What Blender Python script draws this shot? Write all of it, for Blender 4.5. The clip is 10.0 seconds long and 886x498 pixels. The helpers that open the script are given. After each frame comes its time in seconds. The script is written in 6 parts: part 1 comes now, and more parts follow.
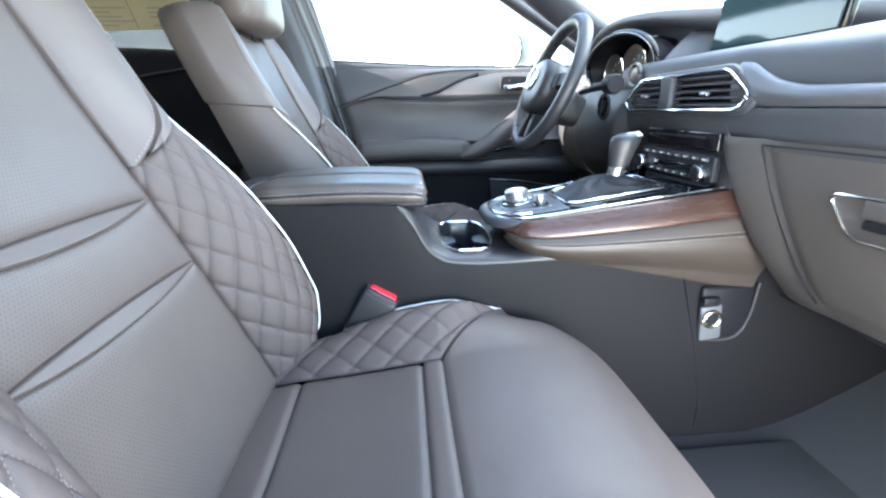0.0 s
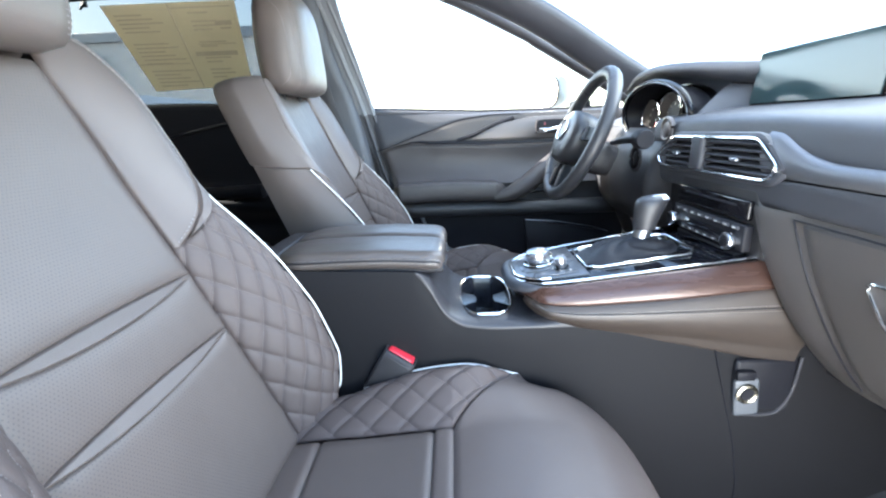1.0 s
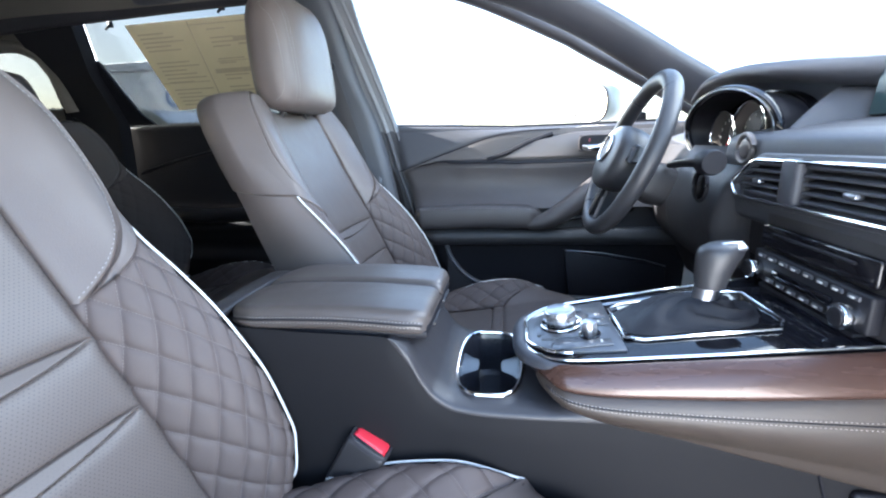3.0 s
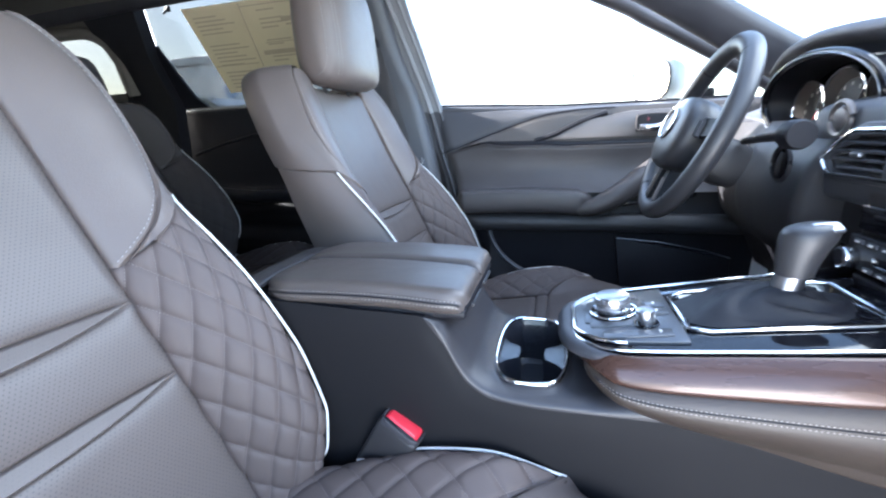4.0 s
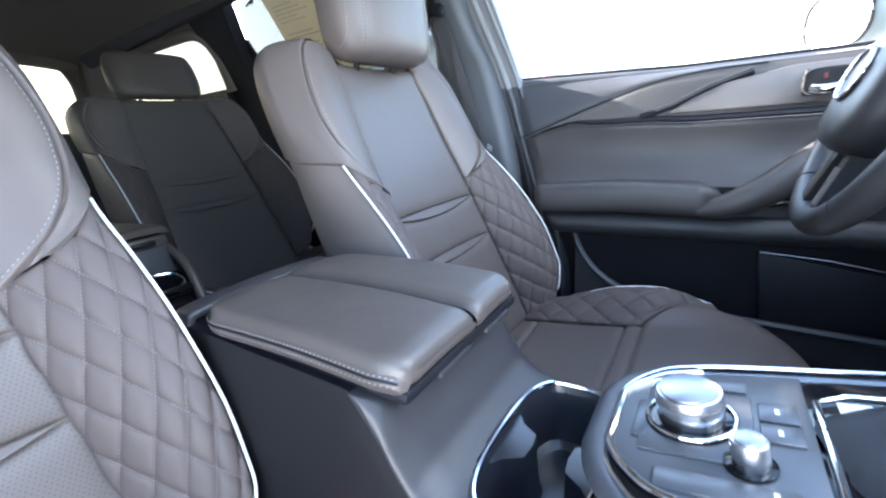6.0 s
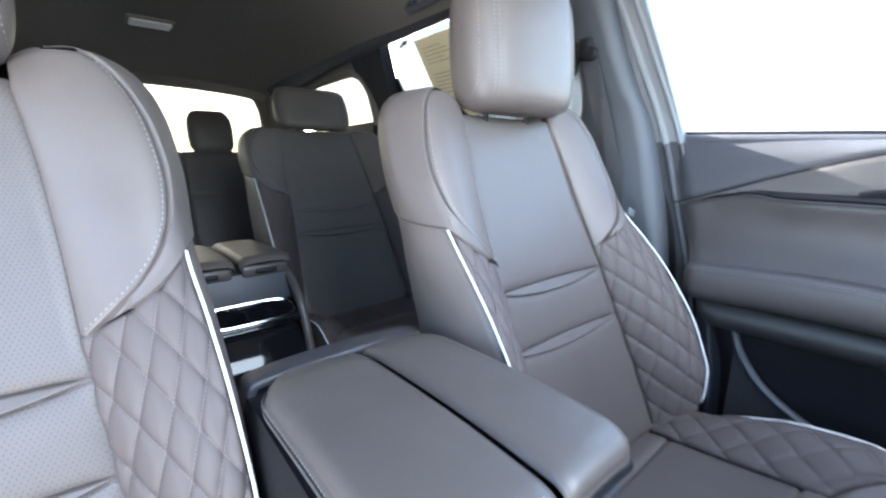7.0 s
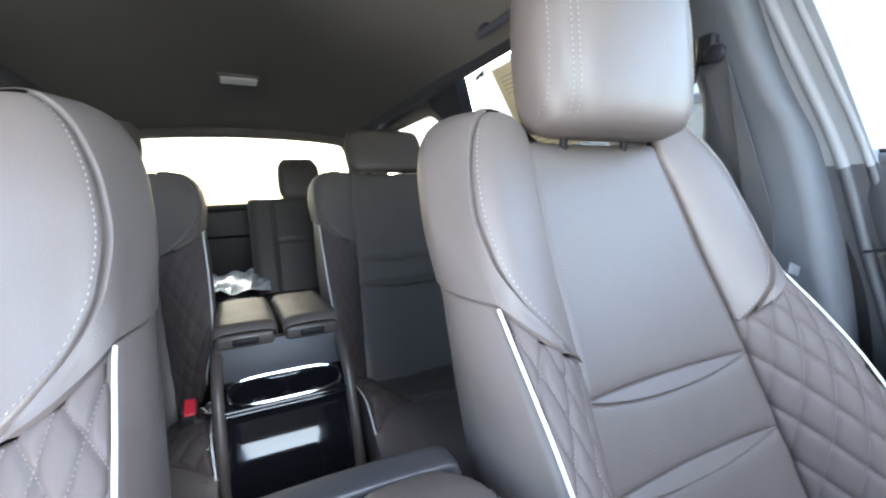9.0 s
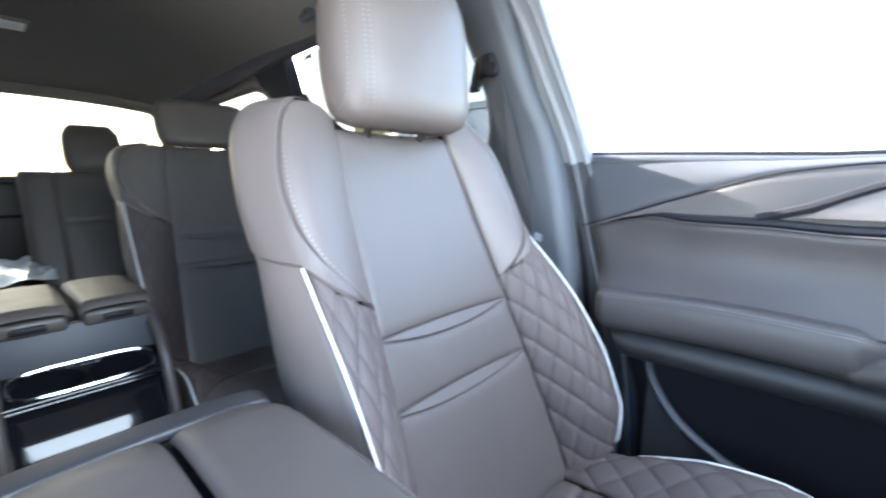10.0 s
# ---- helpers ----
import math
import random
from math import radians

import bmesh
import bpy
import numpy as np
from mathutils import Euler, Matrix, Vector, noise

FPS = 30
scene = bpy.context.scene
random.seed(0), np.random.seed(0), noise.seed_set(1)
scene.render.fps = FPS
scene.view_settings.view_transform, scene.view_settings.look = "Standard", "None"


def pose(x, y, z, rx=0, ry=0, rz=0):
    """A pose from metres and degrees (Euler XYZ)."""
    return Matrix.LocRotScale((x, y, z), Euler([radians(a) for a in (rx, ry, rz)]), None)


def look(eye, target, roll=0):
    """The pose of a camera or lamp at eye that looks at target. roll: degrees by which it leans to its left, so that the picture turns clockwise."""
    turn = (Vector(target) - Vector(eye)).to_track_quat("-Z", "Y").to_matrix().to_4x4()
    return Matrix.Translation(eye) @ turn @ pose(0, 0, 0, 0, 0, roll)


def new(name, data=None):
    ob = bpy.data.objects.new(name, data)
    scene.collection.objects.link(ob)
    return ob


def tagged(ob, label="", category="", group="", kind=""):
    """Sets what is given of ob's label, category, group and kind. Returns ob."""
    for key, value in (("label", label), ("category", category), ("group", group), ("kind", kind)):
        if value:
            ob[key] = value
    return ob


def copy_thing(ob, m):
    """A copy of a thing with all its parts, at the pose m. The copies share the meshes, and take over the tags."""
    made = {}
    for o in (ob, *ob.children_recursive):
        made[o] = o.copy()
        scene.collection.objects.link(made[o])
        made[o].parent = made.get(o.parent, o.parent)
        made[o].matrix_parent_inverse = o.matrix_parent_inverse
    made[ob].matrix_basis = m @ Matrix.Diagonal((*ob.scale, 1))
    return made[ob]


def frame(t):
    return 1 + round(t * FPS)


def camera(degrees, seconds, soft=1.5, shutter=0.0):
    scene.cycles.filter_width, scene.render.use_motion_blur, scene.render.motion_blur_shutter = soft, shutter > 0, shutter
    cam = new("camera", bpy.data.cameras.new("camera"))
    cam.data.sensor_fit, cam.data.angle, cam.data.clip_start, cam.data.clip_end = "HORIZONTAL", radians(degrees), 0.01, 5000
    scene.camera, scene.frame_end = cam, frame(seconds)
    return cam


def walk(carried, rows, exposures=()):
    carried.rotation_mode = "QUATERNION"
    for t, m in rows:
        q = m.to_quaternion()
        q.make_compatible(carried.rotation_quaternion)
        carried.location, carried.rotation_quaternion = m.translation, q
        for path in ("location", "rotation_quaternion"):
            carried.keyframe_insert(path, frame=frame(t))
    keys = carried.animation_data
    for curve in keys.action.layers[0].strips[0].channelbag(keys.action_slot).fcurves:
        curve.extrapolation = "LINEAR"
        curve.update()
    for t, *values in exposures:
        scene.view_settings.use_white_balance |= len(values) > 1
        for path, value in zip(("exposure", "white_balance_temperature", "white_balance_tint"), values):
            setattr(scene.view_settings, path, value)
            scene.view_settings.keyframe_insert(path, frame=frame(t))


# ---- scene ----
cam = camera(93.4, 10.0, soft=2.1, shutter=0.4)
PATH = [
    (0, (0.255, -0.868, 0.632), (0.422, 1.017, -0.014), -0.8),
    (0.5, (0.28, -0.869, 0.676), (0.35, 1.036, 0.072), -1.3),
    (1, (0.317, -0.864, 0.724), (0.252, 1.054, 0.161), -2.0),
    (1.5, (0.346, -0.878, 0.745), (0.12, 1.034, 0.205), -2.9),
    (2, (0.366, -0.845, 0.753), (0.057, 1.065, 0.245), -3.3),
    (2.5, (0.399, -0.74, 0.749), (0.109, 1.177, 0.258), -2.9),
    (2.7, (0.411, -0.697, 0.742), (0.114, 1.219, 0.252), -2.7),
    (4, (0.406, -0.625, 0.701), (-0.112, 1.233, 0.173), -2.4),
    (4.5, (0.435, -0.581, 0.676), (-0.268, 1.216, 0.151), -3.0),
    (5, (0.449, -0.514, 0.683), (-0.396, 1.22, 0.156), -2.9),
    (6.3, (0.496, -0.309, 0.681), (-0.693, 1.21, 0.153), -5.3),
    (6.5, (0.489, -0.286, 0.691), (-0.817, 1.152, 0.216), -4.9),
    (7, (0.437, -0.232, 0.734), (-1.077, 1.01, 0.326), -0.3),
    (7.5, (0.39, -0.181, 0.751), (-1.268, 0.892, 0.437), -0.4),
    (8, (0.348, -0.136, 0.739), (-1.404, 0.786, 0.456), -1.5),
    (8.5, (0.31, -0.089, 0.743), (-1.499, 0.734, 0.52), -2.2),
    (9, (0.309, -0.064, 0.744), (-1.475, 0.812, 0.518), -2.2),
    (9.5, (0.355, -0.079, 0.726), (-1.281, 1.033, 0.432), -1.6),
    (10, (0.428, -0.081, 0.737), (-0.92, 1.361, 0.418), -0.4),
]
walk(cam, [(t, look(eye, target, roll)) for t, eye, target, roll in PATH], [(0.0, 4.31, 6480, 5), (1.2, 4.16, 6420, 7), (2.5, 4.0, 6250, 9), (5.0, 3.96, 6050, 11), (6.5, 4.35, 6200, 9), (7.5, 4.48, 6300, 9), (9.0, 4.60, 6450, 9), (10.0, 4.73, 6250, 9)])

# ---- light ----
world = bpy.data.worlds.new("sky")
scene.world = world
world.use_nodes = True
wn = world.node_tree
sky = wn.nodes.new("ShaderNodeTexSky")
sky.sky_type, sky.sun_disc = "NISHITA", False
SUN_UP, SUN_AZ = radians(28), radians(275)
sky.sun_elevation, sky.sun_rotation = SUN_UP, SUN_AZ
sky.air_density, sky.dust_density, sky.ozone_density = 1.0, 2.5, 1.0
wn.links.new(sky.outputs[0], wn.nodes["Background"].inputs[0])
wn.nodes["Background"].inputs[1].default_value = 0.15
sun = new("sun", bpy.data.lights.new("sun", "SUN"))
sun.data.energy, sun.data.angle, sun.data.color = 3.2, radians(0.6), (1.0, 0.965, 0.92)
SUN_DIR = Vector((math.sin(SUN_AZ) * math.cos(SUN_UP), math.cos(SUN_AZ) * math.cos(SUN_UP), math.sin(SUN_UP)))
sun.matrix_world = look(SUN_DIR * 50, (0, 0, 0))
# area lamp added outside the open passenger doorway, to lift its daylight
doorway = new("doorway_fill", bpy.data.lights.new("doorway_fill", "AREA"))
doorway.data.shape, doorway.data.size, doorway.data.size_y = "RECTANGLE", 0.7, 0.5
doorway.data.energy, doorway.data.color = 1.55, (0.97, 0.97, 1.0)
# second added area lamp, above the windshield, brightens seats beyond what the sky gives
front_fill = new("windshield_fill", bpy.data.lights.new("windshield_fill", "AREA"))
front_fill.data.shape, front_fill.data.size, front_fill.data.size_y = "RECTANGLE", 1.0, 1.0
front_fill.data.energy, front_fill.data.color = 2.6, (0.92, 0.96, 1.0)
front_fill.matrix_world = look((1.30, 0.20, 1.42), (0.10, 0.15, 0.33))
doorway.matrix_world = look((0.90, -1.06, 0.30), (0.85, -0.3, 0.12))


# ---- materials ----
def material(name, base, rough=0.5, metal=0.0, grain=0.0, grain_scale=900.0, vary=0.12, vary_scale=14.0, coat=0.0, spec=0.5, rough_vary=0.08, sag=0.0, streak=None):
    """Principled material with two scales of tone, worn gloss and a fine grain relief, in object space."""
    m = bpy.data.materials.new(name)
    m.use_nodes = True
    t = m.node_tree
    b = t.nodes["Principled BSDF"]
    b.inputs["Metallic"].default_value = metal
    b.inputs["Coat Weight"].default_value = coat
    b.inputs["Specular IOR Level"].default_value = spec
    co = t.nodes.new("ShaderNodeTexCoord")
    n1 = t.nodes.new("ShaderNodeTexNoise")
    n1.inputs["Scale"].default_value, n1.inputs["Detail"].default_value = vary_scale, 5.0
    n2 = t.nodes.new("ShaderNodeTexNoise")
    n2.inputs["Scale"].default_value, n2.inputs["Detail"].default_value = grain_scale, 3.0
    at = co.outputs["Object"]
    if streak:
        # drawn out along the grain
        mp = t.nodes.new("ShaderNodeMapping")
        mp.inputs["Scale"].default_value = streak
        t.links.new(at, mp.inputs["Vector"])
        at = mp.outputs["Vector"]
    t.links.new(at, n1.inputs["Vector"])
    t.links.new(at, n2.inputs["Vector"])
    ramp = t.nodes.new("ShaderNodeMix")
    ramp.data_type = "RGBA"
    ramp.inputs["A"].default_value = (*[c * (1 - vary) for c in base], 1)
    ramp.inputs["B"].default_value = (*[min(1, c * (1 + vary)) for c in base], 1)
    avg = t.nodes.new("ShaderNodeMath")
    avg.operation = "MULTIPLY_ADD"
    avg.inputs[1].default_value = 0.65
    t.links.new(n1.outputs["Fac"], avg.inputs[0])
    half = t.nodes.new("ShaderNodeMath")
    half.operation = "MULTIPLY"
    half.inputs[1].default_value = 0.35
    t.links.new(n2.outputs["Fac"], half.inputs[0])
    t.links.new(half.outputs[0], avg.inputs[2])
    t.links.new(avg.outputs[0], ramp.inputs["Factor"])
    t.links.new(ramp.outputs["Result"], b.inputs["Base Color"])
    rg = t.nodes.new("ShaderNodeMapRange")
    rg.inputs["To Min"].default_value, rg.inputs["To Max"].default_value = max(0.02, rough - rough_vary), min(1, rough + rough_vary)
    t.links.new(n1.outputs["Fac"], rg.inputs["Value"])
    t.links.new(rg.outputs[0], b.inputs["Roughness"])
    if grain:
        bump = t.nodes.new("ShaderNodeBump")
        bump.inputs["Strength"].default_value, bump.inputs["Distance"].default_value = grain, 0.0008
        t.links.new(n2.outputs["Fac"], bump.inputs["Height"])
        t.links.new(bump.outputs[0], b.inputs["Normal"])
        if sag:
            # soft unevenness of padded leather
            n3 = t.nodes.new("ShaderNodeTexNoise")
            n3.inputs["Scale"].default_value, n3.inputs["Detail"].default_value = 17.0, 1.5
            t.links.new(co.outputs["Object"], n3.inputs["Vector"])
            wave = t.nodes.new("ShaderNodeBump")
            wave.inputs["Strength"].default_value, wave.inputs["Distance"].default_value = sag, 0.012
            t.links.new(n3.outputs["Fac"], wave.inputs["Height"])
            t.links.new(wave.outputs[0], bump.inputs["Normal"])
    return m


def perforated(name, base, rough):
    """Leather with rows of pin holes, spaced by the mesh's own metre coordinates (UV)."""
    m = material(name, base, rough, grain=0.25, grain_scale=700, sag=0.13, spec=0.38)
    t = m.node_tree
    b = t.nodes["Principled BSDF"]
    uv = t.nodes.new("ShaderNodeTexCoord")
    sep = t.nodes.new("ShaderNodeSeparateXYZ")
    t.links.new(uv.outputs["UV"], sep.inputs[0])

    def op(kind, a, c=None, k=None):
        n = t.nodes.new("ShaderNodeMath")
        n.operation = kind
        t.links.new(a, n.inputs[0])
        if c is not None:
            t.links.new(c, n.inputs[1])
        elif k is not None:
            n.inputs[1].default_value = k
        return n.outputs[0]
    pitch = 0.0041
    v = op("DIVIDE", sep.outputs[1], k=pitch)
    row = op("FLOOR", v)
    odd = op("MULTIPLY", op("MODULO", row, k=2.0), k=0.5)
    u = op("ADD", op("DIVIDE", sep.outputs[0], k=pitch), odd)
    du = op("SUBTRACT", op("FRACT", u), k=0.5)
    dv = op("SUBTRACT", op("FRACT", v), k=0.5)
    r = op("SQRT", op("ADD", op("MULTIPLY", du, du), op("MULTIPLY", dv, dv)))
    hole = op("LESS_THAN", r, k=0.155)
    mix = t.nodes.new("ShaderNodeMix")
    mix.data_type = "RGBA"
    old = b.inputs["Base Color"].links[0].from_socket
    t.links.new(hole, mix.inputs["Factor"])
    t.links.new(old, mix.inputs["A"])
    mix.inputs["B"].default_value = (0.04, 0.037, 0.037, 1)
    t.links.new(mix.outputs["Result"], b.inputs["Base Color"])
    return m


LEATHER = material("seat_leather", (0.098, 0.080, 0.073), 0.44, grain=0.4, grain_scale=650, spec=0.38, sag=0.13)
QUILT = material("quilted_leather", (0.076, 0.060, 0.056), 0.58, grain=0.4, grain_scale=650, spec=0.3)
PERF = perforated("perforated_leather", (0.088, 0.073, 0.067), 0.43)
PAD = material("console_pad_leather", (0.041, 0.031, 0.025), 0.48, grain=0.35, grain_scale=650)
LIDM = material("armrest_leather", (0.068, 0.057, 0.052), 0.40, grain=0.4, grain_scale=600, sag=0.2)
QTHREAD = material("quilting_thread", (0.17, 0.15, 0.145), 0.7, grain=0.2, grain_scale=2000)
PIPE = material("white_piping", (0.62, 0.62, 0.61), 0.5, grain=0.2)
THREAD = material("thread", (0.25, 0.235, 0.225), 0.7, grain=0.2, grain_scale=2000)
PADTHREAD = material("pad_thread", (0.3, 0.27, 0.25), 0.7, grain=0.2, grain_scale=2000)
SIDEP = material("console_side_plastic", (0.0095, 0.0092, 0.0103), 0.6, grain=0.5, grain_scale=1100, spec=0.14)
SADDLE = material("saddle_trim_plastic", (0.028, 0.027, 0.030), 0.40, grain=0.35, grain_scale=1300, spec=0.45)
FASCIA = material("driver_fascia_skin", (0.022, 0.021, 0.023), 0.5, grain=0.4, grain_scale=1000)
SATINB = material("brushed_silver", (0.62, 0.63, 0.66), 0.28, 1.0, vary=0.05, rough_vary=0.06)
WELL = material("cup_well_plastic", (0.012, 0.013, 0.017), 0.25, rough_vary=0.04)
PLASTIC = material("grained_plastic", (0.028, 0.027, 0.032), 0.55, grain=0.5, grain_scale=1100)
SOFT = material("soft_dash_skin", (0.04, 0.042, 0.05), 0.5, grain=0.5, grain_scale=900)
LOWER = material("lower_dash_skin", (0.056, 0.050, 0.048), 0.52, grain=0.5, grain_scale=900)
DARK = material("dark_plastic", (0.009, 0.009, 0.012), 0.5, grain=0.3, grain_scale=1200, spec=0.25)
GLOSS = material("piano_black", (0.006, 0.006, 0.008), 0.07, rough_vary=0.02, spec=0.4)
CHROME = material("chrome", (0.82, 0.83, 0.85), 0.12, 1.0, vary=0.04, rough_vary=0.05)
SATIN = material("satin_silver", (0.36, 0.375, 0.41), 0.36, 1.0, vary=0.05, rough_vary=0.06)
COPPER = material("copper_wood_veneer", (0.060, 0.031, 0.023), 0.27, 0.25, grain=0.1, grain_scale=500, vary=0.3, vary_scale=90, coat=0.15, rough_vary=0.04, streak=(0.05, 1, 1))
WHEELL = material("black_leather", (0.026, 0.026, 0.029), 0.42, grain=0.4, grain_scale=600)
RED = material("red_button", (0.62, 0.03, 0.05), 0.35, vary=0.06)
BELT = material("belt_webbing", (0.05, 0.05, 0.054), 0.75, grain=0.8, grain_scale=1800)
CARPET = material("carpet", (0.017, 0.019, 0.023), 0.95, grain=1.0, grain_scale=500, vary=0.35, vary_scale=60)
LINER = material("headliner_fabric", (0.17, 0.155, 0.132), 0.95, grain=0.6, grain_scale=900, vary=0.08)
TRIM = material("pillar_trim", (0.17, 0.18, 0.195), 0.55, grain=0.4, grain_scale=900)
PILLARM = material("pillar_cloth_trim", (0.062, 0.067, 0.077), 0.6, grain=0.4, grain_scale=900)
DOORLEATHER = material("door_insert_leather", (0.040, 0.036, 0.037), 0.5, grain=0.35, grain_scale=650, sag=0.12)
LAMP = material("lamp_lens", (0.62, 0.6, 0.56), 0.35, vary=0.05)
PANELM = material("satin_panel", (0.085, 0.09, 0.10), 0.34, 0.4, vary=0.06)
STRIPM = material("satin_strip", (0.12, 0.126, 0.142), 0.42, 0.5, vary=0.05, rough_vary=0.05)
PLATE = material("pale_plastic_plate", (0.095, 0.10, 0.108), 0.45, vary=0.06)
BRASS = material("socket_brass", (0.62, 0.57, 0.46), 0.25, 1.0)
CONCRETE = material("concrete_lot", (0.5, 0.49, 0.47), 0.85, grain=0.6, grain_scale=40, vary=0.2, vary_scale=0.8)
PAINT = material("car_paint", (0.09, 0.11, 0.145), 0.15, 0.3, coat=1.0, rough_vary=0.03)
WALLW = material("white_cladding", (0.75, 0.75, 0.74), 0.6, vary=0.06, vary_scale=2)
MIRRORP = material("grey_car_paint", (0.13, 0.14, 0.14), 0.45, coat=0.0, rough_vary=0.03)
SIGNRED = material("faded_red_sign", (0.6, 0.2, 0.18), 0.6)
DIM = material("dim_satin_trim", (0.13, 0.115, 0.11), 0.42, 0.6, vary=0.06)
TREES = material("far_foliage", (0.07, 0.1, 0.045), 0.9, vary=0.5, vary_scale=0.6)
BODYW = material("white_car_paint", (0.7, 0.7, 0.7), 0.2, coat=1.0, rough_vary=0.03)
PAPER = material("label_paper", (0.66, 0.56, 0.38), 0.8, vary=0.3, vary_scale=16)
paper_tree = PAPER.node_tree
back_ = paper_tree.nodes.new("ShaderNodeBsdfTranslucent")
back_.inputs[0].default_value = (0.80, 0.74, 0.57, 1)
both_ = paper_tree.nodes.new("ShaderNodeMixShader")
both_.inputs[0].default_value = 0.62
paper_tree.links.new(paper_tree.nodes["Principled BSDF"].outputs[0], both_.inputs[1])
paper_tree.links.new(back_.outputs[0], both_.inputs[2])
paper_tree.links.new(both_.outputs[0], paper_tree.nodes["Material Output"].inputs[0])
PRINT = material("label_print", (0.52, 0.44, 0.31), 0.8, vary=0.25, vary_scale=40)
BLUE = material("blue_sign", (0.25, 0.35, 0.55), 0.5)
PLASTICBAG = material("clear_wrapped_papers", (0.5, 0.55, 0.6), 0.4, vary=0.4, vary_scale=25)
SCREEN = material("screen_glass", (0.02, 0.04, 0.045), 0.08, vary=0.05, rough_vary=0.01, spec=0.36)
LOCKRED = material("dull_red_plastic", (0.16, 0.02, 0.03), 0.5, vary=0.06)
MIRRORM = material("mirror_glass", (0.9, 0.9, 0.9), 0.02, 1.0, rough_vary=0.005)


def glass(name, tint):
    m = bpy.data.materials.new(name)
    m.use_nodes = True
    t = m.node_tree
    t.nodes.remove(t.nodes["Principled BSDF"])
    clear, gl, mix, fr = (t.nodes.new(k) for k in ("ShaderNodeBsdfTransparent", "ShaderNodeBsdfGlossy", "ShaderNodeMixShader", "ShaderNodeFresnel"))
    clear.inputs[0].default_value, gl.inputs["Roughness"].default_value = tint, 0.02
    fr.inputs[0].default_value = 1.45
    weak = t.nodes.new("ShaderNodeMath")
    weak.operation = "MULTIPLY"
    weak.inputs[1].default_value = 0.35
    t.links.new(fr.outputs[0], weak.inputs[0])
    t.links.new(weak.outputs[0], mix.inputs[0])
    t.links.new(clear.outputs[0], mix.inputs[1])
    t.links.new(gl.outputs[0], mix.inputs[2])
    t.links.new(mix.outputs[0], t.nodes["Material Output"].inputs[0])
    return m


GLASS = glass("window_glass", (0.93, 0.95, 0.94, 1))
PRIVACY = glass("tinted_window_glass", (0.24, 0.25, 0.25, 1))


# ---- mesh helpers ----
def link(name, bm, mat, parent=None, label="", sharp=38):
    me = bpy.data.meshes.new(name)
    bm.to_mesh(me)
    bm.free()
    me.polygons.foreach_set("use_smooth", [True] * len(me.polygons))
    me.set_sharp_from_angle(angle=radians(sharp))
    me.materials.append(mat)
    ob = new(name, me)
    if parent is not None:
        ob.parent = parent
    if label:
        ob["label"] = label
    return ob


def part(name, bm, mat, parent, label="", sharp=38):
    return link(name, bm, mat, parent, label, sharp)


def thing(name, label, category, at=None, group="", kind=""):
    ob = new(name)
    ob.empty_display_size = 0.05
    if at is not None:
        ob.matrix_world = at
    return tagged(ob, label, category, group, kind)


def ip(x, pts):
    """Smooth monotone curve through (x, y) pairs."""
    if x <= pts[0][0]:
        return pts[0][1]
    if x >= pts[-1][0]:
        return pts[-1][1]
    n = len(pts)
    d = [(pts[i + 1][1] - pts[i][1]) / (pts[i + 1][0] - pts[i][0]) for i in range(n - 1)]
    g = [d[0]] + [0 if d[i - 1] * d[i] <= 0 else 2 * d[i - 1] * d[i] / (d[i - 1] + d[i]) for i in range(1, n - 1)] + [d[-1]]
    for i in range(n - 1):
        if x <= pts[i + 1][0]:
            h = pts[i + 1][0] - pts[i][0]
            s = (x - pts[i][0]) / h
            return ((1 + 2 * s) * (1 - s) ** 2 * pts[i][1] + s * (1 - s) ** 2 * h * g[i]
                    + s * s * (3 - 2 * s) * pts[i + 1][1] + s * s * (s - 1) * h * g[i + 1])


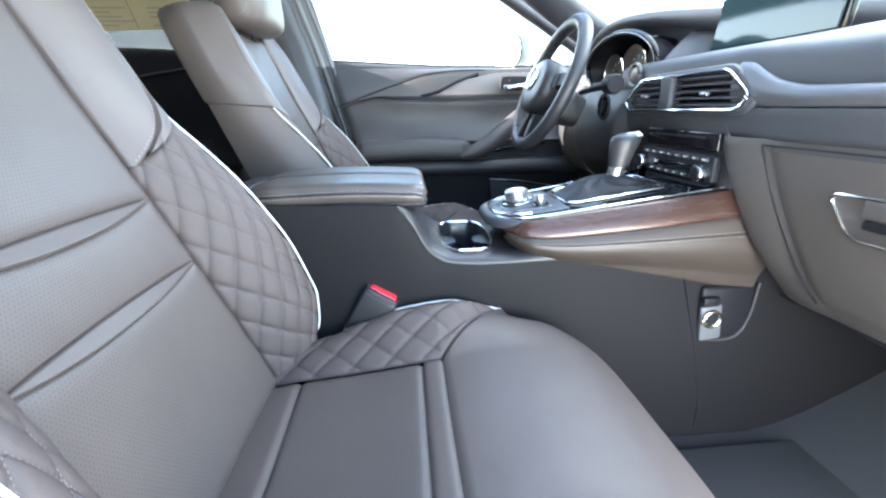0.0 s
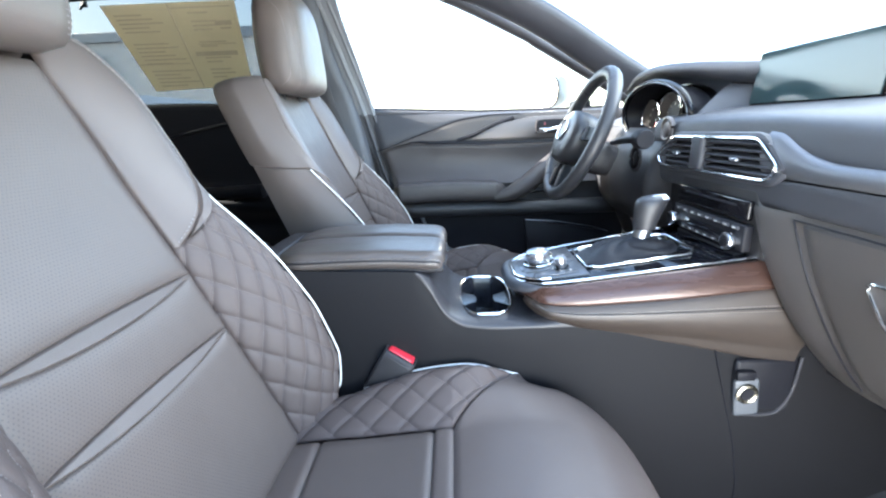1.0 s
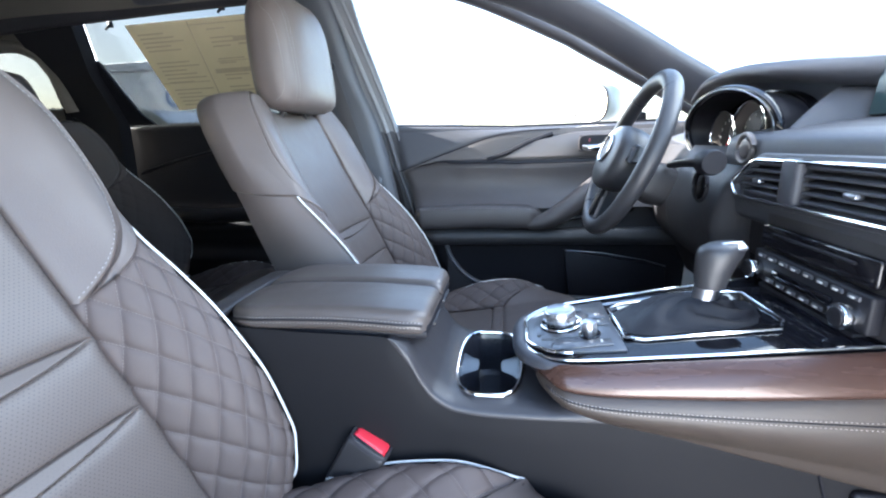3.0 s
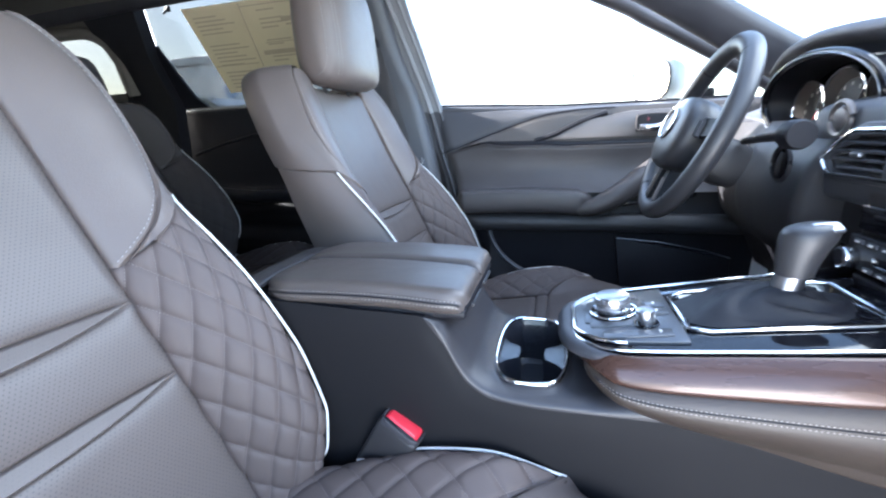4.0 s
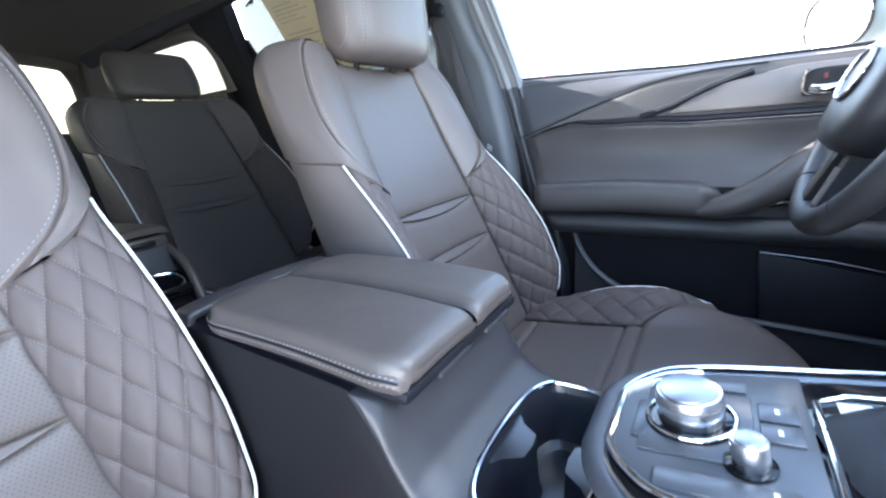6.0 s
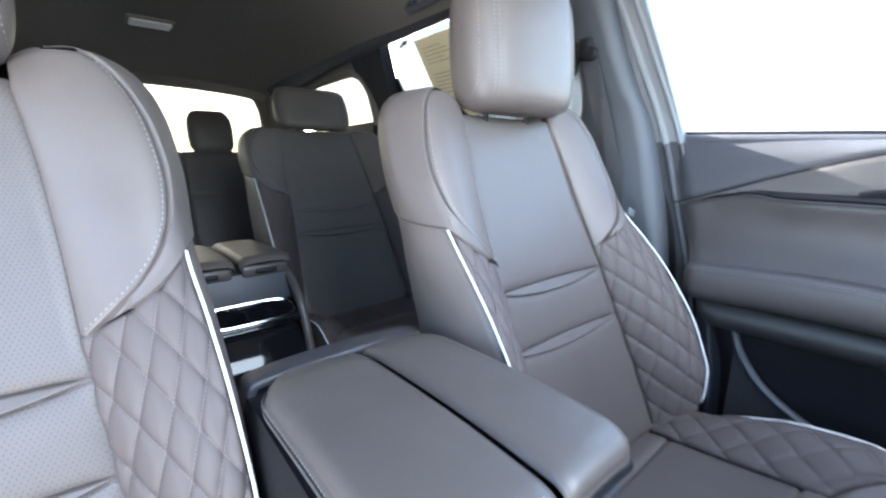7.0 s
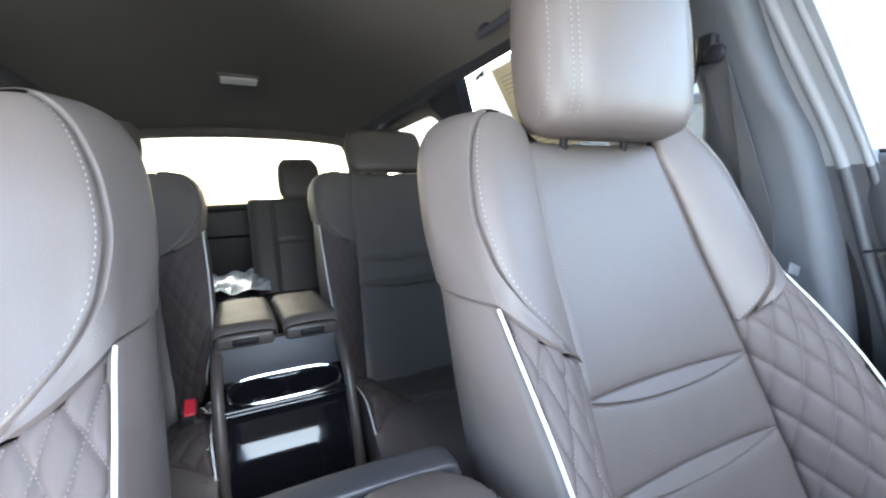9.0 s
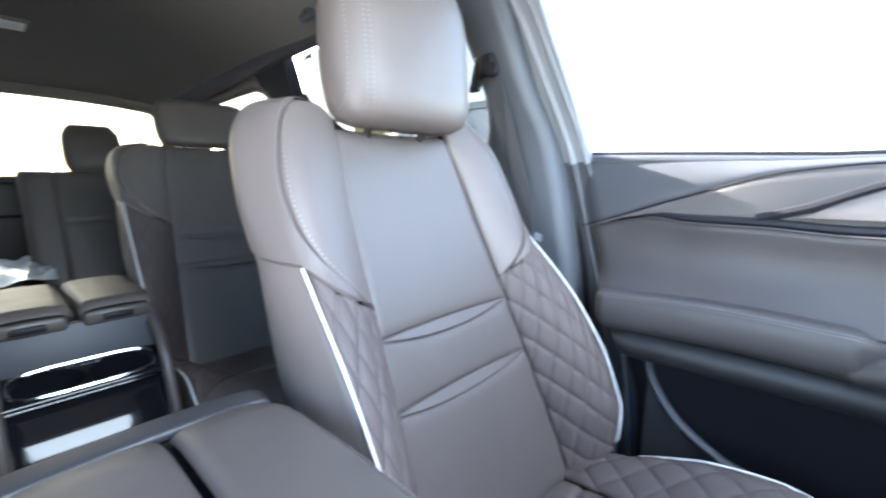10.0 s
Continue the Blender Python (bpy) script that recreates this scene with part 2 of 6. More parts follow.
def patch(surf, na, nb, out, tuck=(0, 0, 0, 0), reach=0.012, relief=None, uv=None, crease=0.0):
    """A grid over surf(a, b). Its edges (a0, a1, b0, b1) dip by tuck metres within reach, so that panels meet in a seam."""
    bm = bmesh.new()
    out = Vector(out)
    pts = [[Vector(surf(i / na, j / nb)) for j in range(nb + 1)] for i in range(na + 1)]
    la = [sum((pts[i + 1][j] - pts[i][j]).length for i in range(na)) for j in range(nb + 1)]
    lb = [sum((pts[i][j + 1] - pts[i][j]).length for j in range(nb)) for i in range(na + 1)]
    grid = []
    for i in range(na + 1):
        row = []
        for j in range(nb + 1):
            da = pts[min(i + 1, na)][j] - pts[max(i - 1, 0)][j]
            db = pts[i][min(j + 1, nb)] - pts[i][max(j - 1, 0)]
            n = da.cross(db)
            n = n.normalized() if n.length > 1e-12 else out.copy()
            if n.dot(out) < 0:
                n = -n
            a, b = i / na, j / nb
            off = 0.0
            for k, dist in zip(tuck, (a * la[j], (1 - a) * la[j], b * lb[i], (1 - b) * lb[i])):
                if k and dist < reach:
                    s = 1 - dist / reach
                    off -= k * (1 - math.sqrt(max(0, 1 - s * s)))
                    if crease and dist < 0.005:
                        off -= crease * (1 - dist / 0.005)
            if relief:
                off += relief(a, b, a * la[j], b * lb[i])
            row.append(bm.verts.new(pts[i][j] + n * off))
        grid.append(row)
    flip = None
    faces = []
    for i in range(na):
        for j in range(nb):
            quad = [grid[i][j], grid[i + 1][j], grid[i + 1][j + 1], grid[i][j + 1]]
            if flip is None:
                e = (pts[na // 2 + 1 if na > 1 else 1][nb // 2] - pts[na // 2][nb // 2]).cross(pts[na // 2][min(nb // 2 + 1, nb)] - pts[na // 2][nb // 2])
                flip = e.dot(out) < 0
            faces.append(bm.faces.new(quad[::-1] if flip else quad))
    if uv:
        lay = bm.loops.layers.uv.new("metres")
        index = {v: (i, j) for i, row in enumerate(grid) for j, v in enumerate(row)}
        for fc in faces:
            for lp in fc.loops:
                i, j = index[lp.vert]
                lp[lay].uv = uv(i / na, j / nb)
    return bm


def merge(*bms):
    """All geometry in the first one."""
    first = bms[0]
    for other in bms[1:]:
        me = bpy.data.meshes.new("tmp")
        other.to_mesh(me)
        other.free()
        first.from_mesh(me)
        bpy.data.meshes.remove(me)
    return first


def tube(points, r, sides=8, closed=False, squash=1.0, up=(0, 0, 1)):
    bm = bmesh.new()
    pts = [Vector(p) for p in points]
    n = len(pts)
    rings = []
    for i, p in enumerate(pts):
        d = (pts[(i + 1) % n] - pts[i - 1]) if closed else (pts[min(i + 1, n - 1)] - pts[max(i - 1, 0)])
        d.normalize()
        u = d.cross(Vector(up))
        if u.length < 1e-4:
            u = d.cross(Vector((0, 1, 0.01)))
        u.normalize()
        v = u.cross(d)
        rr = r[i] if isinstance(r, (list, tuple)) else r
        rings.append([bm.verts.new(p + u * math.cos(2 * math.pi * k / sides) * rr + v * math.sin(2 * math.pi * k / sides) * rr * squash) for k in range(sides)])
    for i in range(n if closed else n - 1):
        a, b = rings[i], rings[(i + 1) % n]
        for k in range(sides):
            bm.faces.new((a[k], a[(k + 1) % sides], b[(k + 1) % sides], b[k]))
    if not closed:
        bm.faces.new(rings[0])
        bm.faces.new(rings[-1])
    bmesh.ops.recalc_face_normals(bm, faces=bm.faces)
    return bm


def sweep(points, outline, closed=False, up=(0, 0, 1), ups=None):
    """Carries a closed 2D outline (u to the side, v up) along points."""
    bm = bmesh.new()
    pts = [Vector(p) for p in points]
    n = len(pts)
    rings = []
    for i, p in enumerate(pts):
        d = (pts[(i + 1) % n] - pts[i - 1]) if closed else (pts[min(i + 1, n - 1)] - pts[max(i - 1, 0)])
        d.normalize()
        upv = Vector(ups[i]) if ups else Vector(up)
        u = d.cross(upv).normalized()
        v = u.cross(d)
        shape = outline(i / (n - 1)) if callable(outline) else outline
        rings.append([bm.verts.new(p + u * a + v * b) for a, b in shape])
    m = len(rings[0])
    for i in range(n if closed else n - 1):
        a, b = rings[i], rings[(i + 1) % n]
        for k in range(m):
            bm.faces.new((a[k], a[(k + 1) % m], b[(k + 1) % m], b[k]))
    if not closed:
        bm.faces.new(rings[0])
        bm.faces.new(rings[-1])
    bmesh.ops.recalc_face_normals(bm, faces=bm.faces)
    return bm


def loft(rings, cap=True):
    bm = bmesh.new()
    vs = [[bm.verts.new(p) for p in ring] for ring in rings]
    m = len(vs[0])
    for a, b in zip(vs, vs[1:]):
        for k in range(m):
            bm.faces.new((a[k], a[(k + 1) % m], b[(k + 1) % m], b[k]))
    if cap:
        bm.faces.new(vs[0])
        bm.faces.new(vs[-1])
    bmesh.ops.recalc_face_normals(bm, faces=bm.faces)
    return bm


def rbox(size, at=(0, 0, 0), bevel=0.004, seg=2, turn=None):
    bm = bmesh.new()
    bmesh.ops.create_cube(bm, size=1.0)
    bmesh.ops.scale(bm, vec=size, verts=bm.verts)
    if bevel:
        bmesh.ops.bevel(bm, geom=bm.edges[:] + bm.verts[:], offset=bevel, segments=seg, profile=0.5, affect="EDGES")
    if turn is not None:
        bmesh.ops.transform(bm, matrix=turn, verts=bm.verts)
    bmesh.ops.translate(bm, vec=at, verts=bm.verts)
    return bm


def disc(r, h, at=(0, 0, 0), axis=(0, 0, 1), sides=28, bevel=0.0, top=None):
    """A turned knob or plate round an axis, base at the given place."""
    bm = bmesh.new()
    bmesh.ops.create_cone(bm, segments=sides, radius1=r, radius2=r if top is None else top, depth=h, cap_ends=True)
    if bevel:
        rim = [e for e in bm.edges if len(e.link_faces) == 2 and any(len(fc.verts) > 4 for fc in e.link_faces)]
        bmesh.ops.bevel(bm, geom=rim, offset=bevel, segments=2, profile=0.5, affect="EDGES")
    bmesh.ops.translate(bm, vec=(0, 0, h / 2), verts=bm.verts)
    q = Vector((0, 0, 1)).rotation_difference(Vector(axis)).to_matrix().to_4x4()
    bmesh.ops.transform(bm, matrix=Matrix.Translation(at) @ q, verts=bm.verts)
    return bm


def slab(points, depth, bevel=0.003, seg=2):
    """A plate: the closed outline, thickened by the vector depth."""
    bm = bmesh.new()
    fc = bm.faces.new([bm.verts.new(p) for p in points])
    made = bmesh.ops.extrude_face_region(bm, geom=[fc])
    bmesh.ops.translate(bm, vec=depth, verts=[g for g in made["geom"] if isinstance(g, bmesh.types.BMVert)])
    bmesh.ops.recalc_face_normals(bm, faces=bm.faces)
    if bevel:
        bmesh.ops.bevel(bm, geom=bm.edges[:], offset=bevel, segments=seg, profile=0.5, affect="EDGES")
    return bm


def smooth_line(pts, n):
    """n + 1 points along a Catmull-Rom curve through pts."""
    p = [Vector(q) for q in pts]
    p = [2 * p[0] - p[1]] + p + [2 * p[-1] - p[-2]]
    res = []
    m = len(p) - 3
    for i in range(n + 1):
        s = min(i / n * m, m - 1e-6)
        k, f = int(s), s - int(s)
        a, b, c, d = p[k], p[k + 1], p[k + 2], p[k + 3]
        res.append(0.5 * (2 * b + (c - a) * f + (2 * a - 5 * b + 4 * c - d) * f * f + (3 * b - a - 3 * c + d) * f ** 3))
    return res


def stitches(line, lift=(0, 0, 0.001), length=0.0042, gap=0.0028, r=0.0007):
    """Short raised threads along a line, as one mesh."""
    bm = bmesh.new()
    lift = Vector(lift)
    pts = [Vector(p) + lift for p in line]
    run, todo = 0.0, 0.0
    for a, b in zip(pts, pts[1:]):
        seg = (b - a).length
        if seg < 1e-9:
            continue
        d = (b - a) / seg
        u = d.cross(Vector((0.31, 0.52, 0.79))).normalized()
        v = d.cross(u)
        while todo < run + seg:
            p = a + d * (todo - run)
            q = p + d * length
            mid = (p + q) / 2
            ends = bm.verts.new(p), bm.verts.new(q)
            ring = [bm.verts.new(mid + (u * math.cos(k * math.pi / 2) + v * math.sin(k * math.pi / 2)) * r) for k in range(4)]
            for k in range(4):
                bm.faces.new((ends[0], ring[k], ring[(k + 1) % 4]))
                bm.faces.new((ends[1], ring[(k + 1) % 4], ring[k]))
            todo += length + gap
        run += seg
    return bm


# ---- seats ----
INSERT_W = [(0.17, 0.178), (0.41, 0.158), (0.515, 0.149), (0.63, 0.141), (0.73, 0.133), (0.82, 0.122)]
CREST_W = [(0.18, 0.232), (0.265, 0.244), (0.34, 0.258), (0.42, 0.262), (0.50, 0.260), (0.57, 0.256), (0.635, 0.251), (0.70, 0.254), (0.77, 0.249), (0.815, 0.239), (0.845, 0.222), (0.86, 0.200)]
CREST_D = [(0.18, 0.055), (0.265, 0.098), (0.33, 0.119), (0.40, 0.118), (0.48, 0.103), (0.57, 0.072), (0.635, 0.05), (0.70, 0.042), (0.78, 0.034), (0.86, 0.015)]
SEAM_W = [(0.56, 0.156), (0.585, 0.180), (0.61, 0.205), (0.645, 0.232), (0.68, 0.245), (0.72, 0.249), (0.77, 0.243), (0.815, 0.228), (0.845, 0.208), (0.86, 0.186)]
TOP_Z = [(0.0, 0.82), (0.095, 0.822), (0.125, 0.842), (0.155, 0.857), (0.185, 0.859), (0.205, 0.856), (0.26, 0.850)]
FLAT_TOP_Z = [(0.0, 0.822), (0.1, 0.823), (0.16, 0.829), (0.2, 0.828), (0.26, 0.818)]
SHAPE = {"top": TOP_Z}


def recline(z):
    return -0.02 + 0.40 * (0.51 - z)


def seat_front(lat, z):
    """Depth of the backrest's front skin."""
    s = abs(lat)
    wi, wc = ip(z, INSERT_W), ip(z, CREST_W)
    high = max(0.0, min(1.0, (z - 0.52) / 0.16))
    high = high * high * (3 - 2 * high)
    x = recline(z) + 0.008 * min(1, s / wi) ** 2 - 0.010 * high
    if s > wi:
        f = min(1.0, (s - wi) / (wc - wi))
        x += (ip(z, CREST_D) - 0.008 + 0.010 * high) * math.sin(f * math.pi / 2 * 0.97) ** (0.95 - 0.2 * high)
        # the shoulder's rim rounds off
        g = max(0.0, min(1.0, (s - wc + 0.05) / 0.05))
        x -= 0.026 * high * (1 - math.sqrt(1 - 0.96 * g * g))
    return x


def capped(zn, lat):
    """Height on the backrest, squeezed near the top to the shoulder outline."""
    return zn if zn < 0.72 else 0.72 + (zn - 0.72) / 0.14 * (ip(lat, SHAPE["top"]) - 0.72)


TUCKS = ((0.518, 0.4980), (0.4215, 0.4020))
# rows of quilting seams: spacing across and along, and which way they lean
BACK_ROWS = ((0.036, 0.0735, -1), (0.056, 0.0714, 1))
WING_ROWS = ((0.052, 0.068, -1), (0.052, 0.068, 1))


def quilting(rows, deep=0.0040, wide=0.0042, uv=None):
    def relief(a, b, u, v):
        if uv:
            u, v = uv(a, b)
        off = 0.0
        for cu, cv, lean in rows:
            p = u / cu + lean * v / cv
            d = abs(p - round(p)) / math.hypot(1 / cu, 1 / cv)
            off -= deep * math.exp(-d / wide)
        return max(off, -1.35 * deep) + 0.35 * deep
    return relief


def quilt_threads(surf, na, nb, out, rows, deep, uv=None):
    """Stitches that follow the diamonds' grooves, as one mesh."""
    out = Vector(out)
    pts = [[Vector(surf(i / na, j / nb)) for j in range(nb + 1)] for i in range(na + 1)]
    la = [sum((pts[i + 1][j] - pts[i][j]).length for i in range(na)) for j in range(nb + 1)]
    lb = [sum((pts[i][j + 1] - pts[i][j]).length for j in range(nb)) for i in range(na + 1)]
    at = (lambda i, j: uv(i / na, j / nb)) if uv else (lambda i, j: (i / na * la[j], j / nb * lb[i]))
    lines = {}
    for j in range(2, nb - 2):
        for i in range(1, na - 1):
            (u0, w0), (u1, w1) = at(i, j), at(i + 1, j)
            for cu, cv, sign in rows:
                v0, v1 = u0 / cu + sign * w0 / cv, u1 / cu + sign * w1 / cv
                k = math.floor(v1)
                if v0 < k <= v1:
                    f = (k - v0) / (v1 - v0)
                    p = pts[i][j].lerp(pts[i + 1][j], f)
                    nrm = (pts[i + 1][j] - pts[i][j]).cross(pts[i][j + 1] - pts[i][j]).normalized()
                    if nrm.dot(out) < 0:
                        nrm = -nrm
                    lines.setdefault((sign, k), []).append(p - nrm * (deep - 0.0008))
    return merge(*[stitches(ln, (0, 0, 0), 0.0026, 0.0016, 0.0005) for ln in lines.values() if len(ln) > 3])


def build_seat(name, label, category, zm, fine, head, cushion_drop, group, quilted_sides=True):
    """A seat in its own frame: x ahead, y to the side, z up from the cabin floor's zero. zm maps the backrest's heights."""
    seat = thing(name, label, category, group=group)
    P = lambda lat, z, x=None: Vector((seat_front(lat, z) if x is None else x, lat, zm(z)))
    n = fine

    def tucks(a, b, u, v):
        """Two folded bands: a soft roll into the upper crease, a flat that comes forward, and a sharp lower lip."""
        z = zrow(b)
        lat = abs(2 * a - 1)
        off = 0.0
        near = min(1.0, max(0.0, (1.0 - lat) / 0.10)) ** 0.6
        for upper, lower in TUCKS:
            low_ = lower + (upper - lower - 0.0015) * lat ** 2.2
            k = max(0.0, min(1.0, (upper - z) / max(1e-6, upper - low_)))
            band = -0.0050 + 0.0068 * k * (1 - lat ** 3)
            if z >= upper:
                v_ = -0.0050 * math.exp(-(z - upper) / 0.0060)
            elif z > low_:
                v_ = band
            else:
                k2 = min(1.0, (low_ - z) / 0.0022)
                k2 = k2 * k2 * (3 - 2 * k2)
                v_ = band * (1 - k2) - 0.0060 * math.exp(-(low_ - z) / 0.009) * k2
            if fine >= 1:
                v_ -= 0.0042 * math.exp(-((z - upper) / 0.0011) ** 2) + 0.0040 * math.exp(-((z - low_ + 0.001) / 0.0012) ** 2)
            off += near * v_
        return off
    rows = [0.185 - 1.6 * cushion_drop]
    while rows[-1] < 0.82:
        dense = any(zc - 0.024 < rows[-1] < zc + 0.034 for zc in (0.505, 0.408))
        rows.append(min(0.82, rows[-1] + (0.0009 if dense and fine >= 1 else 0.002 if dense else 0.007)))
    zrow = lambda b: rows[min(len(rows) - 1, int(b * (len(rows) - 1) + 0.5))]

    def plain(a, v, z):
        """The folded bands carry no holes: their rows fall between the rows of holes."""
        lat = abs(2 * a - 1)
        for upper, lower in TUCKS:
            if lower + (upper - lower - 0.0015) * lat ** 2.2 - 0.001 < z < upper + 0.001:
                return round(v / 0.0041) * 0.0041
        return v
    ins = lambda a, b: P((2 * a - 1) * (ip(zrow(b), INSERT_W) + 0.002), zrow(b))
    part("back_insert", patch(ins, int(72 * n), len(rows) - 1, (1, 0, 0.3), (0.004, 0.004, 0.004, 0.01), 0.012, tucks,
         uv=lambda a, b: ((2 * a - 1) * 0.13, plain(a, zrow(b) * 1.08, zrow(b))), crease=0.003), PERF, seat, "perforated grey leather insert with two tucks")
    def cap(a, b):
        lat = (2 * a - 1) * 0.158
        z = ip(abs(lat), SHAPE["top"])
        x0 = seat_front(lat, z)
        x1 = recline(z) - 0.108
        return Vector((x0 + (x1 - x0) * b, lat, zm(z) - 0.003 + (0.003 + 0.003 * min(1, max(0, abs(lat) - 0.1) / 0.04)) * math.sin(math.pi * b) ** 0.8 - 0.02 * b * b))
    zu = lambda a: 0.003 + ip(a, [(0, 0.557), (0.09, 0.562), (0.23, 0.571), (0.467, 0.587), (0.769, 0.609), (0.951, 0.627), (1, 0.634)])
    for s in (-1, 1):
        side = (0.9, -0.4 * s, 0.2)

        def quilted(a, b):
            z = (0.185 + 0.05 * a - cushion_drop) * (1 - b) + zu(a) * b
            wi, wc = ip(z, INSERT_W), ip(z, CREST_W)
            return P(s * (wi + (wc - wi) * a), z)
        bol = part("quilted_bolster", patch(quilted, int(64 * n), int(190 * n), side, (0.004, 0.002, 0.006, 0.005), 0.013, quilting(BACK_ROWS, 0.0040 if fine >= 1 else 0.0022), crease=0.002),
             QUILT, seat, "brown-grey diamond-quilted leather bolster")
        if fine >= 1:
            part("stitching", quilt_threads(quilted, 64, 190, side, BACK_ROWS, 0.0026), QTHREAD, bol)["kind"] = "stuff"

        def shoulder(a, b):
            zn = 0.56 + 0.30 * b
            lat = ip(min(zn, 0.82), INSERT_W) * (1 - a) + ip(zn, SEAM_W) * a
            z = capped(zn, lat)
            return P(s * lat, z)
        part("shoulder_panel", patch(shoulder, int(48 * n), int(70 * n), side, (0.005, 0.003, 0.0, 0.008), 0.013, crease=0.0035), LEATHER, seat)

        def flank(z0, z1):
            def surf(a, b):
                z = z0 + (z1(a) - z0) * b if callable(z1) else z0 + (z1 - z0) * b
                wc = ip(z, CREST_W)
                x0, x1 = seat_front(wc, z), recline(z) - 0.112
                bulge = math.sin(math.pi * a)
                return Vector((x0 + (x1 - x0) * a, s * (wc - 0.006 * a * a + (0.02 if fine >= 1 else 0.006) * bulge), zm(z)))
            return surf
        part("side_panel", patch(flank(0.2, lambda a: 0.640 + 0.012 * a), int(22 * n), int(60 * n), (0, s, 0), (0.003, 0.01, 0, 0.005), 0.012, crease=0.002), LEATHER, seat)

        LOWZ = [(0, 0.560), (0.04, 0.571), (0.185, 0.587), (0.48, 0.609), (0.84, 0.627), (1, 0.634)]

        def upper_flank(a, b):
            """From the stitched seam over the shoulder's edge, which rounds off with height, and back along the side."""
            u, g = min(1.0, 2 * a), max(0.0, 2 * a - 1)
            low = ip(u, LOWZ) + 0.012 * g
            zn = low + (0.86 - low) * b
            wc, ws = ip(zn, CREST_W), ip(zn, SEAM_W)
            z = capped(zn, ws + (wc - ws) * u)
            back = recline(z) - 0.112

            def side_at(k):
                x0 = seat_front(wc, z)
                return Vector((x0 + (back - x0) * k, wc - 0.006 * k * k + (0.02 if fine >= 1 else 0.006) * math.sin(math.pi * k)))
            corner, far_ = Vector((seat_front(wc, z), wc)), side_at(0.45)
            k = max(0.0, min(1.0, (zn - 0.634) / 0.09))
            k = k * k * (3 - 2 * k)
            start_ = Vector((seat_front(ws, z), ws))
            if a <= 0.5:
                sharp = ws + (wc - ws) * u
                hard = Vector((seat_front(sharp, z), sharp))
            else:
                hard = side_at(g)
            t = min(1.0, a / 0.725)
            soft_ = start_ * (1 - t) ** 2 + corner * 2 * t * (1 - t) + far_ * t * t if a < 0.725 else hard
            q = hard * (1 - k) + soft_ * k
            return Vector((q.x, s * q.y, zm(z) - 0.016 * b ** 3 * g * g))

        def seam_dip(a, b, u, v):
            """Dips once along the stitched seam and the lower edge, flat where the two run together."""
            full = min(1.0, max(u, v) / 0.05)
            return 0.0014 + 0.0014 * full - max((0.0055 + 0.0035 * full) * max(0.0, 1 - u / 0.008) ** 1.6, 0.0050 * max(0.0, 1 - v / 0.005) ** 1.8)
        part("upper_side_panel", patch(upper_flank, int(84 * n), int(60 * n), (0.5, s, 0.2), (0, 0.006, 0, 0.004), 0.009, seam_dip), LEATHER, seat)

        def crown(a, b):
            """Closes the shoulder's top between the middle panel and the side panel's rim."""
            e = upper_flank(b, 1.0)
            inner = cap(0.5 + 0.5 * s, b * 0.98)
            f = e.lerp(Vector((e.x, inner.y, inner.z)), a)
            return f + Vector((0, 0, 0.002 * math.sin(math.pi * min(1, a * 1.15)) * min(1, b * 6)))
        part("shoulder_top", patch(crown, int(24 * n), int(30 * n), (0, 0, 1), (0.003, 0, 0.0, 0.004), 0.01), LEATHER, seat)
        pipe = []
        for k in range(41):
            z = 0.262 + (0.634 - 0.262) * k / 40
            wc = ip(z, CREST_W)
            pipe.append(P(s * (wc + 0.0005), z) + Vector((0.0012, s * 0.001, 0)))
        tail = [pipe[0] + Vector((-0.022, -s * 0.004, -0.032)), pipe[0] + Vector((-0.009, -s * 0.001, -0.017))]
        part("piping", tube(smooth_line(tail + [pipe[0], pipe[3], pipe[6]], 16) + pipe[7:], 0.0019, 8), PIPE, seat, "white leather piping")
        seam = [P(s * (ip(0.566 + 0.28 * k / 70, SEAM_W) - 0.008), 0.566 + 0.28 * k / 70) for k in range(71)]
        part("stitching", stitches(seam, (0.0012, 0, 0)), THREAD, seat)["kind"] = "stuff"
        edge = []
        for k in range(40):
            z = 0.27 + 0.36 * k / 39
            wc = ip(z, CREST_W)
            edge.append(Vector((seat_front(wc, z) - 0.016, s * (wc + 0.0035), zm(z))))
        part("stitching", stitches(edge, (0, 0, 0)), THREAD, seat)["kind"] = "stuff"

    part("top_panel", patch(cap, int(70 * n), 14, (0, 0, 1), (0.004, 0.004, 0.004, 0.006), 0.01), LEATHER, seat)

    def shell(a, b):
        z = 0.17 + 0.68 * b
        lat = (2 * a - 1) * (ip(z, CREST_W) - 0.02)
        zt = min(z, ip(abs(lat), SHAPE["top"]) - 0.04)
        return Vector((recline(zt) - 0.112 - 0.02 * (1 - (2 * a - 1) ** 2), lat, zm(zt)))
    part("back_shell", patch(shell, int(24 * n), int(30 * n), (-1, 0, 0)), PLASTIC, seat)

    # head restraint on two posts
    hx, hz0, hz1, hw, hd, lean = head
    rings = []
    for k in range(29):
        v = k / 28
        z = hz0 + (hz1 - hz0) * v
        e = abs(2 * v - 1)
        k1 = max(0.0, (1 - e ** (3.6 if v > 0.5 and fine >= 1 else 7))) ** 0.5
        w = hw * (0.90 + 0.10 * math.sin(math.pi * min(1, v * 0.9 + 0.1))) * ((0.60 + 0.40 * k1) if v > 0.5 and fine >= 1 else (0.80 + 0.20 * k1))
        d = hd * (0.42 + 0.58 * k1) * (1 - 0.12 * v)
        xc = hx - lean * (z - hz0)
        ring = []
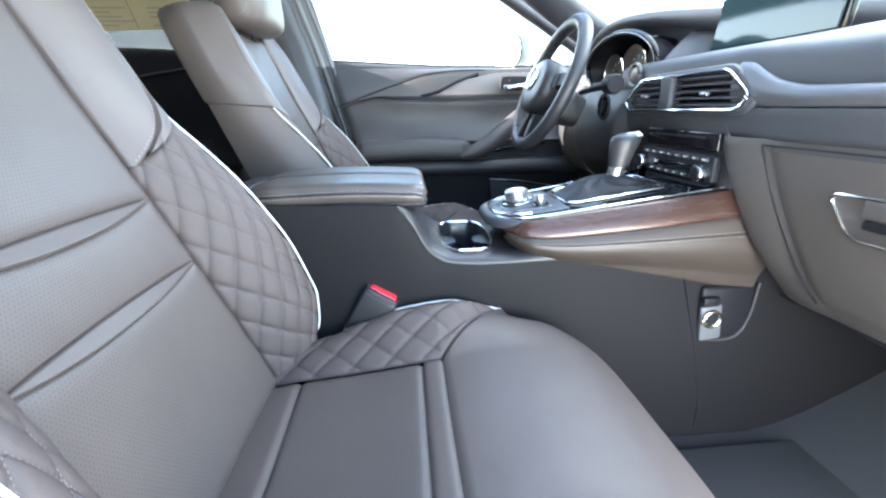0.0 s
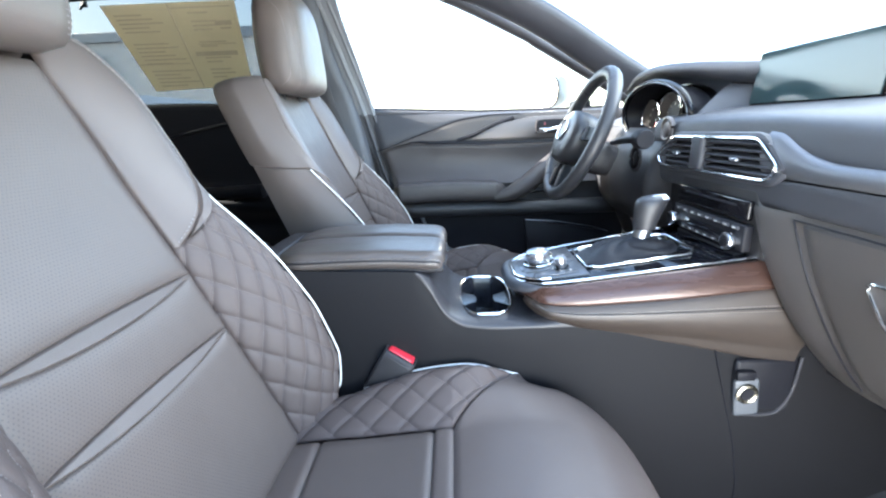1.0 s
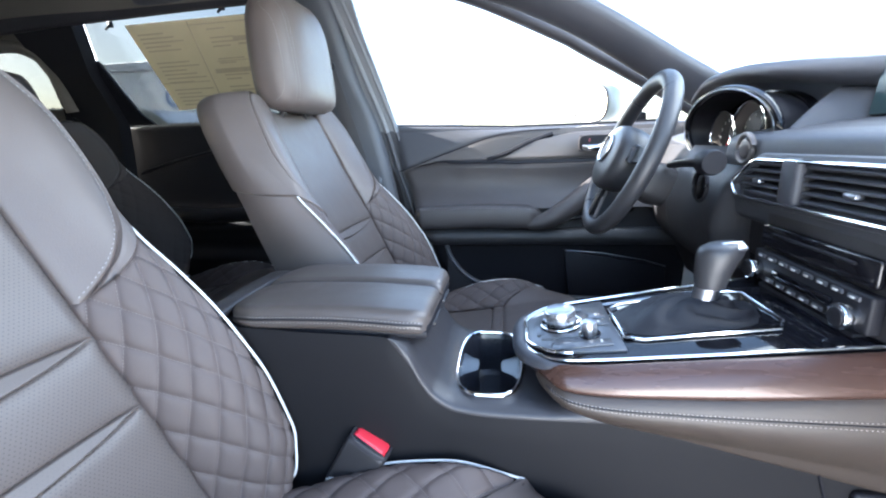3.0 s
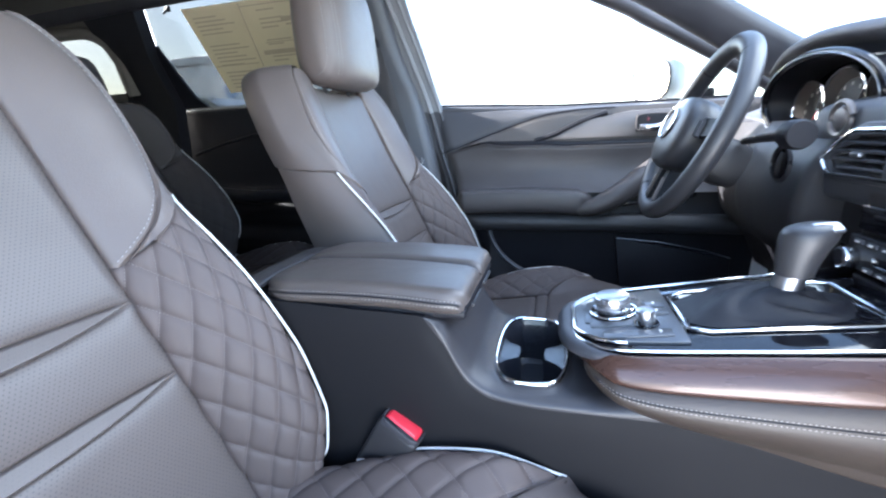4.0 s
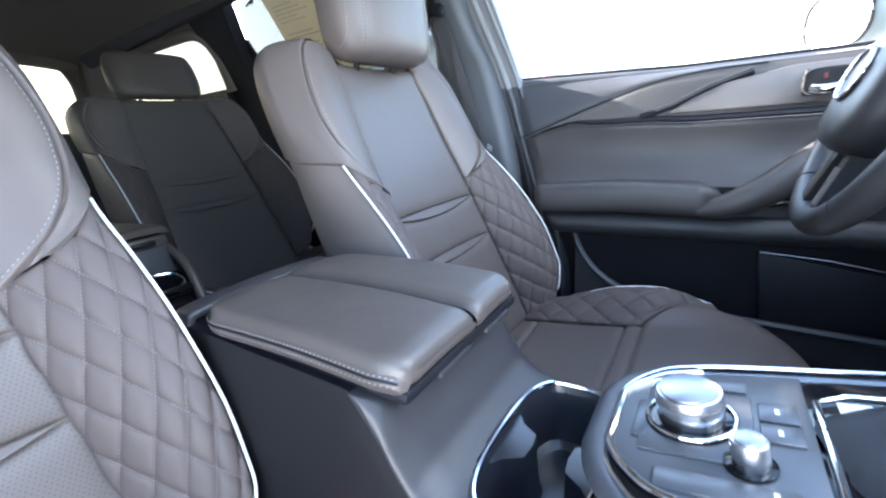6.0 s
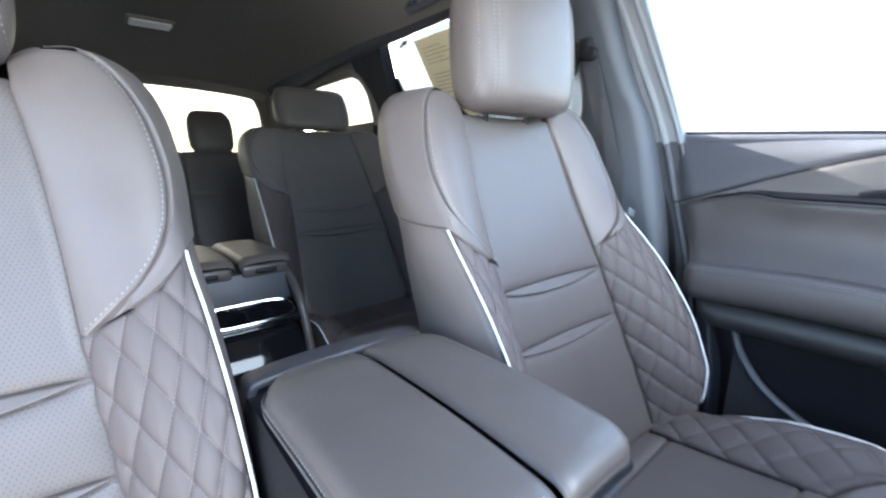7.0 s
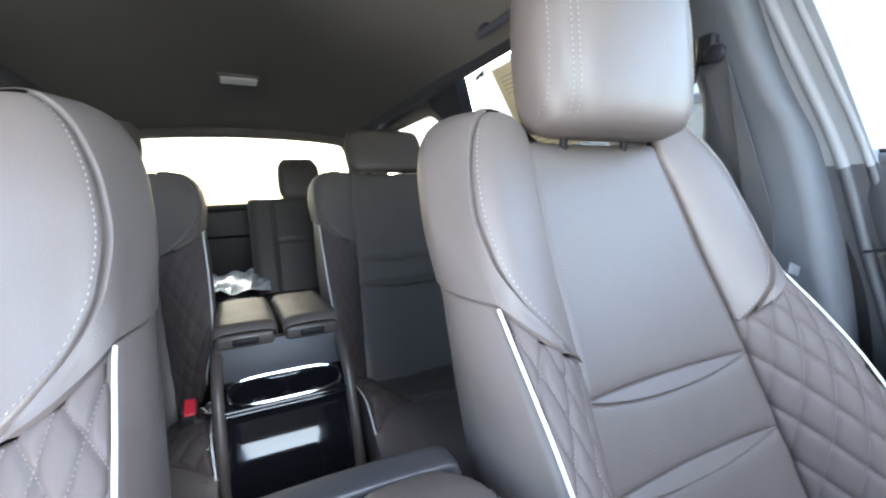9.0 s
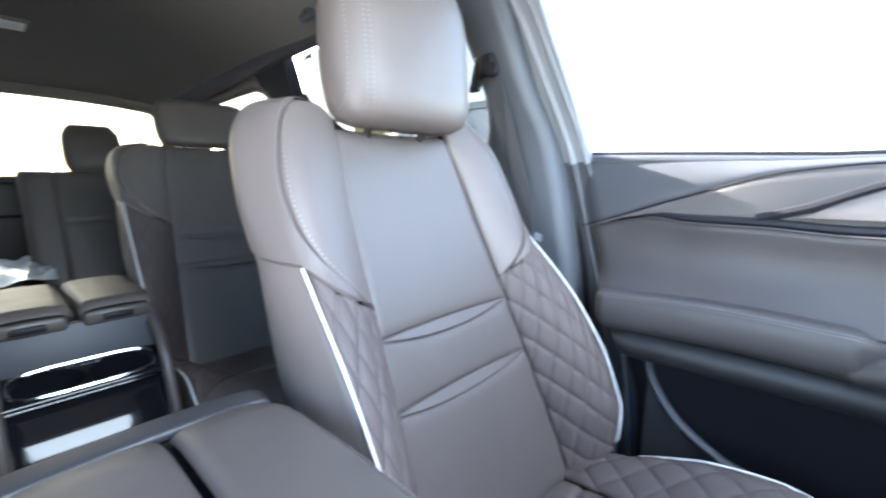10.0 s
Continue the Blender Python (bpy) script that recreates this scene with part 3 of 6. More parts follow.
        for q in range(56):
            t = 2 * math.pi * q / 56
            c, sn = math.cos(t), math.sin(t)
            ex = 0.62
            ring.append((xc + d * math.copysign(abs(c) ** 0.8, c), w * math.copysign(abs(sn) ** ex, sn), z))
        rings.append(ring)
    bm = loft(rings)
    for vtx in bm.verts:
        s = abs(vtx.co.y) / hw
        near = abs(s - 0.745)
        if near < 0.05:
            vtx.co.x -= 0.0025 * (1 - near / 0.05)
    rest = part("head_restraint", bm, LEATHER, seat)
    if fine >= 1:
        for s in (-1, 1):
            for off in (0.715, 0.77, 0.92):
                line = []
                for k in range(2, 27):
                    ring = rings[k]
                    y = s * off * hw
                    best = max((p for p in ring if abs(p[1] - y) < hw * 0.12), key=lambda p: p[0], default=None)
                    if best:
                        z = best[2]
                        v = (z - hz0) / (hz1 - hz0)
                        w = max(abs(p[1]) for p in ring)
                        d = max(p[0] for p in ring) - hx + lean * (z - hz0)
                        sn = min(0.999, abs(y) / w) ** (1 / 0.62)
                        c = math.sqrt(max(0, 1 - sn * sn))
                        line.append(Vector((hx - lean * (z - hz0) + d * c ** 0.8 + 0.0008, y, z)))
                if len(line) > 3:
                    part("stitching", stitches(line, (0, 0, 0)), THREAD, rest)["kind"] = "stuff"
    for s in (-1, 1):
        part("post", tube([(hx - 0.012, s * 0.06, hz0 + 0.04), (min(hx, -0.16), s * 0.06, zm(0.79))], 0.006, 10), DARK, rest)
        part("post_guide", disc(0.012, 0.010, (min(hx, -0.16), s * 0.06, zm(0.818) - 0.012), (0, 0, 1), 16, 0.002), DARK, seat)

    # cushion
    dz = cushion_drop
    INZ = [(0.08, 0.175), (0.15, 0.192), (0.25, 0.206), (0.365, 0.226), (0.45, 0.243), (0.52, 0.249), (0.60, 0.244), (0.655, 0.224), (0.698, 0.178), (0.715, 0.12), (0.718, 0.08)]
    PIPE_Y = [(0.10, 0.235), (0.2, 0.25), (0.33, 0.255), (0.42, 0.258), (0.515, 0.266)]
    PIPE_Z = [(0.10, 0.195), (0.19, 0.226), (0.27, 0.257), (0.33, 0.275), (0.41, 0.283), (0.515, 0.254)]

    def strip(x0, x1, w0, w1, name_, mat, na, nb, tucks, lab=""):
        surf = lambda a, b: Vector((x0 + (x1 - x0) * b, (2 * a - 1) * (w0 + (w1 - w0) * b),
                                    ip(x0 + (x1 - x0) * b, INZ) + 0.006 * (2 * a - 1) ** 2 + dz))
        part(name_, patch(surf, na, nb, (0, 0, 1), tucks, 0.013, uv=lambda a, b: ((2 * a - 1) * w0, (x1 - x0) * b)), mat, seat, lab)
    strip(0.07, 0.15, 0.172, 0.162, "cushion_rear", LEATHER, 24, 14, (0.006, 0.006, 0, 0.007))
    strip(0.15, 0.355, 0.162, 0.149, "cushion_insert", PERF, 24, 34, (0.007, 0.007, 0.007, 0.007), "perforated grey leather seat insert")
    strip(0.355, 0.388, 0.149, 0.146, "cushion_band", LEATHER, 24, 10, (0.004, 0.004, 0.006, 0.006))

    front_edge = lambda lat: 0.388 if abs(lat) < 0.146 else 0.388 + 0.127 * ((abs(lat) - 0.146) / 0.120) ** 1.2

    def lift(lat):
        """The cushion's flank swells where the quilted wing runs out."""
        return 0.016 * math.sin(math.pi * max(0.0, min(1.0, (abs(lat) - 0.146) / 0.120)))

    def thigh(a, b):
        lat = (2 * a - 1) * 0.268
        xs = front_edge(lat)
        xe = 0.718 - 0.10 * abs(2 * a - 1) ** 5.0
        # b runs over the crest and down the front
        if b < 0.72:
            x = xs + (xe - xs) * (b / 0.72)
            y = lat
            base = ip(x + 0.10 * abs(2 * a - 1) ** 5.0 * (b / 0.72), INZ)
            z = base + 0.012 * (abs(lat) / 0.268) ** 2 * (1 - b / 0.72) + lift(lat) * max(0.0, 1 - b / 0.5) ** 1.5
            edge = max(0.0, (abs(lat) - 0.215) / 0.053)
            z -= 0.045 * edge ** 2.2 * min(1, b / 0.3)
            return Vector((x, y, z + dz))
        t = (b - 0.72) / 0.28
        z = ip(0.718, INZ) - 0.10 * t
        edge = max(0.0, (abs(lat) - 0.215) / 0.053)
        return Vector((xe - 0.015 * t * t, lat, z - 0.045 * edge ** 2.2 * (1 - t) + dz))
    part("cushion_front", patch(thigh, int(56), 60, (0.3, 0, 1), (0.004, 0.004, 0.006, 0), 0.013), LEATHER, seat)
    for s in (-1, 1):
        def wing(a, b):
            x = 0.09 + (0.515 - 0.09) * b
            wi = ip(x, [(0.09, 0.17), (0.15, 0.162), (0.355, 0.148), (0.388, 0.146)]) if x < 0.388 else 0.146 + 0.120 * ((x - 0.388) / 0.127) ** (1 / 1.2)
            yo = ip(x, PIPE_Y)
            wi = min(wi, yo - 0.002)
            zi = ip(x, INZ) + (0.006 - 0.0024 * max(0.0, min(1.0, (x - 0.35) / 0.038)) if x < 0.388 else 0.012 * (wi / 0.268) ** 2 + lift(wi))
            zo = ip(x, PIPE_Z)
            return Vector((x, s * (wi + (yo - wi) * a), zi + (zo - zi) * math.sin(a * math.pi / 2 * 0.9) / math.sin(math.pi / 2 * 0.9) + 0.010 * math.sin(math.pi * a ** 2.5) * min(1.0, max(0.0, (0.515 - x) / 0.06)) + 0.010 * math.sin(math.pi * a) * max(0.0, 1 - max(0, x - 0.16) / 0.18) + dz))
        bol = part("quilted_bolster", patch(wing, int(56 * n), int(150 * n), (0, 0, 1), (0.006, 0.002, 0.003, 0.001), 0.012, quilting(WING_ROWS, uv=lambda a, b: (1.1 * abs(wing(a, b).y), wing(a, b).x))),
             QUILT, seat, "brown-grey diamond-quilted leather bolster")
        if fine >= 1:
            part("stitching", quilt_threads(wing, 56, 150, (0, 0, 1), WING_ROWS, 0.0026, lambda a, b: (1.1 * abs(wing(a, b).y), wing(a, b).x)), QTHREAD, bol)["kind"] = "stuff"

        def skirt(a, b):
            x = 0.03 + (0.60 - 0.03) * b
            yo = ip(x, PIPE_Y)
            zt = ip(x, PIPE_Z) if x < 0.515 else ip(x, [(0.515, 0.252), (0.56, 0.215), (0.60, 0.15)])
            if x > 0.515:
                yo = 0.266 - 0.03 * ((x - 0.515) / 0.085) ** 2
            return Vector((x, s * (yo + 0.012 * math.sin(math.pi * min(1, a * 1.2)) - 0.012 * a), (zt + (0.07 - zt) * a) + dz))
        part("cushion_side", patch(skirt, 14, 40, (0, s, 0), (0.002, 0, 0, 0), 0.01), LEATHER, seat)
        pts = [Vector((0.215 + 0.30 * k / 30, s * (ip(0.215 + 0.30 * k / 30, PIPE_Y) + 0.002), ip(0.215 + 0.30 * k / 30, PIPE_Z) + 0.0015 + dz)) for k in range(31)]
        part("piping", tube(pts, 0.0019, 8), PIPE, seat, "white leather piping")
        part("side_shield", rbox((0.5, 0.035, 0.13), (0.27, s * 0.235, 0.035 + dz), 0.012, 3), DARK, seat)
        part("recliner_pivot", rbox((0.05, 0.02, 0.045), (0.135, s * 0.243, 0.205 + dz), 0.008, 2, pose(0, 0, 0, 0, -35, 0)), SATIN, seat)
    part("seat_base", rbox((0.52, 0.44, 0.12), (0.33, 0, 0.07 + dz), 0.02, 2), DARK, seat)
    for s in (-1, 1):
        part("rail", rbox((0.56, 0.05, 0.09 + dz), (0.3, s * 0.19, -0.035 + dz / 2), 0.006, 2), DARK, seat)
    return seat


driver_seat = build_seat("front_seat", "grey leather front seat with quilted bolsters and white piping", "car seat", lambda z: z, 1.0, (-0.128, 0.824, 1.084, 0.145, 0.07, 0.05), 0.0, "front seats")
driver_seat.matrix_world = pose(0, 0.417, 0)
passenger_seat = copy_thing(driver_seat, pose(-0.085, -0.415, 0))
TIP = Matrix.Translation((0.02, 0, 0.42)) @ Matrix.Rotation(radians(1.8), 4, "Y") @ Matrix.Translation((-0.02, 0, -0.42))
for ob in passenger_seat.children:  # its backrest is set a little more upright
    if "cushion" not in ob.name and ob.name.split(".")[0] not in ("seat_base", "rail", "side_shield", "recliner_pivot") and max(v.co.z for v in ob.data.vertices) > 0.32:
        ob.matrix_basis = TIP @ ob.matrix_basis
part("airbag_tag", rbox((0.003, 0.03, 0.016), (-0.014, 0.264, 0.622), 0.001, 2, pose(0, 0, 0, -20, 0, 0)), PLATE, driver_seat, "pale fabric airbag tag")
SHAPE["top"] = FLAT_TOP_Z
rear_seat = build_seat("second_row_seat", "dark grey leather second-row captain seat with white piping", "car seat", lambda z: 0.58 + 0.86 * (z - 0.51), 0.6, (-0.165, 0.852, 1.0, 0.132, 0.055, 0.27), 0.05, "second-row seats")
WIDER = Matrix.Diagonal((1, 1.06, 1, 1))
rear_seat.matrix_world = pose(-0.945, 0.425, 0) @ WIDER
copy_thing(rear_seat, pose(-0.945, -0.43, 0) @ WIDER)


# ---- front console ----
console = thing("center_console", "dark grey console with raised armrest bin and side trims", "console")


def ring_line(half, n=40):
    """A closed superellipse, as (x, y) pairs."""
    return [(math.copysign(abs(math.cos(t)) ** 0.5, math.cos(t)) * half[0], math.copysign(abs(math.sin(t)) ** 0.5, math.sin(t)) * half[1]) for t in (2 * math.pi * k / n for k in range(n))]


# side profile of the body: back to front along the top edge
TOPEDGE = [(-0.075, 0.40), (-0.07, 0.462), (-0.045, 0.475), (0.10, 0.470), (0.235, 0.466), (0.262, 0.455), (0.285, 0.415), (0.303, 0.388), (0.33, 0.371), (0.36, 0.3645), (0.46, 0.362), (0.52, 0.372), (0.62, 0.375), (0.95, 0.40)]


# where the side panel ends under the front saddle trim
SEAMZ = [(0.238, 0.4645), (0.268, 0.422), (0.28, 0.398), (0.30, 0.370), (0.333, 0.352), (0.395, 0.3465), (0.489, 0.348), (0.98, 0.36)]
TRIM_X = 0.238


def body_wall(s):
    def surf(a, b):
        x = -0.075 + 1.525 * b
        zt = ip(x, TOPEDGE) if x < TRIM_X else ip(x, SEAMZ)
        z = zt + (-0.085 - zt) * a
        y = 0.128 + 0.010 * math.sin(math.pi * a) + 0.004 * a + 0.02 * a * min(1, max(0, (x - 0.5) / 0.4))
        return Vector((x, s * y - 0.008, z))
    return surf


for s in (-1, 1):
    part("side_wall", patch(body_wall(s), 24, 160, (0, s, 0), (0.002, 0, 0.01, 0), 0.006, crease=0.001), SIDEP, console)


def body_top(a, b):
    x = -0.075 + 0.316 * b
    return Vector((x, (2 * a - 1) * 0.124 - 0.008, ip(x, TOPEDGE) - 0.002))


def saddle(a, b):
    """The trim that runs from under the lid down to the cup holders: a flat top, round shoulders, sides down to the seam."""
    x = TRIM_X + 0.30 * b
    zt, zs = ip(x, TOPEDGE), ip(x, SEAMZ)
    w = 0.1285
    r = max(0.0005, (zt - zs) * 0.9)
    rh = max(0.0005, min(0.042, 2.2 * r) * max(0.0, min(1.0, (x - 0.240) / 0.045)))
    r = min(r, max(rh, 0.004))
    k, sg = (a, -1) if a <= 0.5 else (1 - a, 1)
    if k < 0.14:
        y, z = w, zs + (zt - r - zs) * k / 0.14
    elif k < 0.30:
        t = (k - 0.14) / 0.16 * math.pi / 2
        y, z = w - rh + rh * math.cos(t), zt - r + r * math.sin(t)
    else:
        y, z = (w - rh) * (0.5 - k) / 0.20, zt
    return Vector((x, sg * y - 0.008, z))


def saddle_z(x, y):
    """Height of the trim's upper side."""
    zt, zs = ip(x, TOPEDGE), ip(x, SEAMZ)
    r = (zt - zs) * 0.9
    rh = min(0.042, 2.2 * r)
    d = max(0.0, min(0.99, (abs(y + 0.008) - 0.1285 + rh) / rh))
    return zt - r + r * math.sqrt(1 - d * d)


def cut_cups(bm):
    gone = []
    for fc in bm.faces:
        c = fc.calc_center_median()
        if (abs(c.x - 0.376) / 0.055) ** 3.6 + (abs(c.y + 0.011) / 0.107) ** 2.7 < 1:
            gone.append(fc)
    bmesh.ops.delete(bm, geom=gone, context="FACES")
    return bm


part("top_face", patch(body_top, 20, 40, (0, 0, 1)), DARK, console)
part("saddle_trim", cut_cups(patch(saddle, 150, 120, (0, 0, 1))), SADDLE, console, "satin dark grey saddle trim round the cup holders")
part("rear_face", rbox((0.02, 0.262, 0.5), (-0.072, -0.008, 0.17), 0.008, 3), PLASTIC, console)
rim_line = smooth_line([(-0.053, -0.131, 0.425), (-0.053, -0.131, 0.452), (-0.053, -0.127, 0.474), (-0.054, -0.112, 0.4835), (-0.056, -0.008, 0.4865), (-0.054, 0.096, 0.4835), (-0.053, 0.111, 0.474), (-0.053, 0.115, 0.452), (-0.053, 0.115, 0.425)], 56)
rim_tops = [(0, (p.y + 0.008) * 6 if abs(p.y + 0.008) > 0.1 else (p.y + 0.008) * 0.3, max(0.05, (p.z - 0.45) * 25)) for p in map(Vector, rim_line)]
part("rear_rim", sweep(rim_line, ring_line((0.019, 0.0065), 24), ups=rim_tops), SADDLE, console)

# cup holders: two wells that run into one another, chrome round the rim
CUPC = (0.376, -0.011)


def cup_outline(grow=0.0, n=64):
    pts = []
    for k in range(n):
        t = 2 * math.pi * k / n
        c, sn = math.cos(t), math.sin(t)
        y = math.copysign(abs(sn) ** 0.75, sn) * (0.104 + grow)
        x = math.copysign(abs(c) ** 0.55, c) * (0.052 + grow)
        pts.append((CUPC[0] + x, CUPC[1] + y))
    return pts


def cup_well(n=64):
    rings = []
    for depth, g in ((0.0, 0.0), (0.010, -0.003), (0.0115, -0.0035), (0.05, -0.006), (0.075, -0.009), (0.08, -0.02)):
        ring = []
        for x, y in cup_outline(g, n):
            v = (y - CUPC[1]) / 0.104
            waist = 1 - (0.62 if abs(v) < 0.13 else 0.62 * math.exp(-((abs(v) - 0.13) / 0.14) ** 2)) * (1 if depth > 0.011 else 0.0)
            ring.append((CUPC[0] + (x - CUPC[0]) * waist, y, ip(0.376, TOPEDGE) + 0.006 - depth))
        rings.append(ring)
    bm = loft(rings, False)
    bm.faces.new([bm.verts.new(p) for p in rings[-1]])
    return bm


part("cup_holder_well", cup_well(), WELL, console, "glossy black double cup well")
part("cup_holder_rim", tube([(x, y, ip(0.376, TOPEDGE) + 0.006) for x, y in cup_outline(0.001)], 0.0033, 8, True), CHROME, console, "chrome cup holder ring")


def cup_deck():
    """Surround that falls from the well's rim to the trim."""
    rings = []
    for grow, f, drop in ((0.0, 0.0, 0.0), (0.003, 0.45, 0.0), (0.007, 0.9, 0.0), (0.010, 1.0, -0.0003), (0.013, 1.0, 0.0008)):
        rings.append([(x, y, 0.3668 * (1 - f) + saddle_z(x, y) * f - drop) for x, y in cup_outline(grow)])
    return loft(rings, False)


part("cup_deck", cup_deck(), SADDLE, console)

# armrest lid in two leaves
for s, y0, y1 in ((-1, -0.129, 0.002), (1, 0.008, 0.115)):
    def leaf(a, b, s=s, y0=y0, y1=y1):
        x = -0.035 + 0.332 * b
        inset = 0.012 * (1 - min(1, (1 - b) / 0.12)) ** 2 + 0.03 * max(0, 1 - b / 0.2) ** 2
        lo, hi = (y0 + inset, y1) if s < 0 else (y0, y1 - inset)
        return Vector((x, lo + (hi - lo) * a, ip(x, [(-0.035, 0.492), (0.02, 0.502), (0.15, 0.505), (0.27, 0.50), (0.297, 0.492)]) + 0.003 * math.sin(math.pi * a)))
    leaf_ob = part("armrest_lid", patch(leaf, 40, 90, (0, 0, 1), (0.013, 0.008, 0.010, 0.010) if s < 0 else (0.008, 0.013, 0.010, 0.010), 0.016), LIDM, console, "padded leather armrest leaf with twin stitching")

    def leaf_side(a, b, s=s, y0=y0, y1=y1):
        x = -0.03 + 0.322 * b
        inset = 0.012 * (1 - min(1, (1 - b) / 0.12)) ** 2 + 0.03 * max(0, 1 - b / 0.2) ** 2
        y = y0 + inset if s < 0 else y1 - inset
        zt = ip(x, [(-0.035, 0.492), (0.02, 0.502), (0.15, 0.505), (0.27, 0.50), (0.297, 0.492)]) - 0.0105
        return Vector((x, y + s * (0.004 * math.sin(math.pi * min(1, a * 1.15)) - 0.007 * a ** 3), zt - 0.027 * a))
    part("lid_side", patch(leaf_side, 8, 60, (0, s, 0), (0.002, 0.004, 0.004, 0.004), 0.008), LIDM, leaf_ob)

    def leaf_front(a, b, s=s, y0=y0, y1=y1):
        """The padded skin turns down over the front edge and in under the lid."""
        lo, hi = (y0 + 0.012, y1) if s < 0 else (y0, y1 - 0.012)
        round_ = max(0.0, 1 - (a if s < 0 else 1 - a) / 0.16)
        return Vector((0.2925 + 0.003 * math.sin(math.pi * min(1, 0.3 + b)) - 0.010 * b ** 3 - 0.010 * round_ ** 2, lo + (hi - lo) * a, 0.4850 + 0.003 * math.sin(math.pi * a) - 0.021 * b))
    part("lid_front", patch(leaf_front, 30, 10, (1, 0, 0), (0.004, 0.002, 0, 0) if s > 0 else (0.002, 0.004, 0, 0), 0.008), LIDM, leaf_ob)
    for off in (0.0, 0.006):
        run = []
        for k in range(60):
            b = 0.03 + 0.94 * k / 59
            p = leaf_side(0.0, b)
            run.append(p + Vector((0, s * 0.0034, -0.0015 - off * 1.4)))
        part("stitching", stitches(run, (0, 0, 0), 0.0034, 0.002, 0.0007), THREAD, leaf_ob)["kind"] = "stuff"
    part("lid_seam", tube([leaf_side(0.0, 0.02 + 0.96 * k / 59) + Vector((0, s * 0.0030, -0.0057)) for k in range(60)], 0.0013, 6), DARK, leaf_ob)
    part("latch", rbox((0.012, 0.06, 0.006), (0.290, (y0 + y1) / 2 + (0.02 if s < 0 else -0.01), 0.4610), 0.002, 2), FASCIA, leaf_ob)
part("lid_tray", rbox((0.325, 0.232, 0.012), (0.13, -0.007, 0.4655), 0.004, 2), DARK, console)

# raised shifter deck
PZ = lambda x: 0.418 + 0.148 * (x - 0.43)
HALF = [(0.432, 0.03), (0.437, 0.052), (0.45, 0.075), (0.475, 0.096), (0.52, 0.107), (0.62, 0.116), (0.86, 0.134), (0.98, 0.14)]
CY = -0.008


def deck_outline(grow, x0=0.432, x1=0.90, n=40):
    right = [(x0 + (x1 - x0) * (k / n) ** 1.8, -1) for k in range(n + 1)]
    pts = [(x, CY - (ip(x, HALF) + grow)) for x, _ in right[::-1]] + [(x, CY + (ip(x, HALF) + grow)) for x, _ in right]
    return pts


part("shifter_deck", slab([(x, y, PZ(x)) for x, y in deck_outline(-0.003)], (0, 0, -0.03), 0.002), GLOSS, console, "glossy black shifter surround")
part("deck_rim", tube([(x - (0.006 if i in (40, 41) else 0), y, PZ(x) + 0.001) for i, (x, y) in enumerate(deck_outline(-0.001))], 0.0022, 8), CHROME, console, "chrome edge strip")
ring_ = deck_outline(0.001, x1=0.84)
part("deck_collar", tube([(x - 0.004, y, PZ(x) - 0.009) for x, y in ring_], [0.002 + 0.0115 * max(0.0, 1 - (x - 0.432) / 0.085) ** 1.2 for x, y in ring_], 10), SOFT, console)
part("front_tray", slab([(0.78, CY - 0.105, PZ(0.78) - 0.005), (0.84, CY - 0.108, PZ(0.84)), (0.84, CY + 0.108, PZ(0.84)), (0.78, CY + 0.105, PZ(0.78) - 0.005)], (0, 0, -0.02), 0.002), DARK, console)
tilt = pose(0, 0, 0, 0, -8.4, 0)
# control panel with two knobs
panel = part("control_panel", slab([(x, y, PZ(x) + 0.0045) for x, y in deck_outline(-0.021, 0.4405, 0.572, 16)], (0, 0, -0.006), 0.0015), PANELM, console, "satin dark grey control panel")
for dx, dy, w, d in ((0.047, 0.030, 0.026, 0.026), (0.047, 0.003, 0.026, 0.022), (0.002, 0.062, 0.052, 0.016), (0.010, -0.066, 0.085, 0.020), (-0.047, 0.0, 0.012, 0.052)):
    part("button", rbox((w, d, 0.003), (0.505 + dx, CY + dy, PZ(0.505 + dx) + 0.0055), 0.0012, 2, tilt), PANELM, panel)
for dx, dy in ((0.046, 0.030), (0.046, 0.003), (0.038, -0.064)):
    part("button_mark", rbox((0.003, 0.007, 0.0006), (0.505 + dx, CY + dy, PZ(0.505 + dx) + 0.0073), 0, 1, tilt), LAMP, panel)
axis = (-0.146, 0, 0.989)
part("knob_plate", rbox((0.078, 0.088, 0.003), (0.497, CY + 0.004, PZ(0.497) + 0.0052), 0.0014, 2, tilt), PANELM, panel)
part("knob_dish", disc(0.0335, 0.003, (0.493, CY + 0.006, PZ(0.493) + 0.0060), axis, 40, 0.001), GLOSS, panel)
part("knob_ring", tube([(0.493 + 0.0315 * math.cos(t), CY + 0.006 + 0.0315 * math.sin(t), PZ(0.493 + 0.0315 * math.cos(t)) + 0.0098) for t in (2 * math.pi * k / 40 for k in range(40))], 0.0018, 8, True), CHROME, panel)
knob = part("command_knob", disc(0.0245, 0.025, (0.493, CY + 0.006, PZ(0.493) + 0.009), axis, 48, 0.0025), SATINB, panel, "knurled silver command knob")
part("knob_cap", disc(0.0215, 0.0015, (0.4893, CY + 0.006, PZ(0.493) + 0.0337), axis, 36, 0.0006), SATIN, knob)
part("knob_groove", tube([(0.4905 + 0.0248 * math.cos(t), CY + 0.006 + 0.0248 * math.sin(t), PZ(0.493) + 0.026 + 0.146 * 0.0248 * math.cos(t)) for t in (2 * math.pi * k / 40 for k in range(40))], 0.0007, 6, True), DIM, knob)
part("knob_dish", disc(0.0165, 0.0025, (0.531, CY - 0.036, PZ(0.531) + 0.0045), axis, 30, 0.0008), GLOSS, panel)
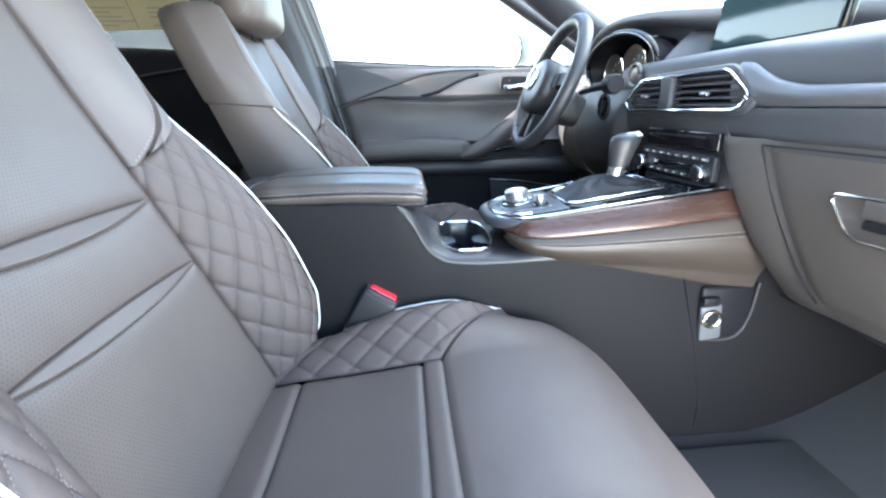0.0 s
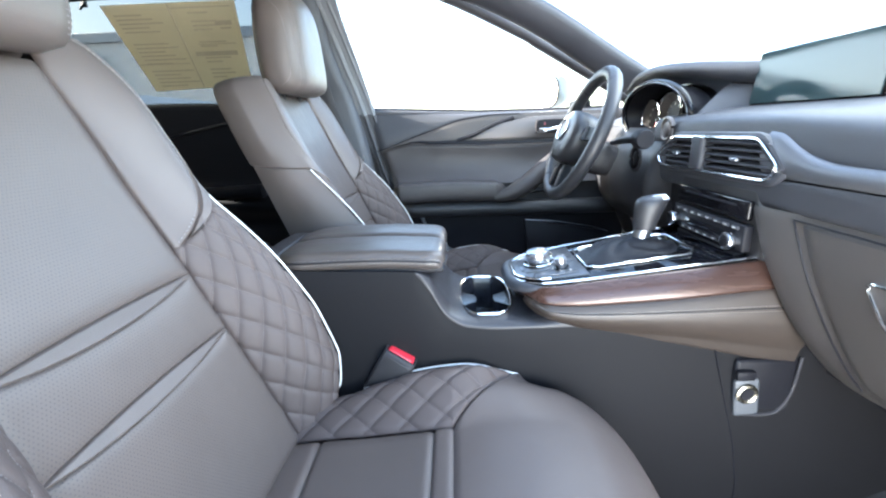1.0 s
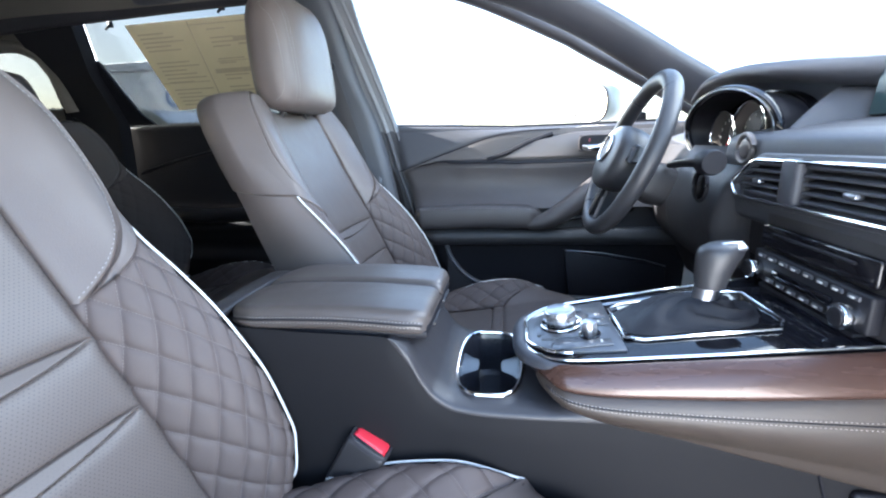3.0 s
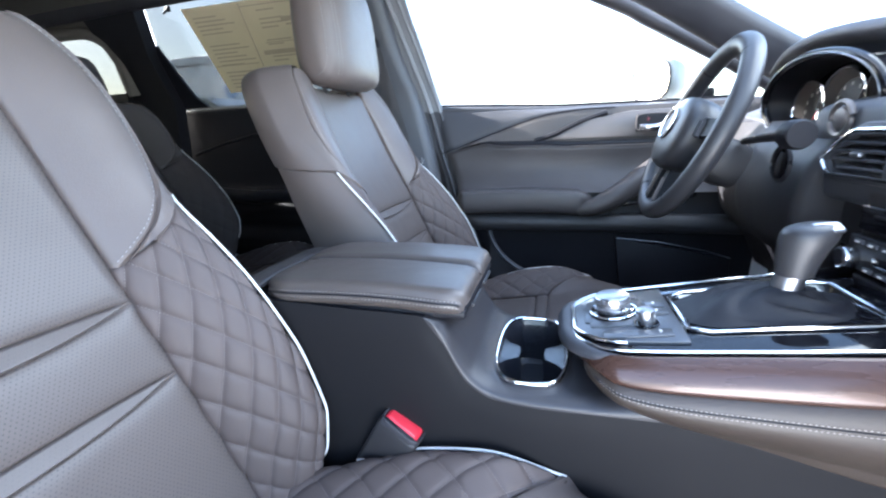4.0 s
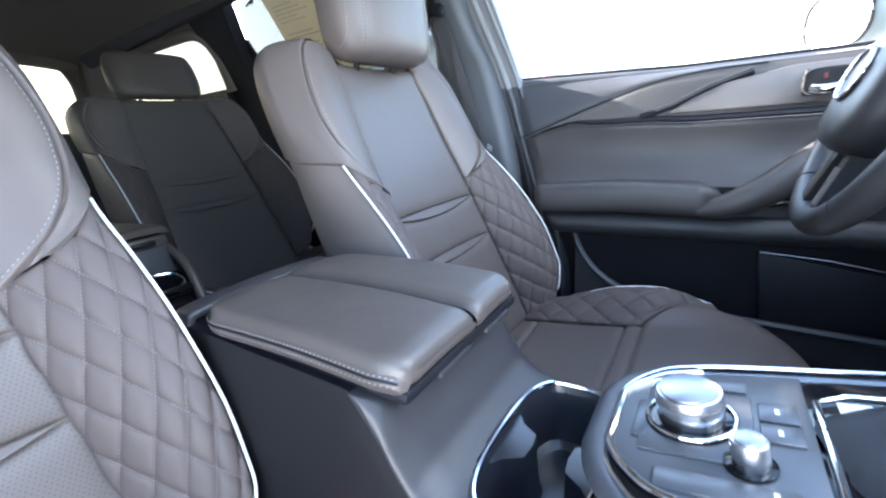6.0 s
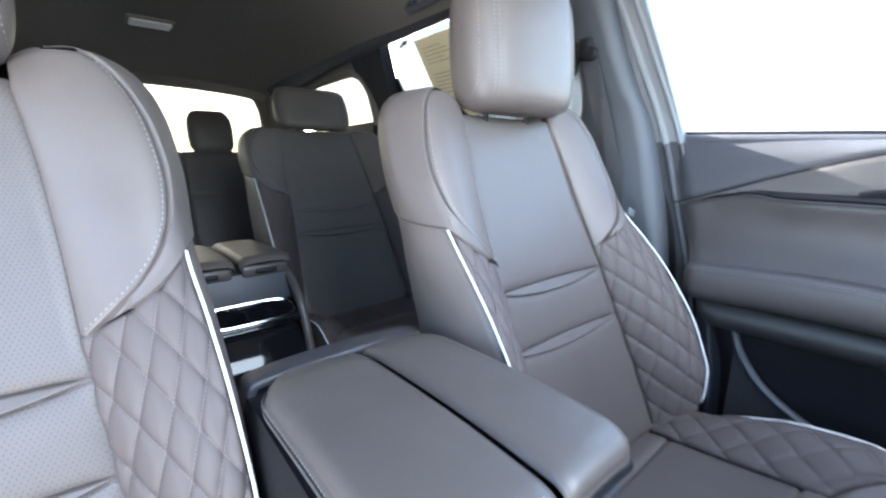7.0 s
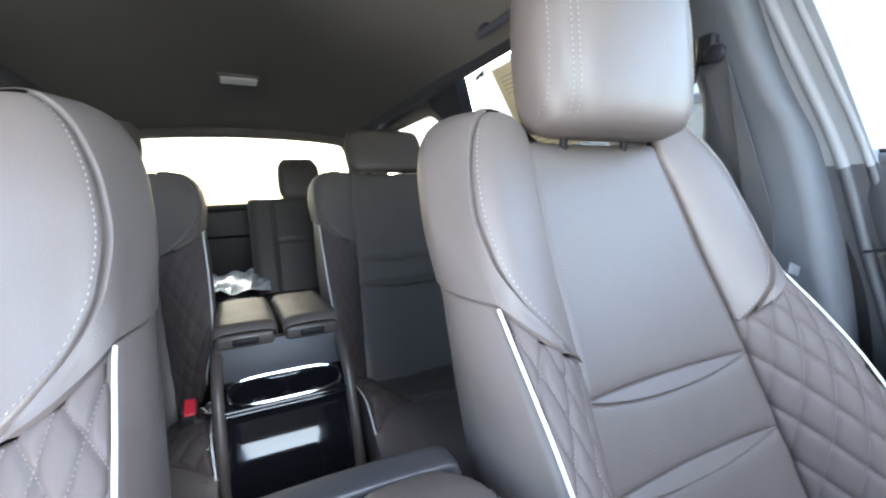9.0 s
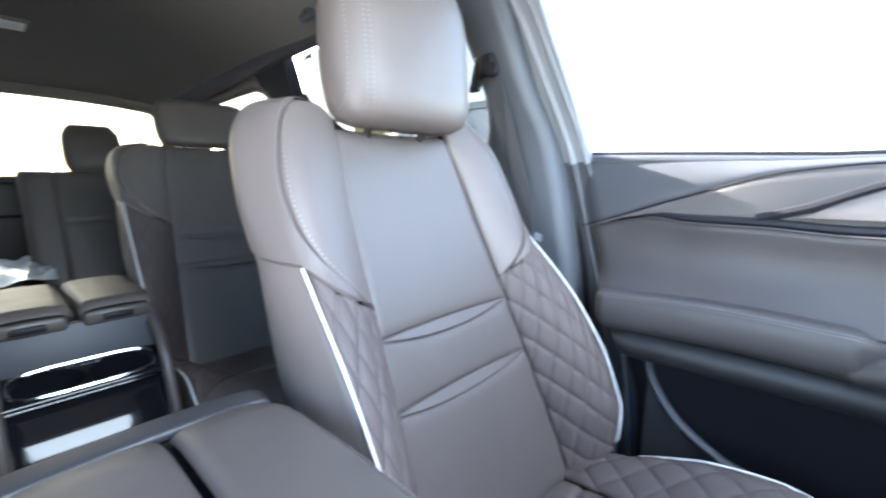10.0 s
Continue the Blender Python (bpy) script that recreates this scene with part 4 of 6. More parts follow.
small = part("volume_knob", disc(0.0118, 0.020, (0.531, CY - 0.036, PZ(0.531) + 0.0065), axis, 32, 0.0018), SATINB, panel, "small silver volume knob")
part("knob_cap", disc(0.0095, 0.0012, (0.5282, CY - 0.036, PZ(0.531) + 0.0263), axis, 24, 0.0005), SATIN, small)
# boot and lever
frame_pts = [(0.578, CY - 0.055), (0.60, CY - 0.068), (0.77, CY - 0.072), (0.785, CY - 0.05), (0.785, CY + 0.06), (0.77, CY + 0.072), (0.60, CY + 0.068), (0.578, CY + 0.055)]
gate = part("gate_frame", tube([(x, y, PZ(x) + 0.004) for x, y in frame_pts], 0.0027, 8, True), CHROME, console, "chrome shift gate frame")
part("gate_plate", slab([(x, y, PZ(x) + 0.001) for x, y in frame_pts], (0, 0, 0.003), 0.001), GLOSS, gate)
part("gear_letter_bar", rbox((0.13, 0.008, 0.001), (0.67, CY + 0.05, PZ(0.67) + 0.0055), 0, 1, tilt), SATIN, gate)
part("indicator_plate", rbox((0.02, 0.05, 0.0016), (0.60, CY + 0.03, PZ(0.60) + 0.0055), 0, 1, tilt), LAMP, gate)
LEV = Vector((0.703, CY, 0.49))
boot_rings = []
for k in range(15):
    v = k / 14
    cx = 0.675 + (LEV.x - 0.675) * v ** 1.3
    hx_, hy_ = 0.085 * (1 - v) ** 0.9 + 0.015, 0.05 * (1 - v) ** 0.9 + 0.014
    z = PZ(0.675) + 0.004 + (LEV.z - PZ(0.675) - 0.004) * v
    boot_rings.append([(cx + hx_ * math.copysign(abs(math.cos(t)) ** 0.7, math.cos(t)) * (1 + 0.05 * math.sin(7 * t + 9 * v)), CY + hy_ * math.copysign(abs(math.sin(t)) ** 0.7, math.sin(t)) * (1 + 0.06 * math.sin(5 * t + 14 * v)),
                        z + 0.004 * math.sin(6 * t + 12 * v) * (1 - v) * v * 4 + (PZ(cx + hx_ * math.cos(t)) - PZ(0.675)) * (1 - v)) for t in (2 * math.pi * q / 40 for q in range(40))])
lever = part("shift_lever", loft(boot_rings), DARK, console, "leather shift boot with gathered folds", 60)
part("collar", tube([LEV + Vector((-0.001, 0, -0.006)), LEV + Vector((0.004, 0, 0.022))], [0.0175, 0.0165], 24), SATIN, lever)
gr = []
for v, w, d, dx in ((0.0, 0.0172, 0.0190, 0.0), (0.2, 0.0186, 0.0212, 0.001), (0.45, 0.0204, 0.0245, 0.004), (0.68, 0.0222, 0.0280, 0.008), (0.83, 0.0220, 0.0288, 0.010), (0.92, 0.0200, 0.0265, 0.011), (0.975, 0.0145, 0.0200, 0.011), (1.0, 0.0070, 0.0100, 0.011)):
    c = LEV + Vector((0.005 + dx, 0, 0.016 + 0.069 * v))
    gr.append([(c.x + 1.10 * d * math.cos(t), c.y + 1.14 * w * math.sin(t), c.z + 0.16 * d * math.cos(t) * v) for t in (2 * math.pi * q / 32 for q in range(32))])
grip = part("grip", loft(gr), WHEELL, lever, "black leather shift grip", 60)
part("grip_inlay", rbox((0.03, 0.02, 0.006), LEV + Vector((0.026, -0.012, 0.0815)), 0.0028, 3, pose(0, 0, 0, 22, -6, 0)), SATIN, grip)

# copper veneer and padded knee rest on both flanks
for s in (-1, 1):
    def veneer(a, b, s=s):
        x = 0.440 + 0.49 * b
        w = ip(x, HALF) + 0.004 + 0.024 * math.sin(a * math.pi / 2) * min(1, b / 0.08)
        zt = PZ(x) - 0.002
        zb = ip(x, [(0.44, 0.397), (0.5, 0.393), (0.65, 0.403), (0.875, 0.431), (0.93, 0.437)])
        return Vector((x, CY + s * w, zt + (zb - zt) * a ** 1.15))
    part("veneer_strip", patch(veneer, 18, 60, (0, s, 0.5), (0.002, 0.003, 0, 0), 0.008), COPPER, console, "copper-brown satin veneer strip")

    def padded(a, b, s=s):
        x = 0.446 + 0.50 * b
        zt = ip(x, [(0.44, 0.397), (0.5, 0.393), (0.65, 0.403), (0.875, 0.431), (0.98, 0.443)])
        zb = ip(x, [(0.447, 0.372), (0.48, 0.352), (0.56, 0.326), (0.70, 0.308), (0.98, 0.255)])
        w = ip(x, HALF) + 0.003 + 0.024 * min(1, b / 0.08)
        return Vector((x, CY + s * (w + 0.014 * math.sin(math.pi * min(1, a * 1.3)) - 0.022 * a ** 2), zt + 0.004 + (zb - zt - 0.004) * a))
    pad = part("knee_pad", patch(padded, 30, 70, (0, s, 0), (0.004, 0.016, 0.004, 0), 0.012), PAD, console, "padded brown leather knee rest")
    for off in (0.19, 0.25):
        run = [padded(off, 0.04 + 0.95 * k / 79) for k in range(80)]
        part("stitching", stitches([p + Vector((0, s * 0.0012, 0)) for p in run], (0, 0, 0), 0.0032, 0.0018, 0.0006), PADTHREAD, pad)["kind"] = "stuff"

    part("pad_seam", tube([padded(0.22, 0.03 + 0.96 * k / 79) for k in range(80)], 0.0011, 6), DARK, pad)
seam = tube([(0.80, -0.1445, 0.31), (0.83, -0.1525, 0.2), (0.86, -0.158, 0.09), (0.878, -0.1605, 0.0), (0.88, -0.1605, -0.06)], 0.0016, 6)
part("panel_arc", tube([(x, y, PZ(x) + 0.004) for x, y in deck_outline(-0.0175, 0.4375, 0.50, 18)], 0.0032, 8), CHROME, console, "chrome arc round the control panel")
part("panel_seam", seam, DARK, console)
# side pocket with the power socket
pocket = part("side_pocket", rbox((0.115, 0.012, 0.115), (0.898, -0.15, 0.225), 0.008, 3), DARK, console)
part("pocket_lip", tube(smooth_line([(0.962, -0.152, 0.285), (0.955, -0.154, 0.215), (0.935, -0.156, 0.172), (0.90, -0.157, 0.162), (0.85, -0.157, 0.166)], 30), 0.003, 8), PLASTIC, pocket)
plate = part("socket_plate", rbox((0.046, 0.008, 0.08), (0.866, -0.159, 0.205), 0.006, 3, pose(0, 0, 0, 0, -7, 0)), PLATE, pocket, "grey power socket plate")
part("socket_ring", tube([(0.862 + 0.0165 * math.cos(t), -0.166, 0.216 + 0.0165 * math.sin(t)) for t in (2 * math.pi * k / 28 for k in range(28))], 0.0044, 8, True), BRASS, plate)
part("socket_well", disc(0.0125, 0.0015, (0.862, -0.1665, 0.216), (0, -1, 0), 24), DARK, plate)
part("socket_cap", rbox((0.036, 0.012, 0.02), (0.856, -0.162, 0.254), 0.005, 2), DARK, plate)


def buckle(at):
    b = thing("seat_belt_buckle", "black seat belt buckle with red release button", "buckle", at, "seat belt buckles")
    part("housing", rbox((0.060, 0.034, 0.092), (0, 0, -0.052), 0.007, 3), FASCIA, b)
    part("bezel", sweep([(0.0275 * math.copysign(abs(math.cos(t)) ** 0.45, math.cos(t)), 0.0150 * math.copysign(abs(math.sin(t)) ** 0.45, math.sin(t)), -0.004) for t in (2 * math.pi * k / 40 for k in range(40))],
         [(-0.0015, -0.006), (0.0018, -0.006), (0.0018, 0.0005), (0.0008, 0.0018), (-0.0015, 0.001)], True), PLASTIC, b)
    part("release_button", rbox((0.050, 0.026, 0.016), (0.0, 0.0, -0.008), 0.006, 4), RED, b, "red release button")
    part("latch_slot", rbox((0.048, 0.003, 0.004), (0.0, -0.0125, -0.0025), 0.001, 1), DARK, b)
    part("stalk", rbox((0.026, 0.012, 0.14), (-0.004, 0, -0.15), 0.003, 2), DARK, b)
    return b


buckle(pose(0.208, -0.152, 0.309, -2, 30, -10) @ Matrix.Scale(1.12, 4))
buckle(pose(0.205 + 0.085, 0.14, 0.304, 2, 30, 10))


# ---- dashboard ----

def rounded(loop, k=0.16, n=5):
    """A closed polygon with its corners rounded, as (y, z) pairs."""
    out = []
    for i, c in enumerate(loop):
        p, q = loop[i - 1], loop[(i + 1) % len(loop)]
        a = [c[j] + (p[j] - c[j]) * min(0.4, k * 0.1 / math.dist(p, c)) for j in (0, 1)]
        b = [c[j] + (q[j] - c[j]) * min(0.4, k * 0.1 / math.dist(q, c)) for j in (0, 1)]
        out += [tuple(a[j] * (1 - t) ** 2 + c[j] * 2 * t * (1 - t) + b[j] * t * t for j in (0, 1)) for t in (m / n for m in range(n + 1))]
    return out


dash = thing("dashboard", "dark grey soft dashboard with silver strip across", "dashboard")


def top_pad(a, b):
    y = 0.30 - 1.06 * a
    pts = [(0, 0.847, 0.642), (0.12, 0.853, 0.698), (0.26, 0.89, 0.727), (0.45, 0.96, 0.742), (0.7, 1.08, 0.752), (1, 1.42, 0.765)]
    rise = 0.026 * max(0, min(1, (y + 0.30) / 0.17)) * max(0, 1 - b / 0.3)
    return Vector((ip(b, [(p[0], p[1]) for p in pts]), y, ip(b, [(p[0], p[2]) for p in pts]) + rise))


part("top_pad", patch(top_pad, 60, 40, (0, 0, 1), (0, 0, 0.004, 0), 0.01), SOFT, dash)


def strip_face(a, b):
    y = -0.13 - 0.63 * a
    top = ip(-y, [(0.13, 0.70), (0.155, 0.697), (0.19, 0.68), (0.225, 0.666), (0.28, 0.657), (0.76, 0.652)])
    low = 0.622
    return Vector((0.833 + 0.012 * abs(2 * b - 1) ** 2 + 0.05 * max(0, -y - 0.55) ** 2, y, low + (top - low) * b))


part("silver_strip", patch(strip_face, 50, 12, (-1, 0, 0), (0, 0, 0.003, 0.003), 0.006), STRIPM, dash, "satin silver dash strip")


def mid_skin(a, b):
    y = 0.23 - 0.99 * a
    return Vector((0.838 + 0.010 * (1 - b) + 0.05 * max(0, -y - 0.55) ** 2, y, 0.572 + 0.05 * b))


part("middle_skin", patch(mid_skin, 50, 8, (-1, 0, 0), (0, 0, 0.004, 0.003), 0.01), SOFT, dash)
LOW = [(0.0, 0.852, 0.574), (0.3, 0.862, 0.50), (0.6, 0.895, 0.40), (0.85, 0.95, 0.305), (1.0, 1.0, 0.262)]


def lower_skin(a, b):
    y0 = ip(b, [(0, -0.118), (0.3, -0.150), (0.5, -0.172), (0.6, -0.180), (0.85, -0.194), (1, -0.188)])
    near = 0.020 * max(0.0, 1 - a * 4.5) ** 1.4 * ip(b, [(0, 0.8), (0.3, 1.0), (0.55, 0.9), (0.85, 0)])
    y = y0 + (-0.76 - y0) * a
    return Vector((ip(b, [(p[0], p[1]) for p in LOW]) - near - 0.012 * math.sin(math.pi * min(1, a * 6)) * 0.5, y, ip(b, [(p[0], p[2]) for p in LOW]) + 0.004 * a))


part("lower_skin", patch(lower_skin, 50, 30, (-1, 0, 0), (0.008, 0, 0.004, 0.012), 0.014), LOWER, dash)
part("underside", slab([(1.0, -0.165, 0.26), (1.0, -0.76, 0.262), (1.45, -0.76, 0.25), (1.45, -0.165, 0.25)], (0, 0, 0.01), 0), DARK, dash)


def glove(a, b):
    y = -0.215 - 0.49 * a - 0.075 * b
    p = lower_skin(0.3, 0.05 + 0.80 * b)
    return Vector((p.x - 0.007, y, p.z))


glovebox = part("glovebox_door", patch(glove, 36, 30, (-1, 0, 0), (0.007, 0.007, 0.007, 0.007), 0.008), LOWER, dash, "closed glovebox lid")
gb = [glove(0, k / 12) for k in range(13)]
part("glovebox_gap", tube([glove(0.9, 0.0) + Vector((-0.001, 0, 0.002))] + [glove(0.0, 0.0) + Vector((-0.001, 0.003, 0.002))] + [p + Vector((-0.001, 0.003, 0)) for p in gb], 0.0017, 6), DARK, dash)
HB = rounded([(-0.335, 0.510), (-0.52, 0.516), (-0.52, 0.452), (-0.372, 0.452)], 0.2)
part("glove_handle_recess", slab([(0.856 + 0.14 * (0.51 - z), y, z) for y, z in HB], (0.012, 0, 0), 0.002), LOWER, glovebox)
part("glove_handle", tube([(0.852 + 0.14 * (0.51 - z), y, z) for y, z in HB], 0.0026, 8, True), CHROME, glovebox, "chrome edged handle surround")
part("glove_pull", rbox((0.01, 0.13, 0.026), (0.855, -0.45, 0.498), 0.004, 3), LOWER, glovebox)
part("pull_shadow", rbox((0.006, 0.125, 0.012), (0.857, -0.45, 0.476), 0.002, 2), DARK, glovebox)

# hexagonal vents
HEX = [(0.222, 0.640), (0.15, 0.684), (-0.125, 0.687), (-0.183, 0.643), (-0.163, 0.620), (0.20, 0.616)]

HEXR = rounded(HEX)
vents = part("vent_frame", tube([(0.827, y, z) for y, z in HEXR], 0.0031, 8, True), CHROME, dash, "chrome hexagonal vent frame")
part("vent_surround", tube([(0.839, y * 1.02, 0.654 + (z - 0.654) * 1.1) for y, z in HEXR], 0.0075, 8, True), SOFT, dash)
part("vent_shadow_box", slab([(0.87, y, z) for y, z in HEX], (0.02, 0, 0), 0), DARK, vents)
part("vent_divider", rbox((0.03, 0.042, 0.072), (0.838, 0.052, 0.654), 0.008, 3), SOFT, vents)
for y0, y1 in ((0.075, 0.205), (-0.165, 0.028)):
    for k in range(5):
        z = 0.63 + 0.0125 * k
        lo, hi = y0 + (0.0 if y0 > 0 else 0.012 * abs(k - 1.5) / 2), y1 - (0.02 * abs(k - 1.6) / 2 if y0 > 0 else 0)
        part("vent_slat", rbox((0.024, hi - lo, 0.0042), (0.843, (lo + hi) / 2, z), 0.0016, 2, pose(0, 0, 0, 0, -14, 0)), SOFT, vents)
    part("vent_tab", rbox((0.012, 0.022, 0.008), (0.832, (y0 + y1) / 2, 0.648), 0.003, 2), SATIN, vents)

# centre stack
stack = thing("center_stack", "black climate and audio panel with two knobs", "control panel")
part("fascia", slab([(0.843, 0.12, 0.602), (0.843, -0.126, 0.602), (0.848, -0.160, 0.478), (0.846, 0.12, 0.478)], (0.05, 0, 0), 0.006, 3), FASCIA, stack)
part("display_slot", rbox((0.012, 0.236, 0.036), (0.839, CY, 0.562), 0.004, 3), GLOSS, stack)
part("media_slot", rbox((0.008, 0.17, 0.004), (0.833, CY, 0.568), 0.001, 1), DARK, stack)
clim = part("climate_panel", rbox((0.018, 0.246, 0.05), (0.838, CY, 0.512), 0.004, 3), DARK, stack)
part("climate_display", rbox((0.006, 0.13, 0.014), (0.829, CY, 0.508), 0.002, 2), GLOSS, clim)
for k in range(8):
    part("button", rbox((0.006, 0.02, 0.007), (0.829, CY - 0.098 + 0.028 * k, 0.529), 0.002, 2), SOFT, clim)
    if 0 < k < 7:
        part("button", rbox((0.006, 0.02, 0.007), (0.829, CY - 0.098 + 0.028 * k, 0.493), 0.002, 2), SOFT, clim)
        part("button_mark", rbox((0.001, 0.007, 0.0022), (0.8255, CY - 0.098 + 0.028 * k, 0.493), 0, 1), LAMP, clim)
    part("button_mark", rbox((0.001, 0.008, 0.0022), (0.8255, CY - 0.098 + 0.028 * k, 0.529), 0, 1), LAMP, clim)
for y in (0.098, -0.105):
    dial = part("climate_dial", disc(0.017, 0.02, (0.832, y, 0.503), (-1, 0, 0), 36, 0.003), CHROME, clim, "silver climate dial")
    part("dial_face", disc(0.012, 0.002, (0.8125, y, 0.503), (-1, 0, 0), 28, 0.0008), DARK, dial)
part("storage_nook", rbox((0.10, 0.21, 0.03), (0.88, CY, 0.468), 0.006, 2), DARK, stack)

# free-standing display
screen = thing("center_display", "wide black glass display on the dash", "screen")
tiltm = pose(0, 0, 0, 0, 6, 0)
part("housing", rbox((0.02, 0.318, 0.118), (1.012, 0.008, 0.80), 0.008, 3, tiltm), GLOSS, screen)
part("glass", rbox((0.003, 0.306, 0.106), (0.999, 0.008, 0.802), 0.001, 1, tiltm), SCREEN, screen, "reflecting dark display glass")
part("foot", rbox((0.06, 0.16, 0.03), (1.03, 0.008, 0.745), 0.008, 2), DARK, screen)

# instrument cowl and cluster
COWL = [(-0.12, 0.775), (-0.08, 0.805), (-0.02, 0.826), (0.06, 0.832), (0.18, 0.846), (0.30, 0.862), (0.44, 0.872), (0.55, 0.865), (0.62, 0.838), (0.665, 0.79)]
cowl = thing("instrument_cowl", "dark soft cowl over the round instruments", "instrument cluster")


def cowl_top(a, b):
    y = -0.12 + 0.785 * a
    z = ip(y, COWL)
    lip = 0.895 + (0.13 if y < 0.44 else 0.03) * abs((y - 0.44) / 0.3) ** 2.0
    x = lip + (1.40 - lip) * b
    return Vector((x, y, z + (0.79 - z) * b ** 1.6))


part("hood", patch(cowl_top, 60, 24, (0, 0, 1), (0, 0.006, 0.004, 0), 0.014), SOFT, cowl)


def shroud(a, b):
    t = math.pi * (-0.2 + 1.4 * a)
    cy, cz = 0.417, 0.735
    r0 = (0.204, 0.088)
    r1 = (0.178, 0.074)
    ry, rz = r0[0] + (r1[0] - r0[0]) * b, r0[1] + (r1[1] - r0[1]) * b
    x = 0.892 + 0.07 * b - 0.012 * (1 - b) * math.sin(t)
    return Vector((x, cy - ry * math.cos(t), cz + rz * math.sin(t)))


def hood_face(a, b):
    y = -0.12 + 0.75 * a
    top = cowl_top((y + 0.12) / 0.785, 0.0)
    low = ip(y, [(-0.12, 0.752), (-0.02, 0.768), (0.06, 0.776), (0.2, 0.795), (0.30, 0.817), (0.42, 0.829), (0.54, 0.822), (0.63, 0.79)])
    return Vector((top.x + 0.001 + 0.022 * b * b - 0.018 * math.sin(math.pi * b), y, top.z - 0.003 + (low - top.z + 0.003) * b))


part("hood_face", patch(hood_face, 50, 14, (-1, 0, 0), (0, 0, 0.001, 0.006), 0.01), SOFT, cowl)


def cheek_face(a, b):
    top = hood_face(0.12 + 0.337 * a, 1.0) + Vector((0.004, 0, 0.004))
    y = top.y
    k = min(1.0, max(0.0, (0.215 - y) / 0.055))
    foot_x, foot_z = 0.875 + 0.20 * k, 0.70 + 0.04 * k
    return Vector((top.x + (foot_x - top.x) * b ** 0.8, y - 0.02 * b, top.z + (foot_z - top.z) * b))


part("cowl_cheek", patch(cheek_face, 60, 14, (-1, 0, 0.5)), SOFT, cowl)
part("shroud", patch(shroud, 44, 10, (-1, 0, -0.3)), DARK, cowl)
part("bezel", tube([shroud(k / 44, 0.0) for k in range(45)], 0.0085, 10), GLOSS, cowl)
part("bezel_line", tube([shroud(k / 44, 0.0) + Vector((-0.0085, 0, -0.002)) for k in range(45)], 0.0013, 6), SATIN, cowl)
part("face", slab([(0.962, 0.417 + 0.182 * math.cos(t), 0.735 + 0.08 * math.sin(t)) for t in (2 * math.pi * k / 40 for k in range(40))], (0.02, 0, 0), 0), GLOSS, cowl)
for y, r in ((0.300, 0.062), (0.417, 0.074), (0.534, 0.062)):
    gz = 0.722
    dial = part("gauge", disc(r * 0.72, 0.003, (0.959, y, gz), (-1, 0, 0), 36, 0.001), DARK, cowl)
    part("gauge_cone", loft([[(x, y + q * math.cos(t), gz + q * math.sin(t)) for t in (2 * math.pi * k / 40 for k in range(40))] for x, q in ((0.958, r * 0.70), (0.944, r * 0.93), (0.941, r))], False), DIM, dial, "brushed conical gauge rim")
    part("gauge_ring", tube([(0.940, y + r * math.cos(t), gz + r * math.sin(t)) for t in (2 * math.pi * k / 40 for k in range(40))], 0.0028, 8, True), CHROME, dial)
    part("gauge_needle", rbox((0.001, 0.003, r * 0.6), (0.953, y - 0.01, gz - 0.01), 0, 1, pose(0, 0, 0, 35, 0, 0)), RED, dial)
    for k in range(9):
        t = radians(-40 + 260 * k / 8)
        part("gauge_mark", rbox((0.001, 0.002, 0.007), (0.954, y + r * 0.58 * math.cos(t), gz + r * 0.58 * math.sin(t)), 0, 1), LAMP, dial)
side_dial = part("side_vent", tube([(0.845, 0.222 + 0.026 * math.cos(t), 0.70 + 0.026 * math.sin(t)) for t in (2 * math.pi * k / 28 for k in range(28))], 0.005, 8, True), DIM, cowl)
part("side_vent_core", disc(0.018, 0.012, (0.853, 0.222, 0.70), (-1, 0, 0), 28, 0.004), DIM, side_dial)


def driver_dash(a, b):
    y = 0.20 + 0.58 * a
    bulge = min(1, max(0, (y - 0.19) / 0.07)) ** 2 * min(1, max(0, (0.62 - y) / 0.1)) * math.sin(math.pi * min(1, b * 0.95 + 0.05)) ** 0.7
    return Vector((ip(b, [(0, 0.93), (0.25, 0.875), (0.5, 0.862), (0.75, 0.868), (1, 0.90)]) - 0.045 * bulge, y, 0.40 + 0.30 * b))


part("driver_fascia", patch(driver_dash, 60, 30, (-1, 0, 0)), FASCIA, dash)
part("knee_panel", slab([(0.90, 0.15, 0.47), (0.90, 0.76, 0.47), (0.98, 0.76, 0.30), (0.98, 0.15, 0.30)], (0.02, 0, 0.01), 0.004), DARK, dash)
part("left_top_pad", slab([(0.90, 0.64, 0.70), (0.90, 0.80, 0.72), (1.35, 0.80, 0.77), (1.35, 0.6, 0.77), (0.95, 0.6, 0.76)], (0.01, 0, -0.03), 0.004), SOFT, dash)

# steering column and wheel
WC = Vector((0.678, 0.395, 0.686))
tl = radians(22.5)
AX = Vector((-math.cos(tl), 0, math.sin(tl)))
UPW = Vector((math.sin(tl), 0, math.cos(tl)))
SIDE = Vector((0, 1, 0))
WP = lambda u, v, w=0.0: WC + SIDE * u + UPW * v + AX * w
column = thing("steering_column", "dark plastic steering column shroud with stalks", "steering column")
crings = []
for w, ru, rv in ((-0.035, 0.036, 0.040), (-0.055, 0.044, 0.048), (-0.085, 0.046, 0.050), (-0.115, 0.040, 0.044)):
    crings.append([WP(ru * math.copysign(abs(math.cos(t)) ** 0.7, math.cos(t)), rv * math.copysign(abs(math.sin(t)) ** 0.7, math.sin(t)) - 0.036, w) for t in (2 * math.pi * k / 28 for k in range(28))])
part("shroud", loft(crings), FASCIA, column)
